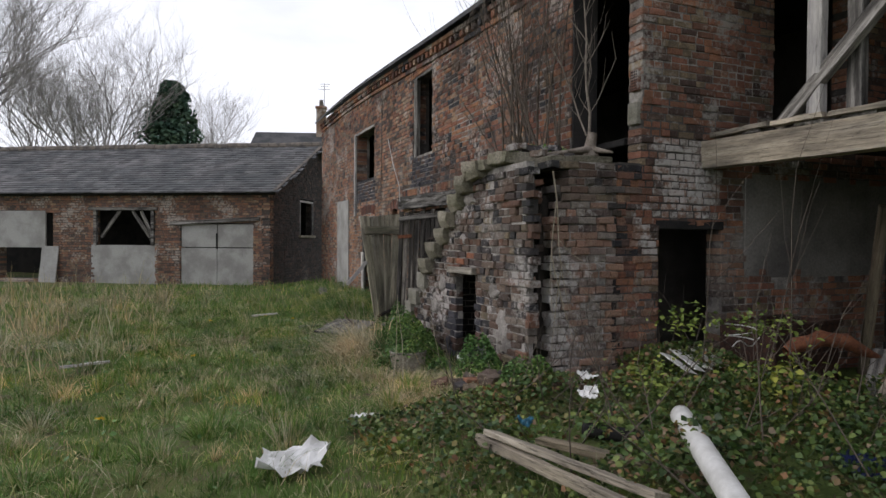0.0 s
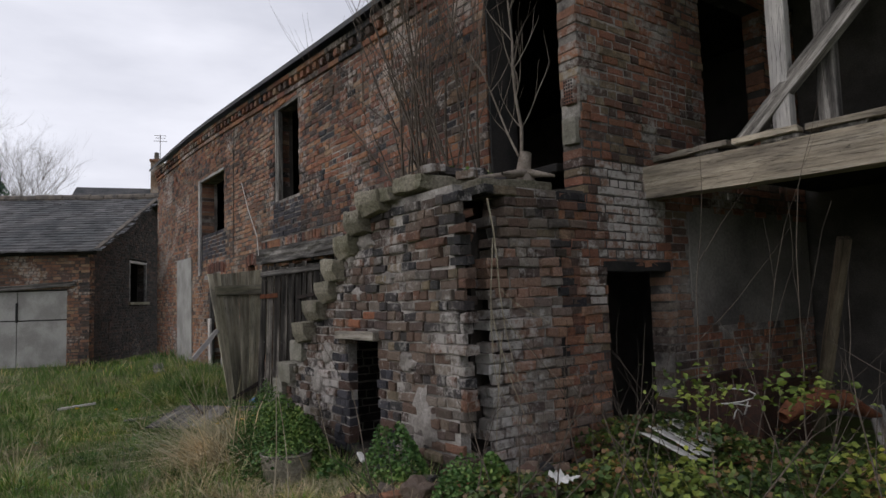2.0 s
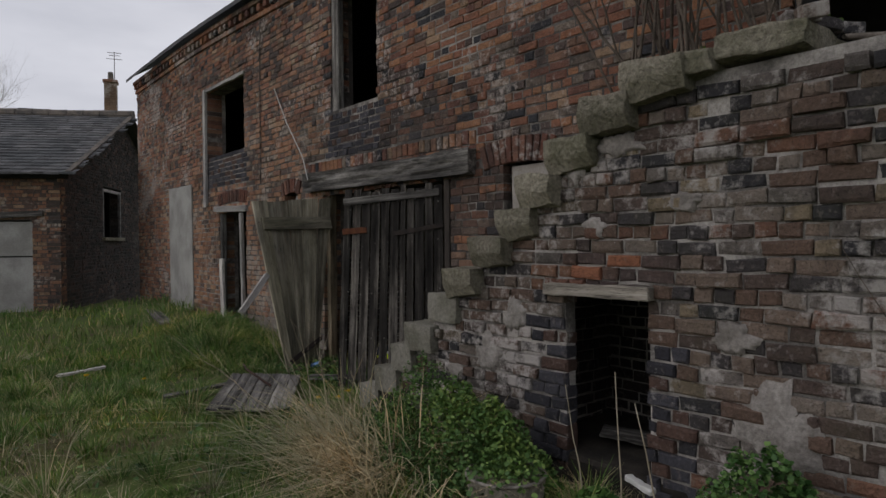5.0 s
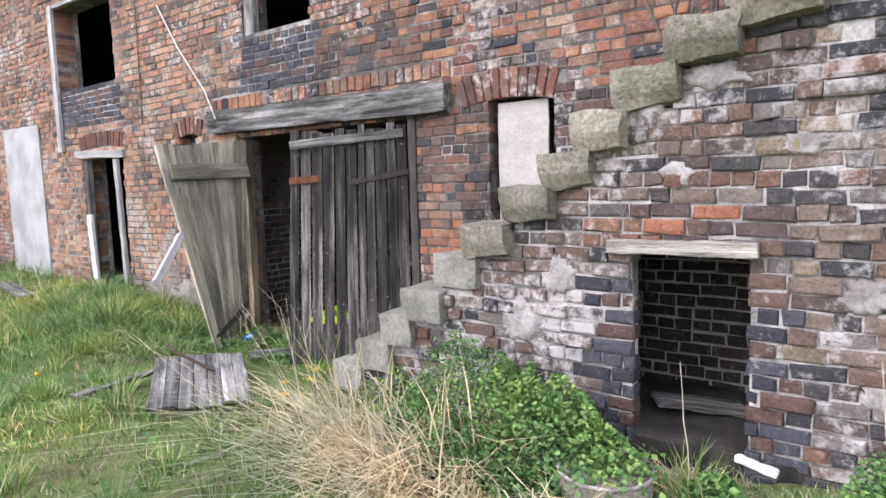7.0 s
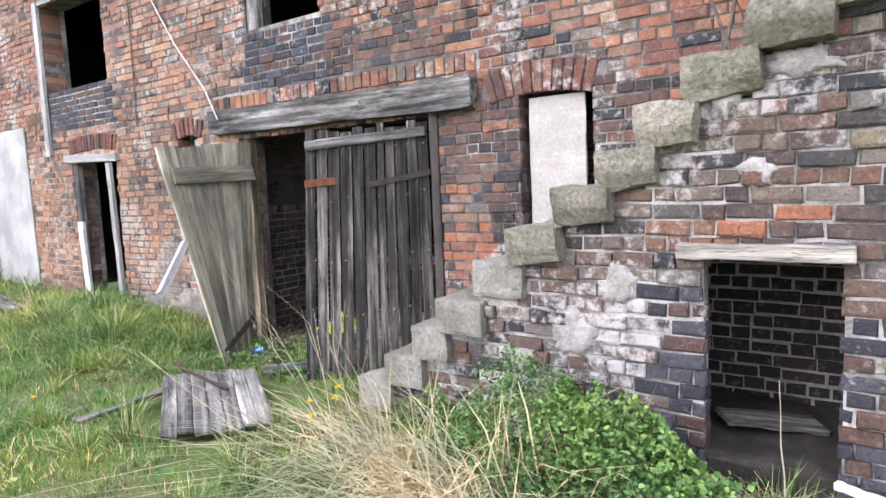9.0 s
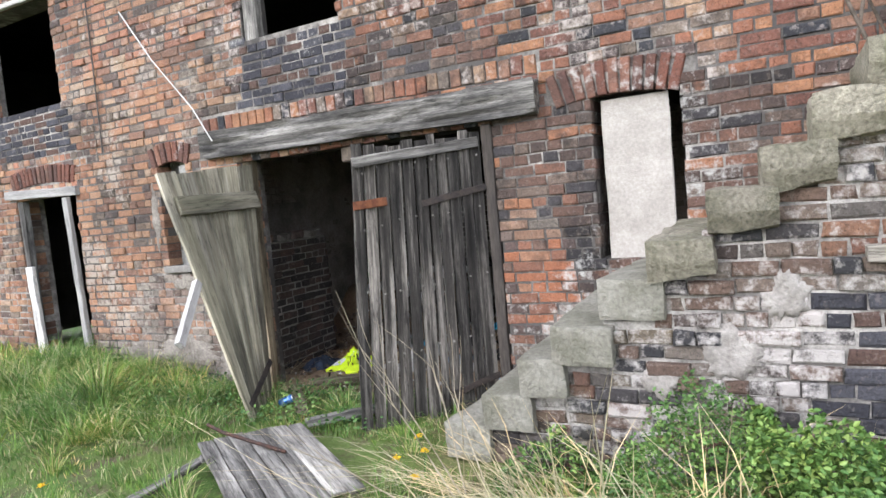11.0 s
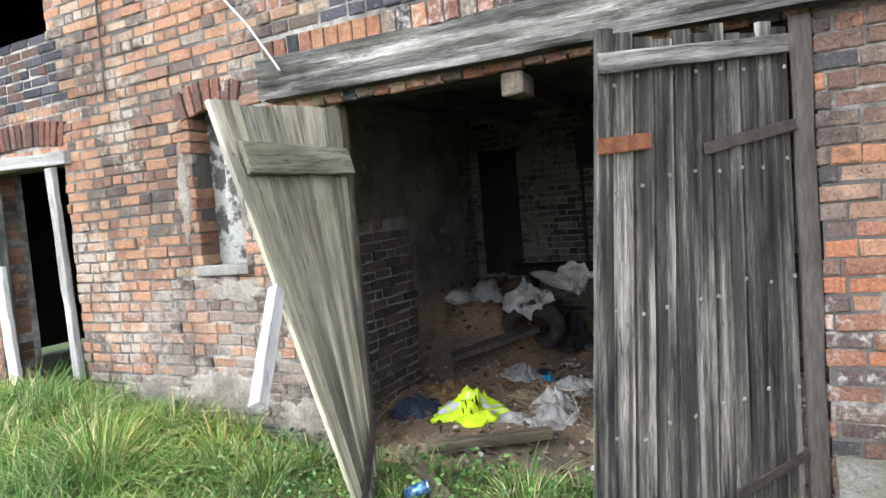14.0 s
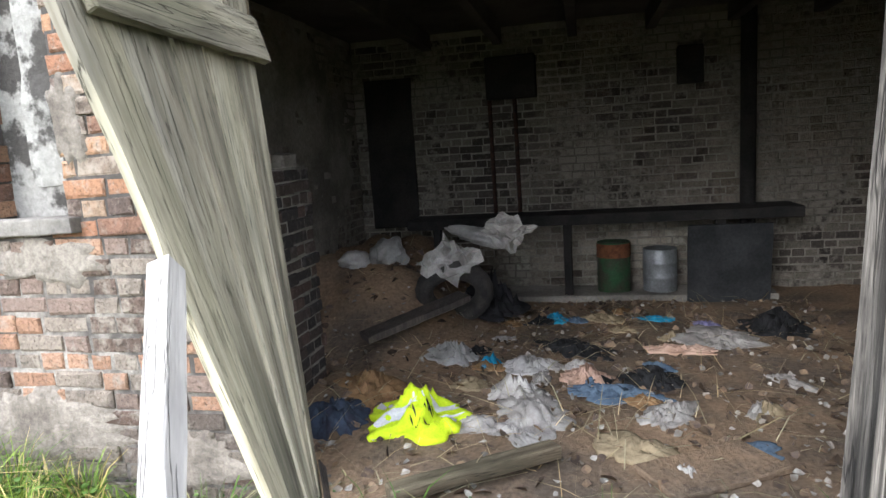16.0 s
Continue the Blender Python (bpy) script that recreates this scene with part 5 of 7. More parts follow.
def rooted(n, x0, x1, y0, y1, seed, keep=None):
    r = np.random.RandomState(seed)
    x, y = r.uniform(x0, x1, n), r.uniform(y0, y1, n)
    if keep is not None:
        m = np.array([keep(a, b, c) for a, b, c in zip(x, y, r.uniform(0, 1, n))])
        x, y = x[m], y[m]
    z = np.array([ground_z(a, b) for a, b in zip(x, y)])
    return np.stack([x, y, z - 0.01], 1)


def open_yard(x, y):
    if x > 4.9 or (x > 3.8 and y > 6.6 and y < 10.9):
        return False
    return not (2.8 < x < 4.0 and 11.1 < y < 12.6 and abs((y - 11.1) - (x - 2.8) * 1.1) < 0.9)


def patchy(x, y, c, lo=-0.25, hi=0.35):
    return open_yard(x, y) and c < smooth(lo, hi, noise.noise(Vector((x * 0.9, y * 0.9, 7)))) * 0.5 + 0.5


def clumped(x, y, c):
    return open_yard(x, y) and c < smooth(0.02, 0.3, noise.noise(Vector((x * 1.1, y * 1.1, 21))))


blades("short_grass", rooted(85000, -3.5, 4.9, 1.5, 8.2, 1, lambda x, y, c: patchy(x, y, c) and not (x > 3.0 and y < 6.6)), 0.07, 0.006, M_GRASS, "short green turf in the yard", "grass", 0.6, 0.3, 1)
blades("short_grass", rooted(85000, -1.5, 4.9, 8.0, 16.0, 2, patchy), 0.075, 0.007, M_GRASS, "bright green turf by the doors", "grass", 0.6, 0.3, 2)
blades("short_grass", rooted(26000, -12, 4.9, 14.0, 22.0, 3, patchy), 0.16, 0.014, M_GRASS, "rough green grass before the garage", "grass", 0.6, 0.3, 3)
blades("short_grass", rooted(16000, -12, -1.5, 4.0, 14.0, 4, patchy), 0.1, 0.011, M_GRASS, "rough green grass in the yard", "grass", 0.6, 0.3, 4)
blades("tall_grass", rooted(15000, 0.8, 4.9, 8.0, 17.0, 5, clumped), 0.22, 0.007, M_GRASS, "long tufted grass by the wall", "grass", 1.0, 0.75, 5)
blades("tall_grass", rooted(20000, -3.5, 3.4, 2.0, 8.5, 6, clumped), 0.18, 0.007, M_GRASS, "long tufted grass in the yard", "grass", 1.0, 0.75, 6)
blades("tall_grass", rooted(6000, 3.4, 4.9, 13.6, 18.5, 16, lambda x, y, c: open_yard(x, y) and c < 0.55 * smooth(3.2, 4.4, x)), 0.24, 0.007, M_GRASS, "long grass along the foot of the wall", "grass", 1.1, 0.8, 16)
blades("straw_grass", rooted(14000, -13, 0.5, 9.0, 21.0, 7, lambda x, y, c: clumped(x, y, c) or (x < -4 and c < 0.5)), 0.55, 0.012, M_STRAW, "pale dead grass standing before the garage", "grass", 0.5, 0.4, 7)
blades("straw_grass", rooted(8000, -3.0, 3.2, 1.8, 9.5, 8, lambda x, y, c: patchy(x, y, c) and c < 0.5), 0.2, 0.005, M_STRAW, "withered grass among the turf", "grass", 0.9, 0.5, 8)
blades("straw_grass", rooted(4500, 2.6, 3.95, 6.6, 8.6, 9, lambda x, y, c: c < 0.9), 0.13, 0.005, M_STRAW, "flattened dead grass before the low opening", "grass", 1.6, 0.5, 9)


def tuft(name, cx, cy, n, rx, ry, height, drift, label, seed, width=0.006):
    r = np.random.RandomState(seed)
    x, y = cx + r.normal(0, rx, n), cy + r.normal(0, ry, n)
    z = np.array([ground_z(a, b) for a, b in zip(x, y)])
    return blades(name, np.stack([x, y, z], 1), height, width, M_STRAW, label, "grass", 0.95, 0.6, seed, drift)


tuft("straw_tuft", 3.12, 9.5, 520, 0.2, 0.34, 0.55, (-0.55, 0.0), "heap of bleached straw-like grass by the stair", 31, 0.009)
tuft("straw_tuft", 3.1, 9.75, 330, 0.2, 0.3, 0.6, (-0.3, 0.4), "heap of bleached straw-like grass by the stair", 34, 0.008)
tuft("straw_tuft", 3.0, 9.3, 350, 0.2, 0.3, 0.4, (-0.4, -0.3), "heap of bleached straw-like grass by the stair", 35, 0.008)
tuft("straw_tuft", 3.35, 10.3, 160, 0.15, 0.25, 0.7, (-0.5, 0.5), "bleached straw-like grass at the stair foot", 32)
tuft("straw_tuft", 2.4, 8.3, 350, 0.25, 0.35, 0.4, (-0.3, -0.2), "bleached grass tuft in the yard", 33)


def tussocks(name, count, blades_each, box, height, mat, label, seed, keep=None, spread=0.07):
    """Tussocks of grass: blades that lean outwards from common roots."""
    rng, pts, dirs = random.Random(seed), [], []
    x0, x1, y0, y1 = box
    while count:
        x, y = rng.uniform(x0, x1), rng.uniform(y0, y1)
        if not open_yard(x, y) or (keep and not keep(x, y)):
            continue
        count -= 1
        size = rng.uniform(0.5, 1.5)
        for k in range(int(blades_each * size)):
            a, r = rng.uniform(0, 2 * math.pi), spread * size * rng.random() ** 0.5
            px, py = x + math.cos(a) * r, y + math.sin(a) * r
            pts.append((px, py, ground_z(px, py) - 0.01))
            dirs.append((math.cos(a) * r * 7, math.sin(a) * r * 7))
    d = np.array(dirs)
    return blades(name, np.array(pts), height, 0.006, mat, label, "grass", 0.35, 0.65, seed, (d[:, 0], d[:, 1]))


def lawn(x, y):
    return not (x > 2.6 and y < 6.8)


tussocks("grass_tussocks", 260, 70, (-3.0, 4.6, 2.0, 9.0), 0.19, M_GRASS, "coarse green grass tussocks in the yard", 101, lawn)
tussocks("grass_tussocks", 240, 80, (-0.5, 4.9, 9.0, 16.5), 0.2, M_GRASS, "coarse green grass tussocks by the doors", 102)
tussocks("dead_tussocks", 70, 50, (-3.0, 4.0, 2.2, 10.0), 0.2, M_STRAW, "pale dead grass tussocks in the turf", 103, lawn)
tussocks("grass_tussocks", 60, 120, (3.2, 4.7, 13.4, 16.5), 0.34, M_GRASS, "tall grass tussocks at the foot of the wall", 104, None, 0.1)
tussocks("dead_tussocks", 160, 60, (-11.0, 2.0, 10.0, 19.0), 0.34, M_STRAW, "pale dead grass tussocks before the garage", 105, None, 0.12)


def dome(n, cx, cy, rx, ry, h, seed, thick=0.35):
    r = np.random.RandomState(seed)
    a, k = r.uniform(0, 2 * np.pi, n), np.sqrt(r.uniform(0, 1, n))
    x, y = cx + np.cos(a) * k * rx, cy + np.sin(a) * k * ry
    lump = np.array([noise.noise(Vector((p * 3, s * 3, seed))) for p, s in zip(x, y)])
    fine = np.array([noise.noise(Vector((p * 8, s * 8, seed))) for p, s in zip(x, y)])
    top = h * np.maximum(0.0, 1 - k ** 2.6) * (0.8 + 0.55 * lump + 0.35 * fine)
    g = np.array([ground_z(p, s) for p, s in zip(x, y)])
    z = g + np.maximum(0.02, top - thick * h * r.uniform(0, 1, n) ** 1.5)
    return np.stack([x, y, z], 1)


leaves("nettle_bush", np.concatenate([dome(15000, 3.48, 9.12, 0.52, 0.9, 0.62, 41), dome(2600, 3.3, 8.65, 0.4, 0.4, 0.3, 42), dome(1200, 3.72, 10.1, 0.22, 0.35, 0.32, 43)]),
       0.033, M_NETTLE, "dense bright green nettles and ivy against the stair", "bush", 41, 1.15, slim=0.27)
leaves("ivy_bush", dome(2600, 3.66, 7.2, 0.26, 0.34, 0.4, 44), 0.03, M_NETTLE, "dark green weeds at the foot of the stair wall", "bush", 44, 0.8)
leaves("ivy_bush", dome(2000, 3.75, 6.35, 0.3, 0.3, 0.36, 45), 0.03, M_NETTLE, "dark green weeds at the corner of the stair", "bush", 45, 0.8)
leaves("yard_weeds", dome(500, 3.55, 7.98, 0.2, 0.16, 0.16, 46), 0.045, M_NETTLE, "low weeds beside the low opening", "weeds", 46, 0.8)
wp = rooted(6000, 4.0, 4.9, 11.5, 14.6, 47, lambda x, y, c: c < 0.4 + 0.5 * noise.noise(Vector((x * 2, y * 2, 3))))
wp[:, 2] += np.random.RandomState(5).uniform(0.02, 0.14, len(wp))
leaves("yard_weeds", wp, 0.03, M_NETTLE, "low green weeds along the door sill", "weeds", 47, 0.9, slim=0.3)
wp = rooted(3200, -2.5, 3.0, 2.0, 12.0, 48, lambda x, y, c: c < 0.25 + 0.7 * noise.noise(Vector((x * 1.3, y * 1.3, 13))))
wp[:, 2] += np.random.RandomState(6).uniform(0.02, 0.08, len(wp))
leaves("yard_weeds", wp, 0.05, M_NETTLE, "low broad-leaved weeds in the turf", "weeds", 48, 0.5)


def bramble_points(n, seed):
    r = np.random.RandomState(seed)
    out = []
    while len(out) < n:
        x, y = r.uniform(2.0, 6.4), r.uniform(2.4, 6.65)
        edge = smooth(2.0, 3.3, x + 0.5 * (y - 4.6)) * (1 - smooth(6.0, 6.5, y) * (x < 4.9))
        lump = 0.5 + 0.9 * noise.noise(Vector((x * 1.4, y * 1.4, 5)))
        if r.uniform() > edge * (0.15 + max(0.0, lump)):
            continue
        hgt = (0.06 + 0.3 * max(0.0, lump)) * edge
        out.append((x, y, ground_z(x, y) + hgt * (1 - 0.6 * r.uniform() ** 1.6) + 0.02))
    return np.array(out)


BR = bramble_points(21000, 51)
leaves("bramble_leaves", BR, 0.042, M_LEAF, "sprawling dark green and yellowing brambles", "brambles", 51, 0.8)
for k, (cx, cy, cz) in enumerate(((4.7, 5.35, 0.95), (4.1, 5.0, 0.62), (5.05, 4.9, 0.95), (4.55, 4.3, 0.75))):
    r = np.random.RandomState(60 + k)
    p = r.normal(size=(150, 3)) * (0.15, 0.15, 0.07) + (cx, cy, cz)
    leaves("bramble_spray", p, 0.046, leaf_material("young_bramble_leaves", [(0.0, (0.10, 0.15, 0.03)), (0.7, (0.21, 0.25, 0.05)), (1.0, (0.07, 0.11, 0.03))]) if k == 0 else bpy.data.materials["young_bramble_leaves"],
           "bright yellow-green young bramble spray", "brambles", 60 + k, 0.7, slim=0.32)


def stems(name, roots, mat, label, category, seed, depth=2, group=""):
    """One thing with a single mesh of thin stems that branch."""
    rng = random.Random(seed)
    vs, fs = [], []
    for p, d, l, r in roots:
        grow(vs, fs, rng, p, d, l, r, depth, 0.7, 0.1, 3, 4, 0.1, 0.5)
    return tagged(mesh_object(name, vs, fs, mat, None, None, True), label, category, group)


def gz(x, y):
    return ground_z(x, y) - 0.02


rng = random.Random(3)
arches = []
for i in range(60):
    x, y = rng.uniform(2.8, 6.2), rng.uniform(2.8, 6.4)
    arches.append(((x, y, gz(x, y)), (rng.uniform(-1, 1), rng.uniform(-1, 1), 1.0), rng.uniform(0.5, 1.1), 0.006))
stems("bramble_canes", arches, M_BARK, "tangled brown bramble canes", "brambles", 71, 1)["kind"] = "stuff"
for x, y, h in ((5.2, 5.7, 1.7), (5.75, 5.2, 2.0), (6.0, 5.75, 1.9)):
    stems("sapling", [((x, y, gz(x, y)), (rng.uniform(-0.15, 0.15), rng.uniform(-0.15, 0.15), 1), h, 0.007)], M_BARK, "thin bare sapling standing in the brambles", "sapling", int(x * 100), 1, "saplings in the brambles")
for x, y, d, h in ((3.2, 10.35, (-0.2, 0.3, 1), 0.95), (3.15, 10.3, (-0.05, 0.2, 1), 0.85), (3.22, 10.3, (-0.35, 0.45, 0.9), 0.9), (3.1, 10.2, (-0.7, 0.5, 0.5), 0.9), (3.25, 10.25, (0.1, 0.25, 0.9), 0.7)):
    stems("dead_stem", [((x, y, gz(x, y)), d, h, 0.005)], M_TWIG, "dry bleached weed stem with side twigs", "stem", int(h * 1000), 1, "dry stems by the stair")
for x, y, d, h in ((2.75, 7.3, (0.02, 0.05, 1), 1.0), (2.8, 7.15, (0.06, -0.02, 1), 0.9), (3.6, 8.1, (-0.1, 0.0, 1), 0.75)):
    stems("dead_stem", [((x, y, gz(x, y)), d, h, 0.005)], M_TWIG, "dry bleached weed stem standing in the yard", "stem", int(h * 900), 0, "dry stems in the yard")
shrub = []
for i in range(34):
    y = rng.uniform(7.3, 8.6)
    shrub.append(((rng.uniform(4.5, 4.85), y, 2.5 - max(0, y - 8.0) * 0.4), (rng.uniform(-0.35, 0.1), rng.uniform(-0.35, 0.5), 1.0), rng.uniform(1.2, 2.4), rng.uniform(0.008, 0.02)))
bush = tagged(empty("bare_shrub", pose(0, 0, 0)), "leafless many-stemmed shrub growing on the stair landing", "shrub")
srng = random.Random(81)
for p, d, l, r in shrub:
    vs, fs = [], []
    grow(vs, fs, srng, p, d, l, r * 0.8, 2, 0.7, 0.1, 3, 4, 0.1, 0.5)
    mesh_object("stem", vs, fs, M_BARK, bush, None, True)
vs, fs = [], []
tube(vs, fs, [Vector((4.78, 6.86, 2.5)), Vector((4.78, 6.87, 2.62)), Vector((4.8, 6.86, 2.75))], [0.085, 0.06, 0.05], 8)
for d in ((-1, 0.5), (0.2, -0.6), (-0.7, -0.3), (-0.2, 1)):
    tube(vs, fs, [Vector((4.78, 6.86, 2.58)), Vector((4.78 + d[0] * 0.2, 6.86 + d[1] * 0.2, 2.55)), Vector((4.78 + d[0] * 0.5, 6.86 + d[1] * 0.4, 2.52))], [0.045, 0.03, 0.012], 6)
trng = random.Random(12)
for base, top, r in (((4.77, 6.87, 2.7), (4.74, 6.98, 4.75), 0.017), ((4.76, 6.88, 2.72), (4.45, 7.5, 4.3), 0.011)):
    a, b = Vector(base), Vector(top)
    line = [a.lerp(b, k / 8) + Vector((trng.uniform(-0.02, 0.02), trng.uniform(-0.02, 0.02), 0)) for k in range(9)]
    tube(vs, fs, line, [r * (1 - 0.75 * k / 8) for k in range(9)], 6)
    for k in range(12):
        p = line[1 + k * 7 // 12]
        w = k * 2.4 + trng.uniform(-0.3, 0.3)
        grow(vs, fs, trng, p, (math.cos(w) * 0.8, math.sin(w) * 0.8, 0.9), trng.uniform(0.35, 0.75), r * 0.32, 1, 0.7, 0.5, 3, 4, 0.12, 0.5)
tagged(mesh_object("small_tree", vs, fs, mixed_material("young_bark", (0.24, 0.205, 0.17), (0.15, 0.125, 0.1), 10, 0.9, 60, 0.4), None, None, True), "small bare tree with a sawn stump rooted on the brickwork", "tree")
leaves("landing_moss", np.random.RandomState(9).uniform((4.2, 7.1, 2.56), (4.9, 7.9, 2.63), (900, 3)), 0.03, M_GRASS, "tufts of grass and moss on the landing", "moss", 91, 1.0)

roots = [((4.2, 6.66, 2.3), (0.1, -0.1, -1), 1.2, 0.008), ((4.24, 6.66, 2.0), (-0.1, -0.1, -1), 1.1, 0.006), ((4.18, 6.64, 1.5), (0.05, -0.1, -1), 0.9, 0.006), ((4.3, 6.66, 1.3), (-0.15, -0.1, -1), 0.8, 0.006)]
for k, root in enumerate(roots):
    stems("hanging_root", [root], M_TWIG, "dry root hanging down the crack in the brickwork", "root", 99 + k, 1, "roots in the crack")

# ---- distance ----
def bare_tree(x, y, h, seed, spread=0.55, kids=5):
    rng = random.Random(seed)
    thing = tagged(empty("bare_tree", pose(x, y, 0)), "tall leafless tree behind the garage", "tree", "bare trees")
    vs, fs = [], []
    pts = [Vector((0, 0, -0.2)), Vector((0.1, 0, h * 0.15)), Vector((0.0, 0.1, h * 0.32))]
    tube(vs, fs, pts, [h * 0.022, h * 0.016, h * 0.012], 8)
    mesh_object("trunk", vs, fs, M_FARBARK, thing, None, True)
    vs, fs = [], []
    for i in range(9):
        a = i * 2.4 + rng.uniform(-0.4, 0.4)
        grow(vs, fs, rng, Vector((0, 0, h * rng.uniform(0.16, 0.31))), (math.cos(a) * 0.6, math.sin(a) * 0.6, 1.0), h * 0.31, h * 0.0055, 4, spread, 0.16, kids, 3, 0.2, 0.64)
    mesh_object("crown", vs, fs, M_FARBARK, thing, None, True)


bare_tree(-4.4, 44, 17.0, 5, 0.9)
bare_tree(-10.5, 38, 19.5, 6, 0.9)
bare_tree(-7.4, 50, 17.0, 9, 0.9)
bare_tree(1.6, 56, 15.5, 7, 1.0)


def conifer(x, y, h, w):
    thing = tagged(empty("conifer", pose(x, y, 0)), "dark green broad conifer behind the garage", "tree")
    vs, fs = [], []
    tube(vs, fs, [Vector((0, 0, 0)), Vector((0, 0, h * 0.95))], [0.25, 0.03], 8)
    mesh_object("trunk", vs, fs, M_BARK, thing, None, True)
    r = np.random.RandomState(4)
    n = 9000
    t = r.uniform(0, 1, n) ** 0.8
    a = r.uniform(0, 2 * np.pi, n)
    lump = np.array([0.75 + 0.5 * noise.noise(Vector((math.cos(q) * 2, math.sin(q) * 2, s * 9))) for q, s in zip(a, t)])
    k = w * (0.12 + 1.0 * (1 - t) ** 0.6 * np.minimum(1, t * 6 + 0.3)) * lump * r.uniform(0.35, 1.12, n)
    leaves("crown", np.stack([np.cos(a) * k, np.sin(a) * k, t * h], 1), 0.34, M_CONIFER, "", "", 4, 1.0, thing, "", 0.25)


conifer(-0.15, 45.5, 11.6, 3.3)


def far_house():
    """A gabled house past the garage: walls, roof slope, chimney with pots and an aerial."""
    m = pose(6.4, 43.0, 0, 0, 0, -18)
    thing = tagged(empty("house", m), "dark tiled house roof with a brick chimney and aerial", "house")
    part("wall", box_bm(6.0, 6.0, 6.4, 0.02), M_GARAGE, thing, "", pose(0, 3.0, 3.2))
    rv = [(-2.6, -0.3, 6.3), (2.4, -0.3, 6.3), (2.2, 3.0, 9.0), (-2.3, 3.0, 9.0), (-2.6, 6.3, 6.3), (2.4, 6.3, 6.3)]
    mesh_object("roof", rv, [(0, 1, 2, 3), (3, 2, 5, 4), (0, 3, 4), (1, 5, 2)], M_SLATE, thing)
    ch = part("chimney", box_bm(0.62, 0.62, 2.6, 0.03), M_GARAGE, thing, "", pose(2.15, 2.9, 9.5))
    part("cap", box_bm(0.74, 0.74, 0.16, 0.02), M_GARAGE, ch, "", pose(0, 0, 1.2))
    bm = bmesh.new()
    bmesh.ops.create_cone(bm, cap_ends=True, segments=12, radius1=0.16, radius2=0.13, depth=0.5)
    part("chimney_pot", bm, M_RIDGE, ch, "", pose(0, 0, 1.5))
    vs, fs = [], []
    tube(vs, fs, [Vector((0.2, 0, 1.2)), Vector((0.2, 0, 2.9))], [0.02, 0.02], 5)
    for z, w in ((2.85, 0.35), (2.7, 0.28), (2.5, 0.4)):
        tube(vs, fs, [Vector((0.2 - w, 0, z)), Vector((0.2 + w, 0, z))], [0.015, 0.015], 4)
    mesh_object("aerial", vs, fs, M_RUST, ch)


far_house()

# ---- loose things in the yard ----
def crumple(name, cx, cy, z, sx, sy, h, mat, label, category, seed, turn=0.0, base=None, lumps=2.8, cells=24, group="", parts=()):
    """A crumpled sheet or garment lying on the ground: an uneven outline, folds, and edges that turn down to what it lies on.
    parts: (name, u0, u1, v0, v1, material, label) strips that follow the cloth."""
    rng = random.Random(seed)
    off = Vector((rng.uniform(0, 90), rng.uniform(0, 90), rng.uniform(0, 90)))
    def outline(a):
        return 1.0 + 0.45 * noise.noise(Vector((math.cos(a) * 1.6, math.sin(a) * 1.6, off.x))) + 0.3 * noise.noise(Vector((math.cos(a) * 4, math.sin(a) * 4, off.y)))
    def height(x, y, k):
        p = Vector((x / max(sx, sy) * 2 * lumps, y / max(sx, sy) * 2 * lumps, 0)) + off
        w = p + Vector((noise.noise(p * 0.9), noise.noise(p * 0.9 + off), 0)) * 0.8
        f = 0.14 + 0.3 * noise.noise(p * 0.8) + 0.42 * (1 - abs(noise.noise(w * 1.5)) * 3.2) + 0.3 * (0.4 - abs(noise.noise(w * 3.4 + off))) + 0.12 * noise.noise(p * 8)
        return h * max(0.06 + 0.05 * noise.noise(p * 5), f) * 0.8 * min(1.0, 1.5 * (1 - k) ** 1.15) + 0.006
    def place(u, v, lift=0.0):
        a = math.atan2(v, u)
        k = min(1.0, max(abs(u), abs(v)))
        s = k / (math.hypot(u, v) or 1.0) * outline(a)
        x, y = u * s * sx / 2, v * s * sy / 2
        return Vector((x, y, height(x, y, k) + lift))
    vs, fs = [], []
    n = cells
    for i in range(n + 1):
        for j in range(n + 1):
            vs.append(place(i / n * 2 - 1, j / n * 2 - 1))
    for i in range(n):
        for j in range(n):
            a = i * (n + 1) + j
            fs.append((a, a + n + 1, a + n + 2, a + 1))
    rim = [i * (n + 1) for i in range(n)] + [n * (n + 1) + j for j in range(n)] + [i * (n + 1) + n for i in range(n, 0, -1)] + [j for j in range(n, 0, -1)]
    b = len(vs)
    vs += [Vector((vs[i].x * 0.97, vs[i].y * 0.97, -0.02)) for i in rim]
    for k in range(len(rim)):
        q2 = (k + 1) % len(rim)
        fs.append((rim[k], b + k, b + q2, rim[q2]))
    ob = mesh_object(name, vs, fs, mat, None, pose(cx, cy, z, 0, 0, turn), True)
    for pn, u0, u1, v0, v1, pm, pl in parts:
        pv, pf = [], []
        m = 10
        for i in range(m + 1):
            for j in range(4):
                pv.append(place(u0 + (u1 - u0) * i / m, v0 + (v1 - v0) * j / 3, 0.005))
        for i in range(m):
            for j in range(3):
                a = i * 4 + j
                pf.append((a, a + 4, a + 5, a + 1))
        p = mesh_object(pn, pv, pf, pm, ob, None, True)
        if pl:
            p["label"] = pl
    return tagged(ob, label, category, group)


def yard(x, y):
    return ground_z(x, y)


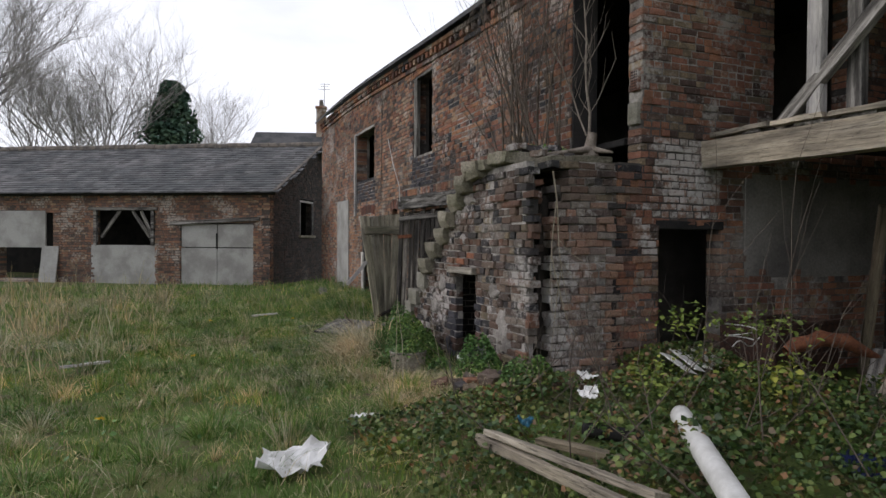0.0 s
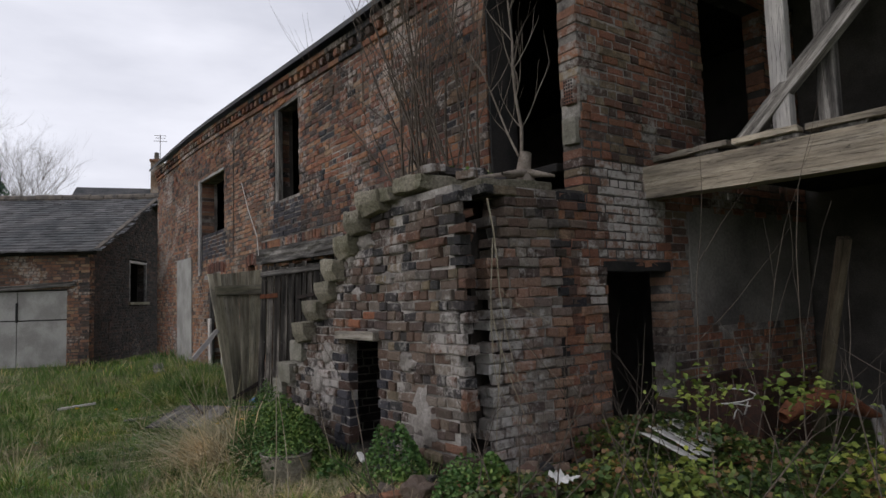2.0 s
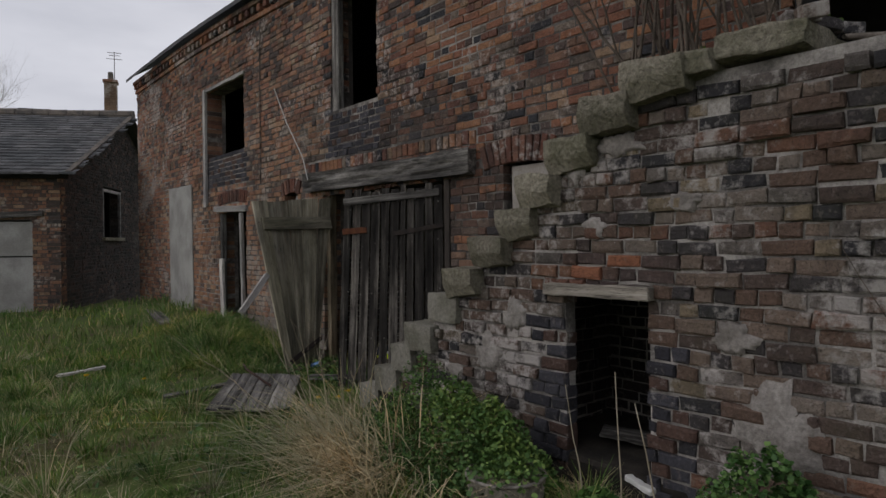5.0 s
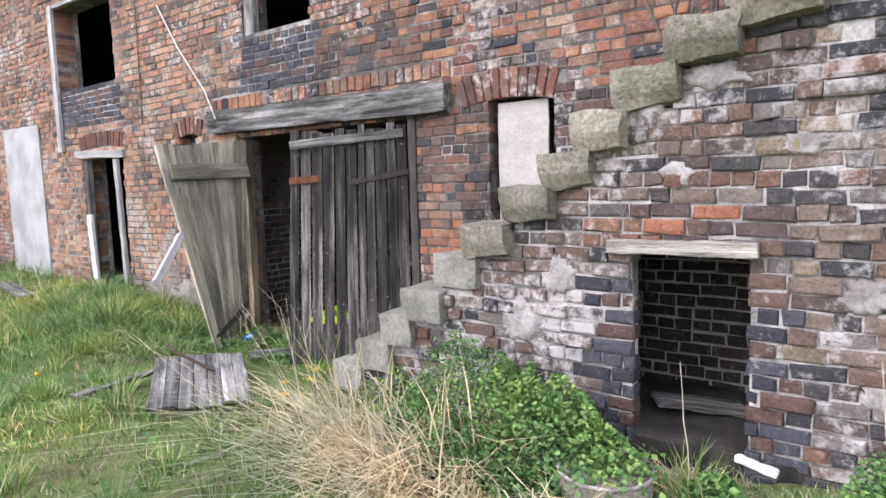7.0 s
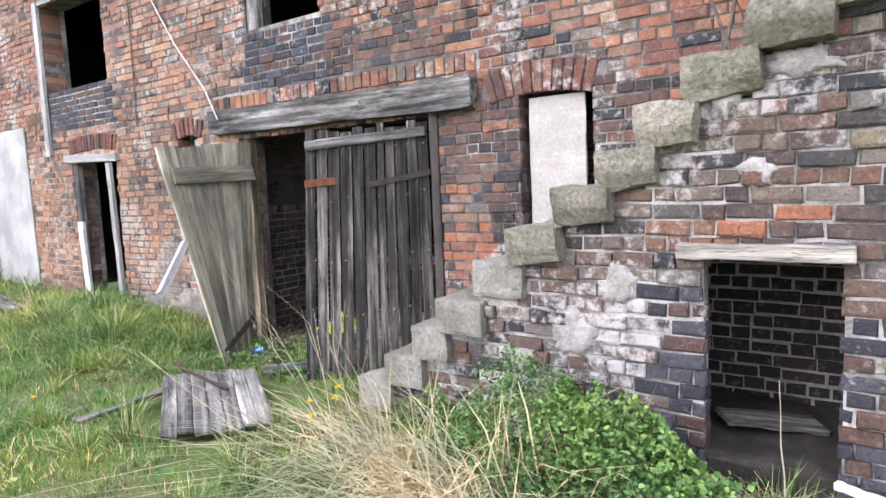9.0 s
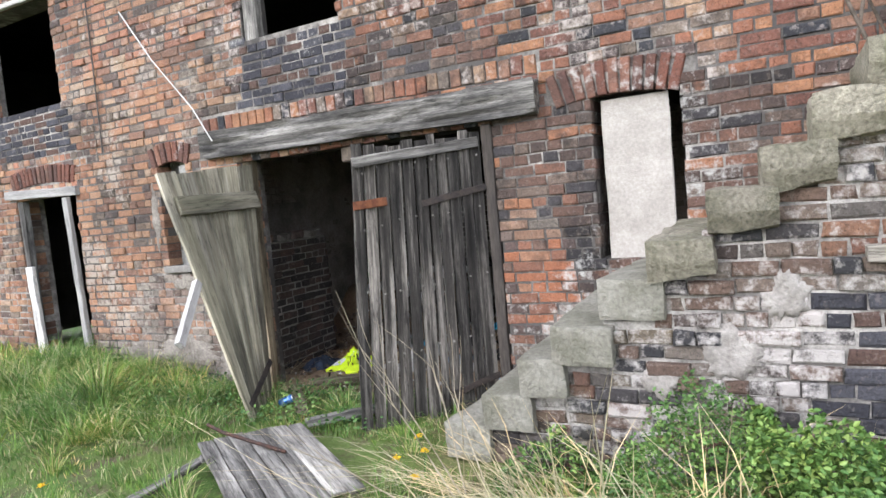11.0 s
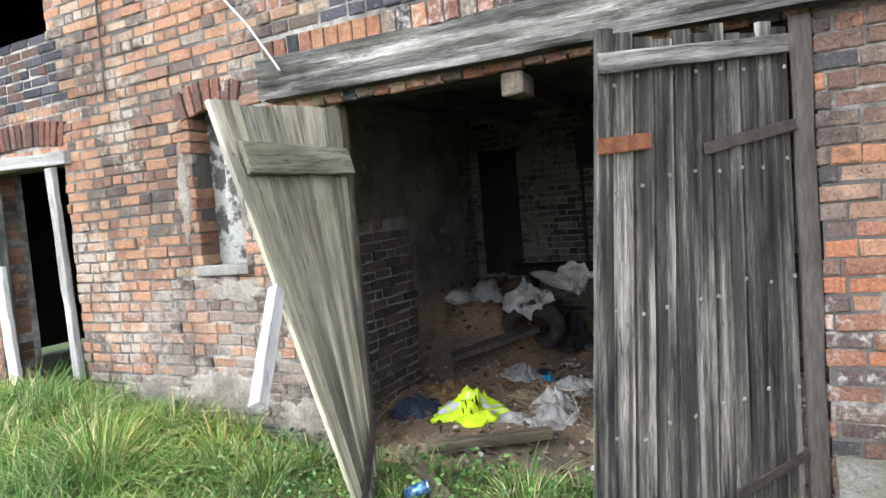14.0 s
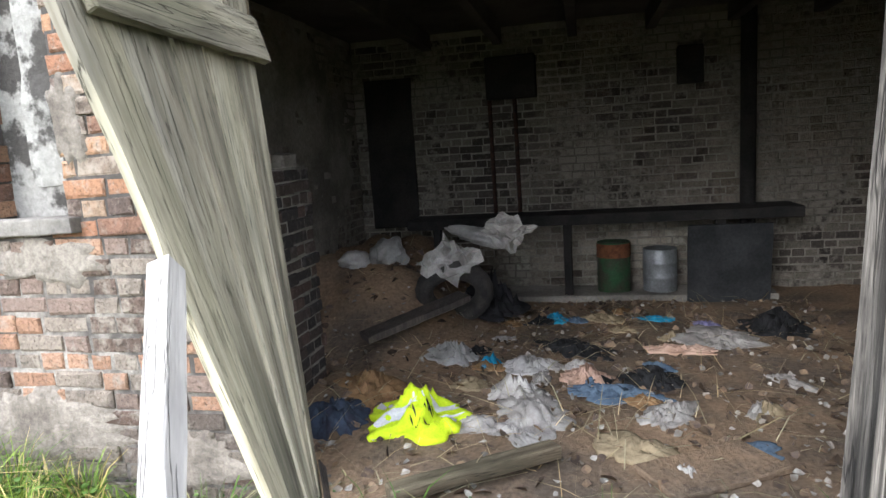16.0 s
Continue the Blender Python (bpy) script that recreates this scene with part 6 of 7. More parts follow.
def torn_sheet(name, x, y, z, sx, sy, bend, mat, label, category, seed, turn=0.0, group="", tilt=0.0):
    """A flat torn piece of paper or film, bent and creased, two skins with an edge between."""
    rng = random.Random(seed)
    off = Vector((seed * 1.3, seed * 2.7, seed * 0.6))
    n = 9
    vs, fs = [], []
    for lift in (0.0, -0.003):
        for i in range(n):
            for j in range(n):
                u, v = i / (n - 1) * 2 - 1, j / (n - 1) * 2 - 1
                k = 1 + (0.4 * noise.noise(Vector((u * 2, v * 2, 1)) + off) if max(abs(u), abs(v)) > 0.95 else 0.0)
                p = Vector((u * 1.6, v * 1.6, 0)) + off
                h = bend * (1.2 * abs(noise.noise(p)) + 0.5 * noise.noise(p * 2.5) + 0.35 * u * u)
                vs.append((u * k * sx / 2 + v * 0.12 * sx, v * k * sy / 2, h + lift))
    m = n * n
    for i in range(n - 1):
        for j in range(n - 1):
            a = i * n + j
            fs += [(a, a + n, a + n + 1, a + 1), (m + a, m + a + 1, m + a + n + 1, m + a + n)]
    rim = [i * n for i in range(n - 1)] + [(n - 1) * n + j for j in range(n - 1)] + [i * n + n - 1 for i in range(n - 1, 0, -1)] + list(range(n - 1, 0, -1))
    for a, b in zip(rim, rim[1:] + rim[:1]):
        fs.append((a, m + a, m + b, b))
    return tagged(mesh_object(name, vs, fs, mat, None, pose(x, y, z, tilt, tilt * 0.5, turn)), label, category, group)


torn_sheet("white_sheet", 1.5, 5.5, yard(1.5, 5.5) + 0.05, 0.46, 0.3, 0.13, M_PAPER, "crumpled white plastic sheet lying on the grass", "litter", 3, 10, "", 6)
for x, y, sx, sy, s in ((2.2, 6.35, 0.16, 0.1, 4), (2.75, 6.0, 0.1, 0.1, 5), (1.45, 4.6, 0.12, 0.07, 6)):
    torn_sheet("paper_scrap", x, y, yard(x, y) + 0.08, sx, sy, 0.05, M_PAPER, "torn white scrap of paper in the weeds", "litter", s, s * 40, "paper scraps", 8)
for x, y, z, sx, s in ((3.7, 5.25, 0.46, 0.18, 7), (3.55, 5.1, 0.48, 0.16, 8), (4.1, 5.9, 0.42, 0.14, 9)):
    torn_sheet("paper_scrap", x, y, z, sx, sx * 0.5, 0.05, M_PAPER, "torn white scrap caught in the brambles", "litter", s, s * 33, "paper scraps", 14)
for k in range(5):
    x = 4.85 + k * 0.14
    timber("plastic_cladding", (x, 5.45 + k * 0.05, 0.49), (x + 0.16, 5.98 + k * 0.03, 0.56 + 0.02 * (k % 2)), 0.1, 0.012, M_PLASTIC_W, label="broken white plastic cladding strip on the rubble", category="plastic strip", group="plastic strips", up=(0.2, -0.2, 1))


def pipe(name, p0, p1, radius, mat, label, category, wall=0.006, sides=20):
    a, b = Vector(p0), Vector(p1)
    n = (b - a).length
    vs, fs = [], []
    rows = ((radius, 0.0), (radius, n * 0.03), (radius * 1.0, n * 0.5), (radius, n), (radius - wall, n), (radius - wall, 0.0))
    for r, x in rows:
        for k in range(sides):
            w = 2 * math.pi * k / sides
            vs.append((x - n / 2, math.cos(w) * r, math.sin(w) * r))
    m = len(rows)
    for i in range(m):
        j = (i + 1) % m
        for k in range(sides):
            q2 = (k + 1) % sides
            fs.append((i * sides + k, i * sides + q2, j * sides + q2, j * sides + k))
    return tagged(mesh_object(name, vs, fs, mat, None, along(p0, p1), True), label, category)


pipe("drainpipe", (3.62, 4.24, 0.56), (2.95, 3.1, 0.46), 0.062, M_PLASTIC_W, "split white plastic drainpipe lying in the brambles", "pipe")
pipe("drainpipe", (3.45, 5.0, 0.28), (4.05, 4.2, 0.3), 0.05, M_DARK, "black plastic pipe half buried in brambles", "pipe")
timber("sawn_plank", (2.72, 5.0, 0.33), (3.02, 3.7, 0.35), 0.14, 0.04, M_WOOD_P, label="pale sawn plank lying at the edge of the brambles", category="plank", group="planks in the brambles", up=(0.3, 0, 1))
timber("sawn_plank", (2.66, 5.08, 0.28), (2.9, 3.7, 0.29), 0.05, 0.07, M_WOOD_P, label="pale sawn batten lying beside the plank", category="plank", group="planks in the brambles")
timber("sawn_plank", (3.0, 4.85, 0.3), (3.5, 3.7, 0.34), 0.1, 0.04, M_WOOD_B, label="damp brown plank among the brambles", category="plank", group="planks in the brambles")
timber("leaning_plank", (5.5, 4.3, 0.34), (6.7, 4.75, 0.82), 0.16, 0.04, M_WOOD_P, label="weathered pale plank leaning out of the rubble", category="plank", group="planks by the shed")
timber("leaning_plank", (6.2, 4.85, 0.3), (6.95, 5.25, 0.6), 0.12, 0.03, M_WOOD_G, label="grey plank leaning in the shed mouth", category="plank", group="planks by the shed")
timber("shed_prop", (8.2, 6.3, 0.0), (7.5, 5.6, 2.0), 0.1, 0.1, M_WOOD_B, label="brown post leaning inside the shed", category="post")
torn_sheet("blue_bag", 2.95, 4.95, 0.38, 0.13, 0.08, 0.06, mixed_material("blue_polythene", (0.05, 0.17, 0.24), (0.03, 0.1, 0.15), 9, 0.45, 60, 0.2, contrast=0.2), "torn blue polythene bag on the plank", "bag", 12, 20, "", 12)
crumple("blue_sheet", 4.6, 3.75, 0.3, 0.5, 0.35, 0.12, mixed_material("navy_polythene", (0.02, 0.03, 0.12), (0.015, 0.02, 0.06), 9, 0.4, 60, 0.2), "dark blue polythene sheet under the brambles", "sheet", 13, 50, cells=12)
timber("plastic_sheet", (4.05, 3.05, 0.4), (4.5, 3.1, 0.42), 0.25, 0.02, M_PLASTIC_W, label="flat white plastic panel in the brambles", category="panel")


def brick_rubble():
    rng = random.Random(17)
    for i in range(14):                                    # loose on the broken landing
        x, y = rng.uniform(3.98, 4.9), rng.uniform(6.72, 7.4)
        ob = part("loose_brick", stone_bm(0.2 * rng.uniform(0.5, 1.1), 0.1, 0.065, 0.01, 0.008), M_STAIR, None, "", pose(x, y, (2.45 if y < 7.08 else 2.57) + rng.uniform(0, 0.04), rng.uniform(-12, 12), rng.uniform(-12, 12), rng.uniform(0, 360)))
        tagged(ob, "loose mossy brick on the broken landing", "brick", "loose bricks on the landing")
    for i in range(52):
        x, y = rng.uniform(3.1, 4.7), rng.uniform(6.0, 6.55)
        if x < 3.8:
            y = rng.uniform(6.0, 7.1)
        if i > 40:
            x, y = rng.uniform(5.2, 6.6), rng.uniform(5.6, 6.5)
        ob = part("loose_brick", stone_bm(0.2 * rng.uniform(0.5, 1.1), 0.1, 0.065, 0.008, 0.008), (M_STAIR, M_PILLAR)[i % 2], None, "", pose(x, y, yard(x, y) + 0.05, rng.uniform(-25, 25), rng.uniform(-25, 25), rng.uniform(0, 360)))
        tagged(ob, "broken reddish brick lying in the rubble", "brick", "loose bricks at the stair corner")


brick_rubble()
part("stone_lump", stone_bm(0.3, 0.2, 0.14, 0.03, 0.03), M_STAIR, None, "", pose(3.6, 6.75, 0.26, 10, 5, 30))
tagged(bpy.data.objects["stone_lump"], "rough broken coping stone in the rubble", "stone")


def trough():
    """A rusty brown tank beside the shed doorway."""
    thing = tagged(empty("rusty_tank", pose(6.55, 6.1, 0.0, 0, 0, 8)), "rusty brown metal tank standing by the doorway", "tank")
    for dy in (-0.3, 0.3):
        part("side", box_bm(1.1, 0.02, 0.75, 0.004, 0.004, 4), M_RUST, thing, "", pose(0.1, dy, 0.42))
    for dx in (-0.45, 0.65):
        part("end", box_bm(0.02, 0.6, 0.75, 0.004, 0.004, 4), M_RUST, thing, "", pose(dx, 0, 0.42))
    part("rim", box_bm(1.16, 0.05, 0.04, 0.006, 0.003, 4), M_RUST, thing, "", pose(0.1, -0.31, 0.79))


trough()
vs, fs = [], []
tube(vs, fs, [Vector((6.0 + 0.1 * i, 5.5 - 0.04 * i + 0.02 * math.sin(i * 2.1), 0.6 + 0.12 * math.sin(i * 0.45) + 0.01 * math.sin(i * 2.7))) for i in range(9)], [0.05, 0.075, 0.07, 0.08, 0.068, 0.075, 0.06, 0.05, 0.02], 9)
tagged(mesh_object("rotten_log", vs, fs, M_RUST_O, None, None, True), "orange-brown rotten log lying on the shed rubble", "log")
vs, fs = [], []
tube(vs, fs, [Vector((5.5 + 0.16 * math.cos(i * 0.7), 5.55 + 0.1 * math.sin(i * 0.7), 0.72 + 0.012 * i)) for i in range(14)], [0.006] * 14, 5)
tube(vs, fs, [Vector((5.35 + 0.08 * i, 5.5 + 0.03 * i, 0.68 + 0.04 * math.sin(i))) for i in range(8)], [0.006] * 8, 5)
tagged(mesh_object("white_cable", vs, fs, M_PLASTIC_W, None, None, True), "tangled white electric cable on the rubble", "cable")
bm = bmesh.new()
bmesh.ops.create_cone(bm, cap_ends=True, segments=24, radius1=0.17, radius2=0.22, depth=0.36)
pot = tagged(part("flower_tub", bm, M_STONE, None, "", pose(3.29, 8.39, 0.1), True), "old round tub full of moss, with a white rim", "tub")
vs, fs = [], []
tube(vs, fs, [Vector((math.cos(i * math.pi / 12) * 0.215, math.sin(i * math.pi / 12) * 0.215, 0.185)) for i in range(25)], [0.01] * 25, 6)
mesh_object("rim", vs, fs, M_WOOD_A, pot, None, True)["label"] = "chipped white rim"
leaves("moss", np.random.RandomState(3).normal(size=(900, 3)) * (0.1, 0.1, 0.03) + (0, 0, 0.2), 0.03, M_NETTLE, "", "", 3, 1.0, pot, "stuff")
timber("white_shard", (3.7, 7.74, 0.26), (3.75, 7.93, 0.28), 0.05, 0.03, M_PLASTIC_W, label="broken white plastic trim before the low opening", category="plastic strip")
timber("store_board", (4.3, 8.5, 0.3), (4.55, 8.05, 0.24), 0.22, 0.03, M_WOOD_G, label="grey board lying in the low store", category="board")
timber("store_board", (4.25, 7.75, 0.2), (4.5, 7.7, 0.6), 0.3, 0.03, M_PLASTER, label="grey slab leaning in the low store", category="slab", up=(-1, 0, 0))


def hatch():
    """A boarded hatch lying in the grass: seven boards on two battens."""
    m = Matrix.Translation((3.33, 11.74, 0.13)) @ pose(0, 0, 0, 3, -3, 58)
    thing = tagged(empty("fallen_hatch", m), "fallen hatch of grey weathered boards lying on the grass", "hatch")
    for i in range(7):
        part("board", box_bm(1.2 + RNG.uniform(-0.05, 0.05), 0.095, 0.022, 0.004, 0.003, 6), M_WOOD_G, thing, "", pose(RNG.uniform(-0.02, 0.02), -0.3 + i * 0.1, 0.02 + RNG.uniform(0, 0.006)) @ pose(0, 0, 0, RNG.uniform(-2, 2)))
    for x in (-0.4, 0.4):
        part("batten", box_bm(0.09, 0.72, 0.025, 0.004, 0.003, 4), M_WOOD_G, thing, "", pose(x, 0, -0.008))
    vs, fs = [], []
    tube(vs, fs, [Vector((0.1, -0.1, 0.04)), Vector((0.5, 0.2, 0.1)), Vector((0.7, 0.26, 0.1))], [0.012, 0.012, 0.012], 6)
    mesh_object("iron_bar", vs, fs, M_RUST, thing, None, True)["label"] = "rusty iron bar"


hatch()
timber("fallen_batten", (2.62, 12.3, 0.1), (3.35, 12.3, 0.14), 0.08, 0.03, M_WOOD_G, label="grey batten lying on the grass", category="timber")
timber("fallen_batten", (4.05, 12.1, 0.12), (4.45, 11.75, 0.12), 0.09, 0.05, M_WOOD_G, label="short grey block of timber on the grass", category="timber")
timber("sill_plank", (4.95, 13.0, 0.06), (4.25, 12.3, 0.08), 0.1, 0.06, M_WOOD_B, label="dark brown plank lying across the sill", category="plank")
timber("sill_plank", (5.1, 12.95, 0.05), (5.55, 12.3, 0.05), 0.09, 0.06, M_WOOD_B, label="worn brown threshold plank inside the doors", category="plank")
timber("path_plank", (3.9, 16.6, 0.3), (4.4, 19.4, 0.3), 0.2, 0.04, M_WOOD_G, label="long grey plank lying in the grass by the wall", category="plank")
for x, y in ((2.0, 14.0), (-0.5, 9.5)):
    timber("white_stick", (x, y, yard(x, y) + 0.08), (x + 0.5, y + 0.1, yard(x, y) + 0.1), 0.05, 0.03, M_WOOD_W, label="white painted stick lying in the grass", category="timber")


def drinks_can():
    thing = tagged(empty("drinks_can", pose(4.42, 12.62, 0.13, 70, 10, 20)), "crushed blue drinks can in the grass", "can")
    bm = bmesh.new()
    bmesh.ops.create_cone(bm, cap_ends=True, segments=16, radius1=0.033, radius2=0.033, depth=0.115)
    part("can_body", bm, mixed_material("blue_can_paint", (0.03, 0.16, 0.5), (0.25, 0.35, 0.5), 30, 0.35, 60, 0.1, metal=0.6), thing, "", pose(0, 0, 0), True)
    bm = bmesh.new()
    bmesh.ops.create_cone(bm, cap_ends=True, segments=16, radius1=0.028, radius2=0.026, depth=0.012)
    part("lid", bm, mixed_material("bare_tin", (0.5, 0.5, 0.5), (0.4, 0.4, 0.4), 30, 0.4, 60, 0.1, metal=0.9), thing, "bare metal lid", pose(0, 0, 0.06))


drinks_can()
M_YELLOW = mixed_material("dandelion_yellow", (0.75, 0.5, 0.02), (0.6, 0.36, 0.01), 30, 0.7, 80, 0.3)
for x, y in ((3.55, 11.0), (3.35, 10.75), (3.7, 10.9), (3.9, 11.05), (2.2, 13.6), (1.2, 13.0), (-0.6, 6.4), (-1.2, 7.6), (0.2, 6.9), (2.6, 12.9), (0.9, 9.5), (-1.8, 5.6)):
    thing = tagged(empty("dandelion", pose(x, y, yard(x, y))), "yellow dandelion flower in the grass", "flower", "dandelions")
    vs, fs = [], []
    tube(vs, fs, [Vector((0, 0, 0)), Vector((0.01, 0, 0.13))], [0.003, 0.003], 5)
    mesh_object("stalk", vs, fs, M_NETTLE, thing)
    r = np.random.RandomState(int(abs(x * 100)))
    leaves("flower_head", r.normal(size=(40, 3)) * (0.012, 0.012, 0.004) + (0.01, 0, 0.135), 0.022, M_YELLOW, "", "", 2, 0.6, thing, "", 0.25)
# hanging wires on the facade
vs, fs = [], []
tube(vs, fs, [Vector((FX - 0.03, 14.83, 3.87)), Vector((FX - 0.05, 14.4, 3.3)), Vector((FX - 0.06, 13.9, 2.75)), Vector((FX - 0.14, 13.6, 2.4))], [0.007] * 4, 5)
tagged(mesh_object("hanging_cable", vs, fs, M_PLASTIC_W, None, None, True), "white cable hanging down the brick wall", "cable")
vs, fs = [], []
tube(vs, fs, [Vector((FX - 0.015, 15.35, 5.0)), Vector((FX - 0.02, 15.36, 3.6)), Vector((FX - 0.015, 15.4, 2.5))], [0.008] * 3, 5)
tagged(mesh_object("hanging_cable", vs, fs, M_MORTAR, None, None, True), "thin grey conduit running down the wall", "cable")
part("joist_end", box_bm(0.2, 0.12, 0.12, 0.01, 0.004, 3), M_BARK, None, "", pose(5.12, 12.2, 2.12))
tagged(bpy.data.objects["joist_end"], "sawn brown joist end under the beam", "joist")

# ---- things in the store room ----
def fz(x, y):
    return room_floor_z(x, y)


def cloth_colour(name, a, c, scale=9.0):
    return mixed_material(name, a, c, scale, 0.9, 70, 0.4, contrast=0.2)


C_GREY = cloth_colour("dirty_grey_cloth", (0.4, 0.38, 0.36), (0.27, 0.25, 0.235))
C_WHITE = cloth_colour("soiled_white_cloth", (0.5, 0.48, 0.46), (0.34, 0.32, 0.3))
C_DENIM = cloth_colour("dark_denim", (0.06, 0.08, 0.12), (0.035, 0.04, 0.06))
C_BLUE = cloth_colour("faded_blue_cloth", (0.14, 0.2, 0.28), (0.08, 0.12, 0.18))
C_BROWN = cloth_colour("tan_cloth", (0.33, 0.2, 0.1), (0.2, 0.12, 0.06))
C_KHAKI = cloth_colour("khaki_cloth", (0.35, 0.28, 0.18), (0.24, 0.19, 0.12))
C_PINK = cloth_colour("peach_cloth", (0.55, 0.38, 0.3), (0.42, 0.27, 0.2))
C_BLACK = cloth_colour("black_cloth", (0.03, 0.03, 0.033), (0.015, 0.015, 0.016))
C_HIVIS = cloth_colour("hi_vis_yellow", (0.66, 0.85, 0.02), (0.55, 0.72, 0.02))
C_BAND = cloth_colour("silver_band", (0.74, 0.75, 0.76), (0.6, 0.61, 0.62))
C_TURQ = mixed_material("turquoise_polythene", (0.03, 0.3, 0.5), (0.02, 0.2, 0.36), 9, 0.4, 60, 0.2, contrast=0.2)
C_LILAC = cloth_colour("lilac_cloth", (0.3, 0.29, 0.5), (0.2, 0.19, 0.36))
C_CLEAR = mixed_material("milky_polythene", (0.42, 0.41, 0.4), (0.28, 0.27, 0.26), 6, 0.35, 60, 0.15, contrast=0.15, spec=0.5)
vest_parts = [("reflective_band", -0.9, 0.9, -0.12, 0.12, C_BAND, "silver reflective band"), ("reflective_band", -0.62, -0.38, 0.15, 0.92, C_BAND, "silver reflective band"),
              ("reflective_band", 0.55, 0.9, -0.9, -0.45, C_BAND, "silver reflective band")]
for k in range(5):
    vest_parts.append(("print_bar", -0.42 + k * 0.17, -0.31 + k * 0.17, -0.41, -0.34, C_BLACK, "dark printed mark"))
    vest_parts.append(("print_bar", -0.42 + k * 0.17, -0.31 + k * 0.17, -0.62, -0.55, C_BLACK, "dark printed mark"))
crumple("hi_vis_vest", 5.95, 13.05, fz(5.95, 13.05) + 0.03, 0.5, 0.46, 0.32, C_HIVIS, "crumpled yellow hi-vis vest with silver bands on the floor", "vest", 21, -55, lumps=0.85, cells=26, parts=vest_parts)
GARMENTS = [
    ("discarded_trousers", 6.0, 13.55, 0.62, 0.4, 0.22, C_DENIM, "dark blue denim trousers heaped by the pier", 31, 20),
    ("discarded_jacket", 6.5, 13.5, 0.6, 0.42, 0.2, C_BROWN, "tan brown jacket thrown on the dirt", 32, 40),
    ("discarded_shirt", 6.1, 12.45, 0.62, 0.42, 0.16, C_GREY, "dirty grey shirt heaped on the floor", 33, 10),
    ("discarded_sheet", 6.45, 12.55, 0.48, 0.34, 0.24, C_WHITE, "soiled white cloth peaked in a heap", 34, 60),
    ("discarded_towel", 5.95, 12.7, 0.4, 0.28, 0.1, C_GREY, "grey towel lying on the floor", 35, 80),
    ("discarded_towel", 5.85, 12.5, 0.34, 0.2, 0.08, C_WHITE, "soiled white towel lying on the floor", 36, 30),
    ("discarded_jumper", 6.75, 12.15, 0.4, 0.28, 0.13, C_PINK, "peach coloured jumper crumpled on the floor", 37, 15),
    ("discarded_jeans", 6.5, 12.0, 0.6, 0.3, 0.12, C_BLUE, "faded blue jeans lying on the floor", 38, 75),
    ("discarded_coat", 6.75, 11.75, 0.46, 0.3, 0.15, C_BLACK, "black coat crumpled on the floor", 39, 20),
    ("discarded_coat", 7.4, 12.25, 0.6, 0.4, 0.12, C_BLACK, "black sodden cloth on the floor", 40, 50),
    ("discarded_sack", 5.72, 11.95, 0.42, 0.26, 0.08, C_KHAKI, "khaki sacking flattened on the floor", 41, 60),
    ("discarded_sack", 6.15, 11.75, 0.4, 0.24, 0.1, C_GREY, "grey sacking in the rubbish", 42, 140),
    ("discarded_sheet", 7.35, 11.5, 0.5, 0.2, 0.1, C_PINK, "striped pinkish cloth on the floor", 43, 80),
    ("discarded_bag", 7.0, 12.8, 0.2, 0.16, 0.15, C_TURQ, "crumpled turquoise plastic bag", 44, 0),
    ("discarded_bag", 8.28, 12.4, 0.24, 0.16, 0.12, C_TURQ, "crumpled turquoise plastic bag", 45, 30),
    ("discarded_bag", 8.3, 11.6, 0.28, 0.12, 0.06, C_TURQ, "flat turquoise plastic bag", 46, 85),
    ("discarded_cloth", 8.1, 11.2, 0.3, 0.2, 0.1, C_LILAC, "lilac cloth on the floor", 47, 10),
    ("discarded_sheet", 7.2, 13.1, 0.5, 0.36, 0.22, C_CLEAR, "milky polythene sheeting screwed up on the heap", 48, 40),
    ("discarded_sheet", 6.95, 12.55, 0.4, 0.26, 0.16, C_CLEAR, "milky polythene sheeting on the floor", 49, 100),
    ("discarded_cloth", 5.5, 11.75, 0.26, 0.14, 0.1, C_WHITE, "dirty white rag by the door", 50, 15),
    ("discarded_rug", 7.6, 11.2, 0.7, 0.5, 0.12, C_GREY, "muddy grey rug in the rubbish", 51, 20),
    ("discarded_coat", 8.0, 10.7, 0.8, 0.5, 0.3, C_BLACK, "heap of dark clothes by the wall", 52, 0),
    ("discarded_cloth", 8.3, 12.0, 0.4, 0.25, 0.1, C_KHAKI, "dull brown cloth by the wall", 53, 60),
    ("discarded_cloth", 5.75, 11.45, 0.35, 0.2, 0.07, C_BLUE, "faded blue rag on the floor", 54, 120),
]
for nm, x, y, sx, sy, h, mt, lb, sd, tn in GARMENTS:
    crumple(nm, x, y, fz(x, y) + 0.005, sx, sy, h, mt, lb, "rubbish" if "bag" in nm or "sheet" in nm else "clothing", sd, tn, cells=24)

rrng = random.Random(91)
RAGS = ((C_GREY, "crumpled grey rag trodden into the dirt"), (C_KHAKI, "dull khaki rag trodden into the dirt"), (C_BLACK, "black sodden rag on the floor"), (C_BROWN, "tan brown rag on the floor"), (C_WHITE, "soiled white rag on the floor"), (C_BLUE, "faded blue rag on the floor"))
for k in range(22):
    x, y = rrng.uniform(6.1, 8.6), rrng.uniform(10.9, 13.0)
    rm, rl2 = RAGS[k % len(RAGS)]
    crumple("discarded_rag", x, y, fz(x, y) + 0.004, rrng.uniform(0.14, 0.32), rrng.uniform(0.1, 0.2), rrng.uniform(0.05, 0.11), rm, rl2, "rag", 200 + k, rrng.uniform(0, 180), cells=14, group="rags on the store floor")


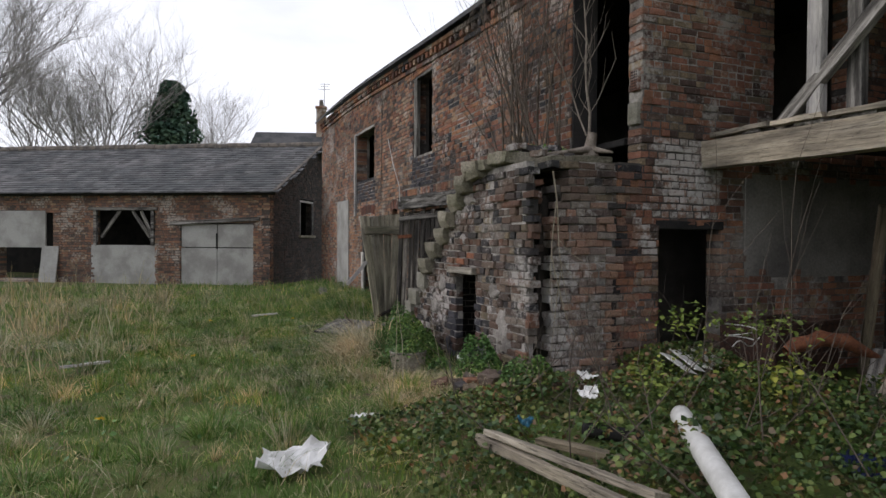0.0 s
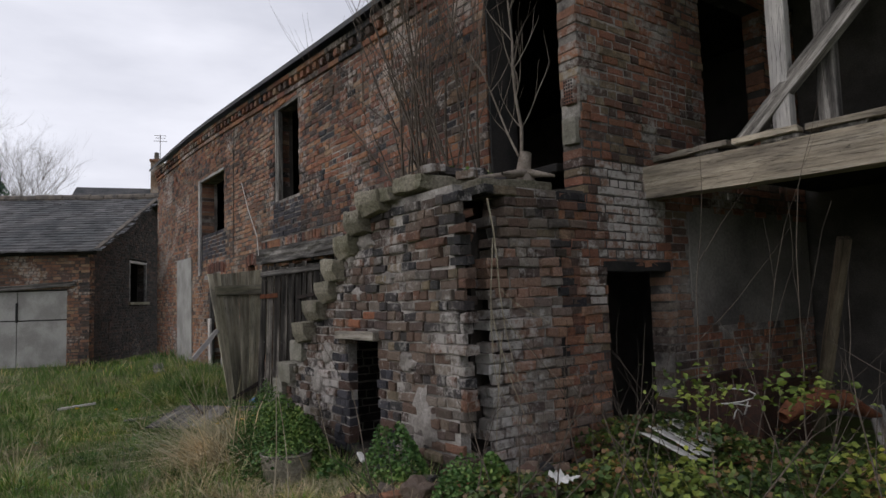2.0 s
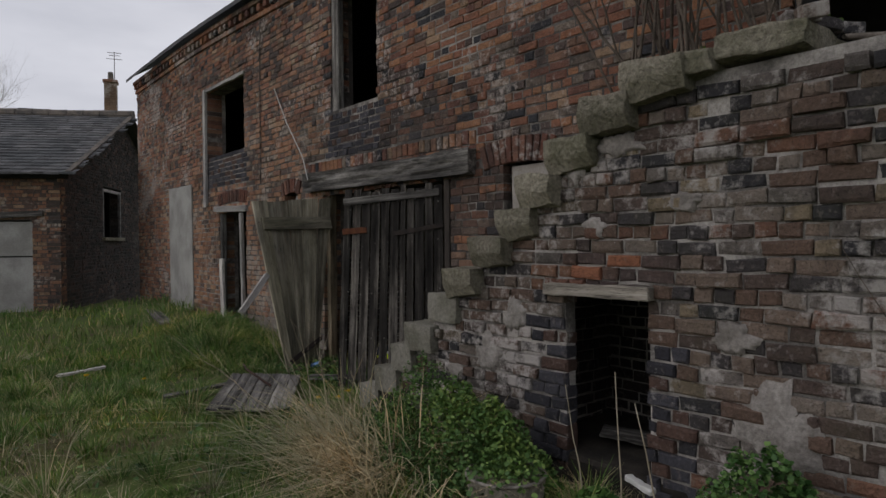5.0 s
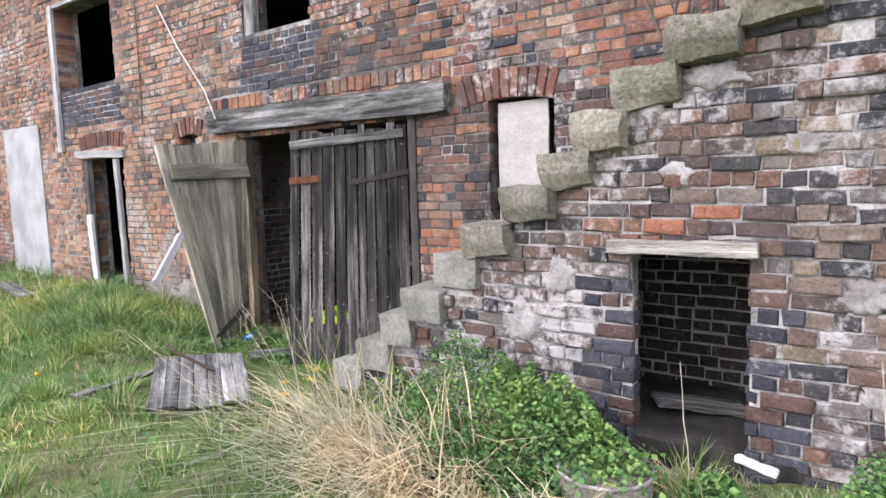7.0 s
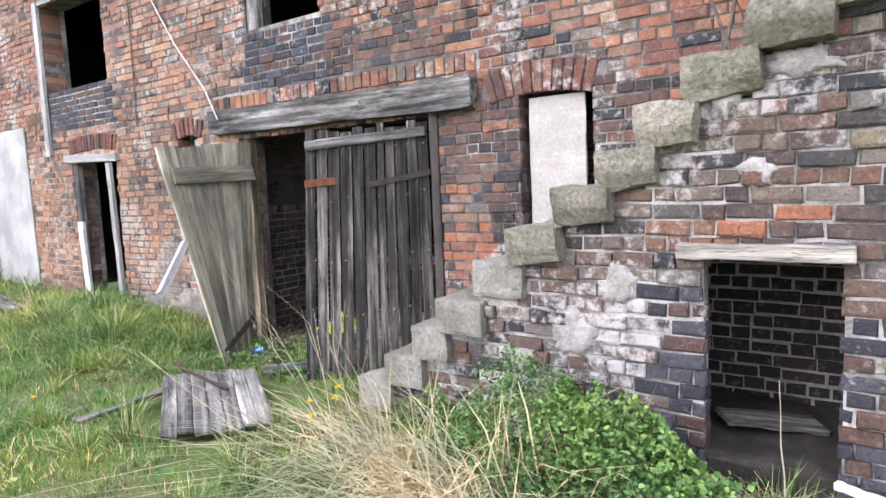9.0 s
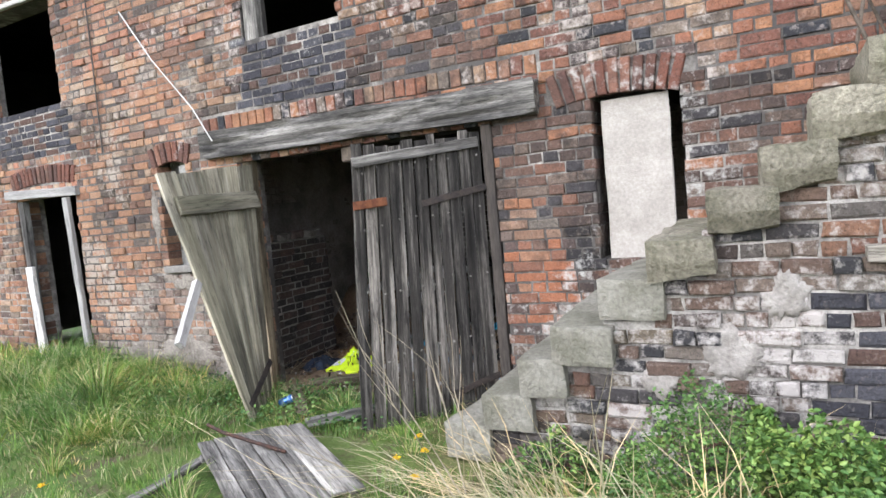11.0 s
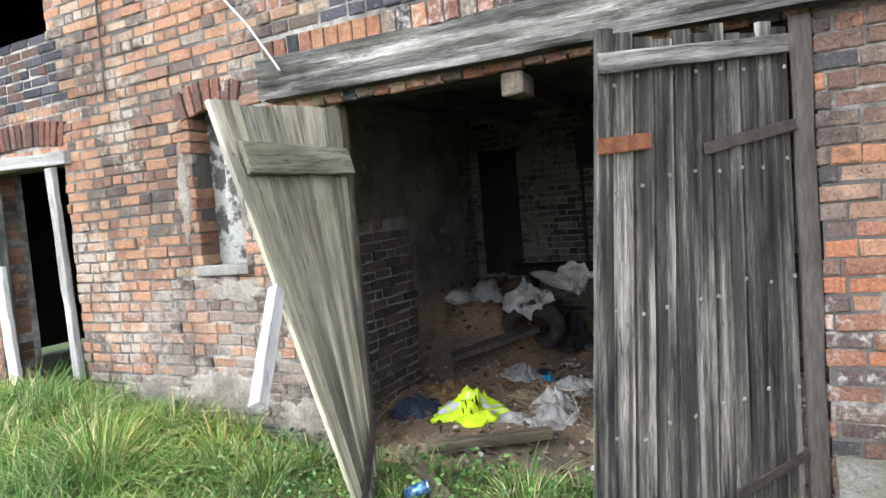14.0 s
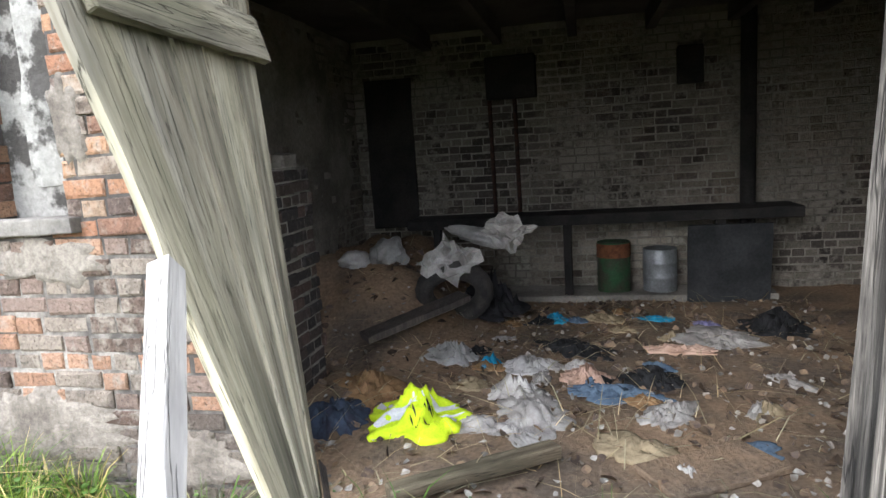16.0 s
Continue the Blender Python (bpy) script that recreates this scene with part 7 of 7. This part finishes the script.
def sack(x, y, z, sx, sy, sz, mat, label, seed, tilt=(0, 0, 0)):
    """A slumped bag: a closed, pinched and creased body with a gathered neck."""
    bm = bmesh.new()
    bmesh.ops.create_icosphere(bm, subdivisions=4, radius=1.0)
    off = Vector((seed * 3.1, seed * 1.7, seed * 0.9))
    for v in bm.verts:
        p = v.co.copy()
        c = 1 + 0.35 * noise.noise(p * 1.3 + off) - 0.4 * abs(noise.noise(p * 2.0 + off)) - 0.12 * abs(noise.noise(p * 5 + off))
        neck = 1 - 0.5 * smooth(0.3, 1.0, p.x)
        v.co = Vector((p.x * c * sx / 2, p.y * c * neck * sy / 2, max(-0.6, p.z) * c * neck * sz / 2))
    ob = part("plastic_sack", bm, mat, None, "", pose(x, y, z, *tilt), True)
    return tagged(ob, label, "sack")


sack(7.95, 13.22, 0.46, 0.5, 0.34, 0.26, C_CLEAR, "white plastic sack slumped over an old tyre", 61, (0, 25, 60))
sack(8.15, 13.0, 0.66, 0.62, 0.26, 0.2, C_CLEAR, "grey plastic sack lying on the heap", 62, (0, -12, 80))
torn_sheet("plastic_sheet", 7.72, 13.2, 0.53, 0.36, 0.34, 0.16, C_WHITE, "torn white plastic bag draped over the tyre", "bag", 65, 90, "", -55)
torn_sheet("plastic_sheet", 7.92, 12.74, 0.72, 0.3, 0.28, 0.14, C_WHITE, "torn white plastic bag draped over the heap", "bag", 67, 75, "", -60)
sack(8.2, 13.85, fz(8.2, 13.85) + 0.1, 0.42, 0.36, 0.34, C_CLEAR, "clear plastic sack by the wall", 63, (0, 0, 10))
sack(8.0, 14.1, fz(8.0, 14.1) + 0.06, 0.28, 0.22, 0.2, C_CLEAR, "small clear plastic bag on the heap", 64, (0, 0, 120))
crumple("heaped_blanket", 8.2, 12.98, 0.02, 0.7, 0.6, 0.62, C_BLACK, "dark sodden blanket heaped under the bags", "blanket", 66, 30, lumps=1.4)


def tyre():
    thing = tagged(empty("tyre", pose(7.85, 13.2, 0.25, 62, 0, 100)), "old black rubber tyre leaning on the heap", "tyre")
    vs, fs = [], []
    n, m = 40, 14
    for i in range(n):
        a = 2 * math.pi * i / n
        for j in range(m):
            b = 2 * math.pi * j / m
            r = 0.235 + 0.085 * math.cos(b) * (1.0 if math.cos(b) > 0 else 0.75) + (0.006 if j in (0, 1, m - 1) and i % 2 else 0.0)
            vs.append((math.cos(a) * r, math.sin(a) * r, 0.085 * math.sin(b) * (1.15 if abs(math.sin(b)) > 0.7 else 1.0)))
    for i in range(n):
        for j in range(m):
            a, b, c, d = i * m + j, ((i + 1) % n) * m + j, ((i + 1) % n) * m + (j + 1) % m, i * m + (j + 1) % m
            fs.append((a, b, c, d))
    mesh_object("tyre_wall", vs, fs, mixed_material("dusty_rubber", (0.035, 0.034, 0.033), (0.06, 0.055, 0.05), 8, 0.85, 60, 0.3), thing, None, True)


tyre()
# bench, pipes and drums along the back wall
bench = tagged(empty("wall_bench", pose(0, 0, 0)), "long dark timber bench along the back wall", "bench")
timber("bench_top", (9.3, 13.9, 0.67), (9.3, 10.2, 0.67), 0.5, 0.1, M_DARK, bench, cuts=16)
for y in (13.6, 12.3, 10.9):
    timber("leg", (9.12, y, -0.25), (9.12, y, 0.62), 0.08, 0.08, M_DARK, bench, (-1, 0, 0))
for y in (13.05, 12.79):
    vs, fs = [], []
    tube(vs, fs, [Vector((RX - 0.04, y, 0.7)), Vector((RX - 0.04, y + 0.01, 1.9))], [0.022, 0.022], 8)
    tagged(mesh_object("iron_pipe", vs, fs, M_RUST, None, None, True), "thin rusty iron pipe up the back wall", "pipe", "pipes on the back wall")
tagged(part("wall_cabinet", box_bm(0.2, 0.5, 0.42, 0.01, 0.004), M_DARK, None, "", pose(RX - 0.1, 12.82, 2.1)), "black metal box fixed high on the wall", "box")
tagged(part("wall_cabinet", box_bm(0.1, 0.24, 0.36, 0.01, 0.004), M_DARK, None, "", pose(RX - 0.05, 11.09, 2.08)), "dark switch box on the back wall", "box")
# no recess is cut: a near-black sheet gives its shade
tagged(part("recess_sheet", box_bm(0.03, 0.52, 1.6, 0.006, 0.006, 6), M_DARK, None, "", pose(RX - 0.02, 14.16, 1.4)), "flat near-black sheet standing in for a shaded recess in the back wall", "recess")
vs, fs = [], []
tube(vs, fs, [Vector((9.4, 10.6, -0.3)), Vector((9.4, 10.6, 2.62))], [0.07, 0.07], 12)
tagged(mesh_object("iron_column", vs, fs, M_DARK, None, None, True), "dark iron column against the back wall", "column")
tagged(part("steel_sheet", box_bm(0.03, 0.72, 0.78, 0.004, 0.004, 4), mixed_material("grey_steel", (0.05, 0.052, 0.056), (0.028, 0.03, 0.032), 3, 0.7, 40, 0.2, metal=0.3), None, "", pose(9.0, 10.85, 0.2, 0, -6)), "dull grey steel sheet leaning under the bench", "sheet")
tagged(part("stone_kerb", stone_bm(0.5, 3.6, 0.16, 0.02, 0.02), M_PLASTER, None, "", pose(9.3, 12.2, -0.16)), "low stone kerb along the back wall", "kerb")


def drum(name, x, y, z, r, h, mat, label, band=None):
    thing = tagged(empty(name, pose(x, y, z)), label, "drum")
    vs, fs = [], []
    n = 24
    prof = [(r * 0.97, 0), (r, 0.01), (r, h * 0.32), (r * 1.03, h * 0.34), (r, h * 0.36), (r, h * 0.65), (r * 1.03, h * 0.67), (r, h * 0.69), (r, h - 0.01), (r * 0.97, h), (r * 0.9, h - 0.015), (0.001, h - 0.015)]
    for rr, zz in prof:
        for k in range(n):
            vs.append((math.cos(2 * math.pi * k / n) * rr, math.sin(2 * math.pi * k / n) * rr, zz))
    for i in range(len(prof) - 1):
        for k in range(n):
            fs.append((i * n + k, i * n + (k + 1) % n, (i + 1) * n + (k + 1) % n, (i + 1) * n + k))
    mesh_object("drum_body", vs, fs, mat, thing, None, True)
    if band:
        vs, fs = [], []
        for zz in (h * 0.7, h * 0.97):
            for k in range(n):
                vs.append((math.cos(2 * math.pi * k / n) * (r + 0.004), math.sin(2 * math.pi * k / n) * (r + 0.004), zz))
        for k in range(n):
            fs.append((k, (k + 1) % n, n + (k + 1) % n, n + k))
        mesh_object("painted_band", vs, fs, band, thing, None, True)["label"] = "faded red band"


drum("oil_drum", 9.3, 11.86, -0.085, 0.16, 0.5, mixed_material("green_drum_paint", (0.03, 0.09, 0.04), (0.05, 0.05, 0.035), 6, 0.6, 50, 0.3), "small green oil drum with a faded red band", M_RUST_O)
drum("metal_bucket", 9.3, 11.42, -0.085, 0.16, 0.42, mixed_material("galvanised", (0.3, 0.32, 0.34), (0.2, 0.21, 0.22), 5, 0.5, 50, 0.2, metal=0.4), "grey galvanised bin standing by the wall")
timber("floor_board", (5.4, 11.9, -0.015), (5.7, 11.4, -0.02), 0.3, 0.03, M_DIRT, label="damp brown board lying inside the doors", category="board")
timber("floor_board", (7.0, 13.7, 0.12), (7.5, 13.05, 0.3), 0.2, 0.05, M_IRONWOOD, label="dark board sunk in the dirt heap", category="board")


def scatter():
    """Small rubbish trodden into the floor: chips, scraps and straw."""
    r = np.random.RandomState(77)
    n = 2600
    x, y = r.uniform(5.0, 9.0, n), r.uniform(10.2, 14.2, n)
    z = np.array([room_floor_z(a, b) for a, b in zip(x, y)]) + 0.012
    p = np.stack([x, y, z], 1)
    leaves("floor_chips", p[:800], 0.04, mixed_material("pale_scraps", (0.42, 0.4, 0.37), (0.22, 0.19, 0.16), 14, 0.9, 60, 0.3, islands=0.5), "pale scraps of paper and plaster on the floor", "litter", 78, 0.6)
    leaves("floor_chips", p[900:2000], 0.07, mixed_material("brown_scraps", (0.2, 0.14, 0.09), (0.08, 0.06, 0.05), 14, 0.9, 60, 0.3, islands=0.5), "brown dead leaves and scraps on the floor", "litter", 79, 0.6)
    blades("floor_straw", p[2000:], 0.16, 0.006, M_STRAW, "broken straw strewn on the floor", "litter", 2.6, 0.6, 80)


scatter()
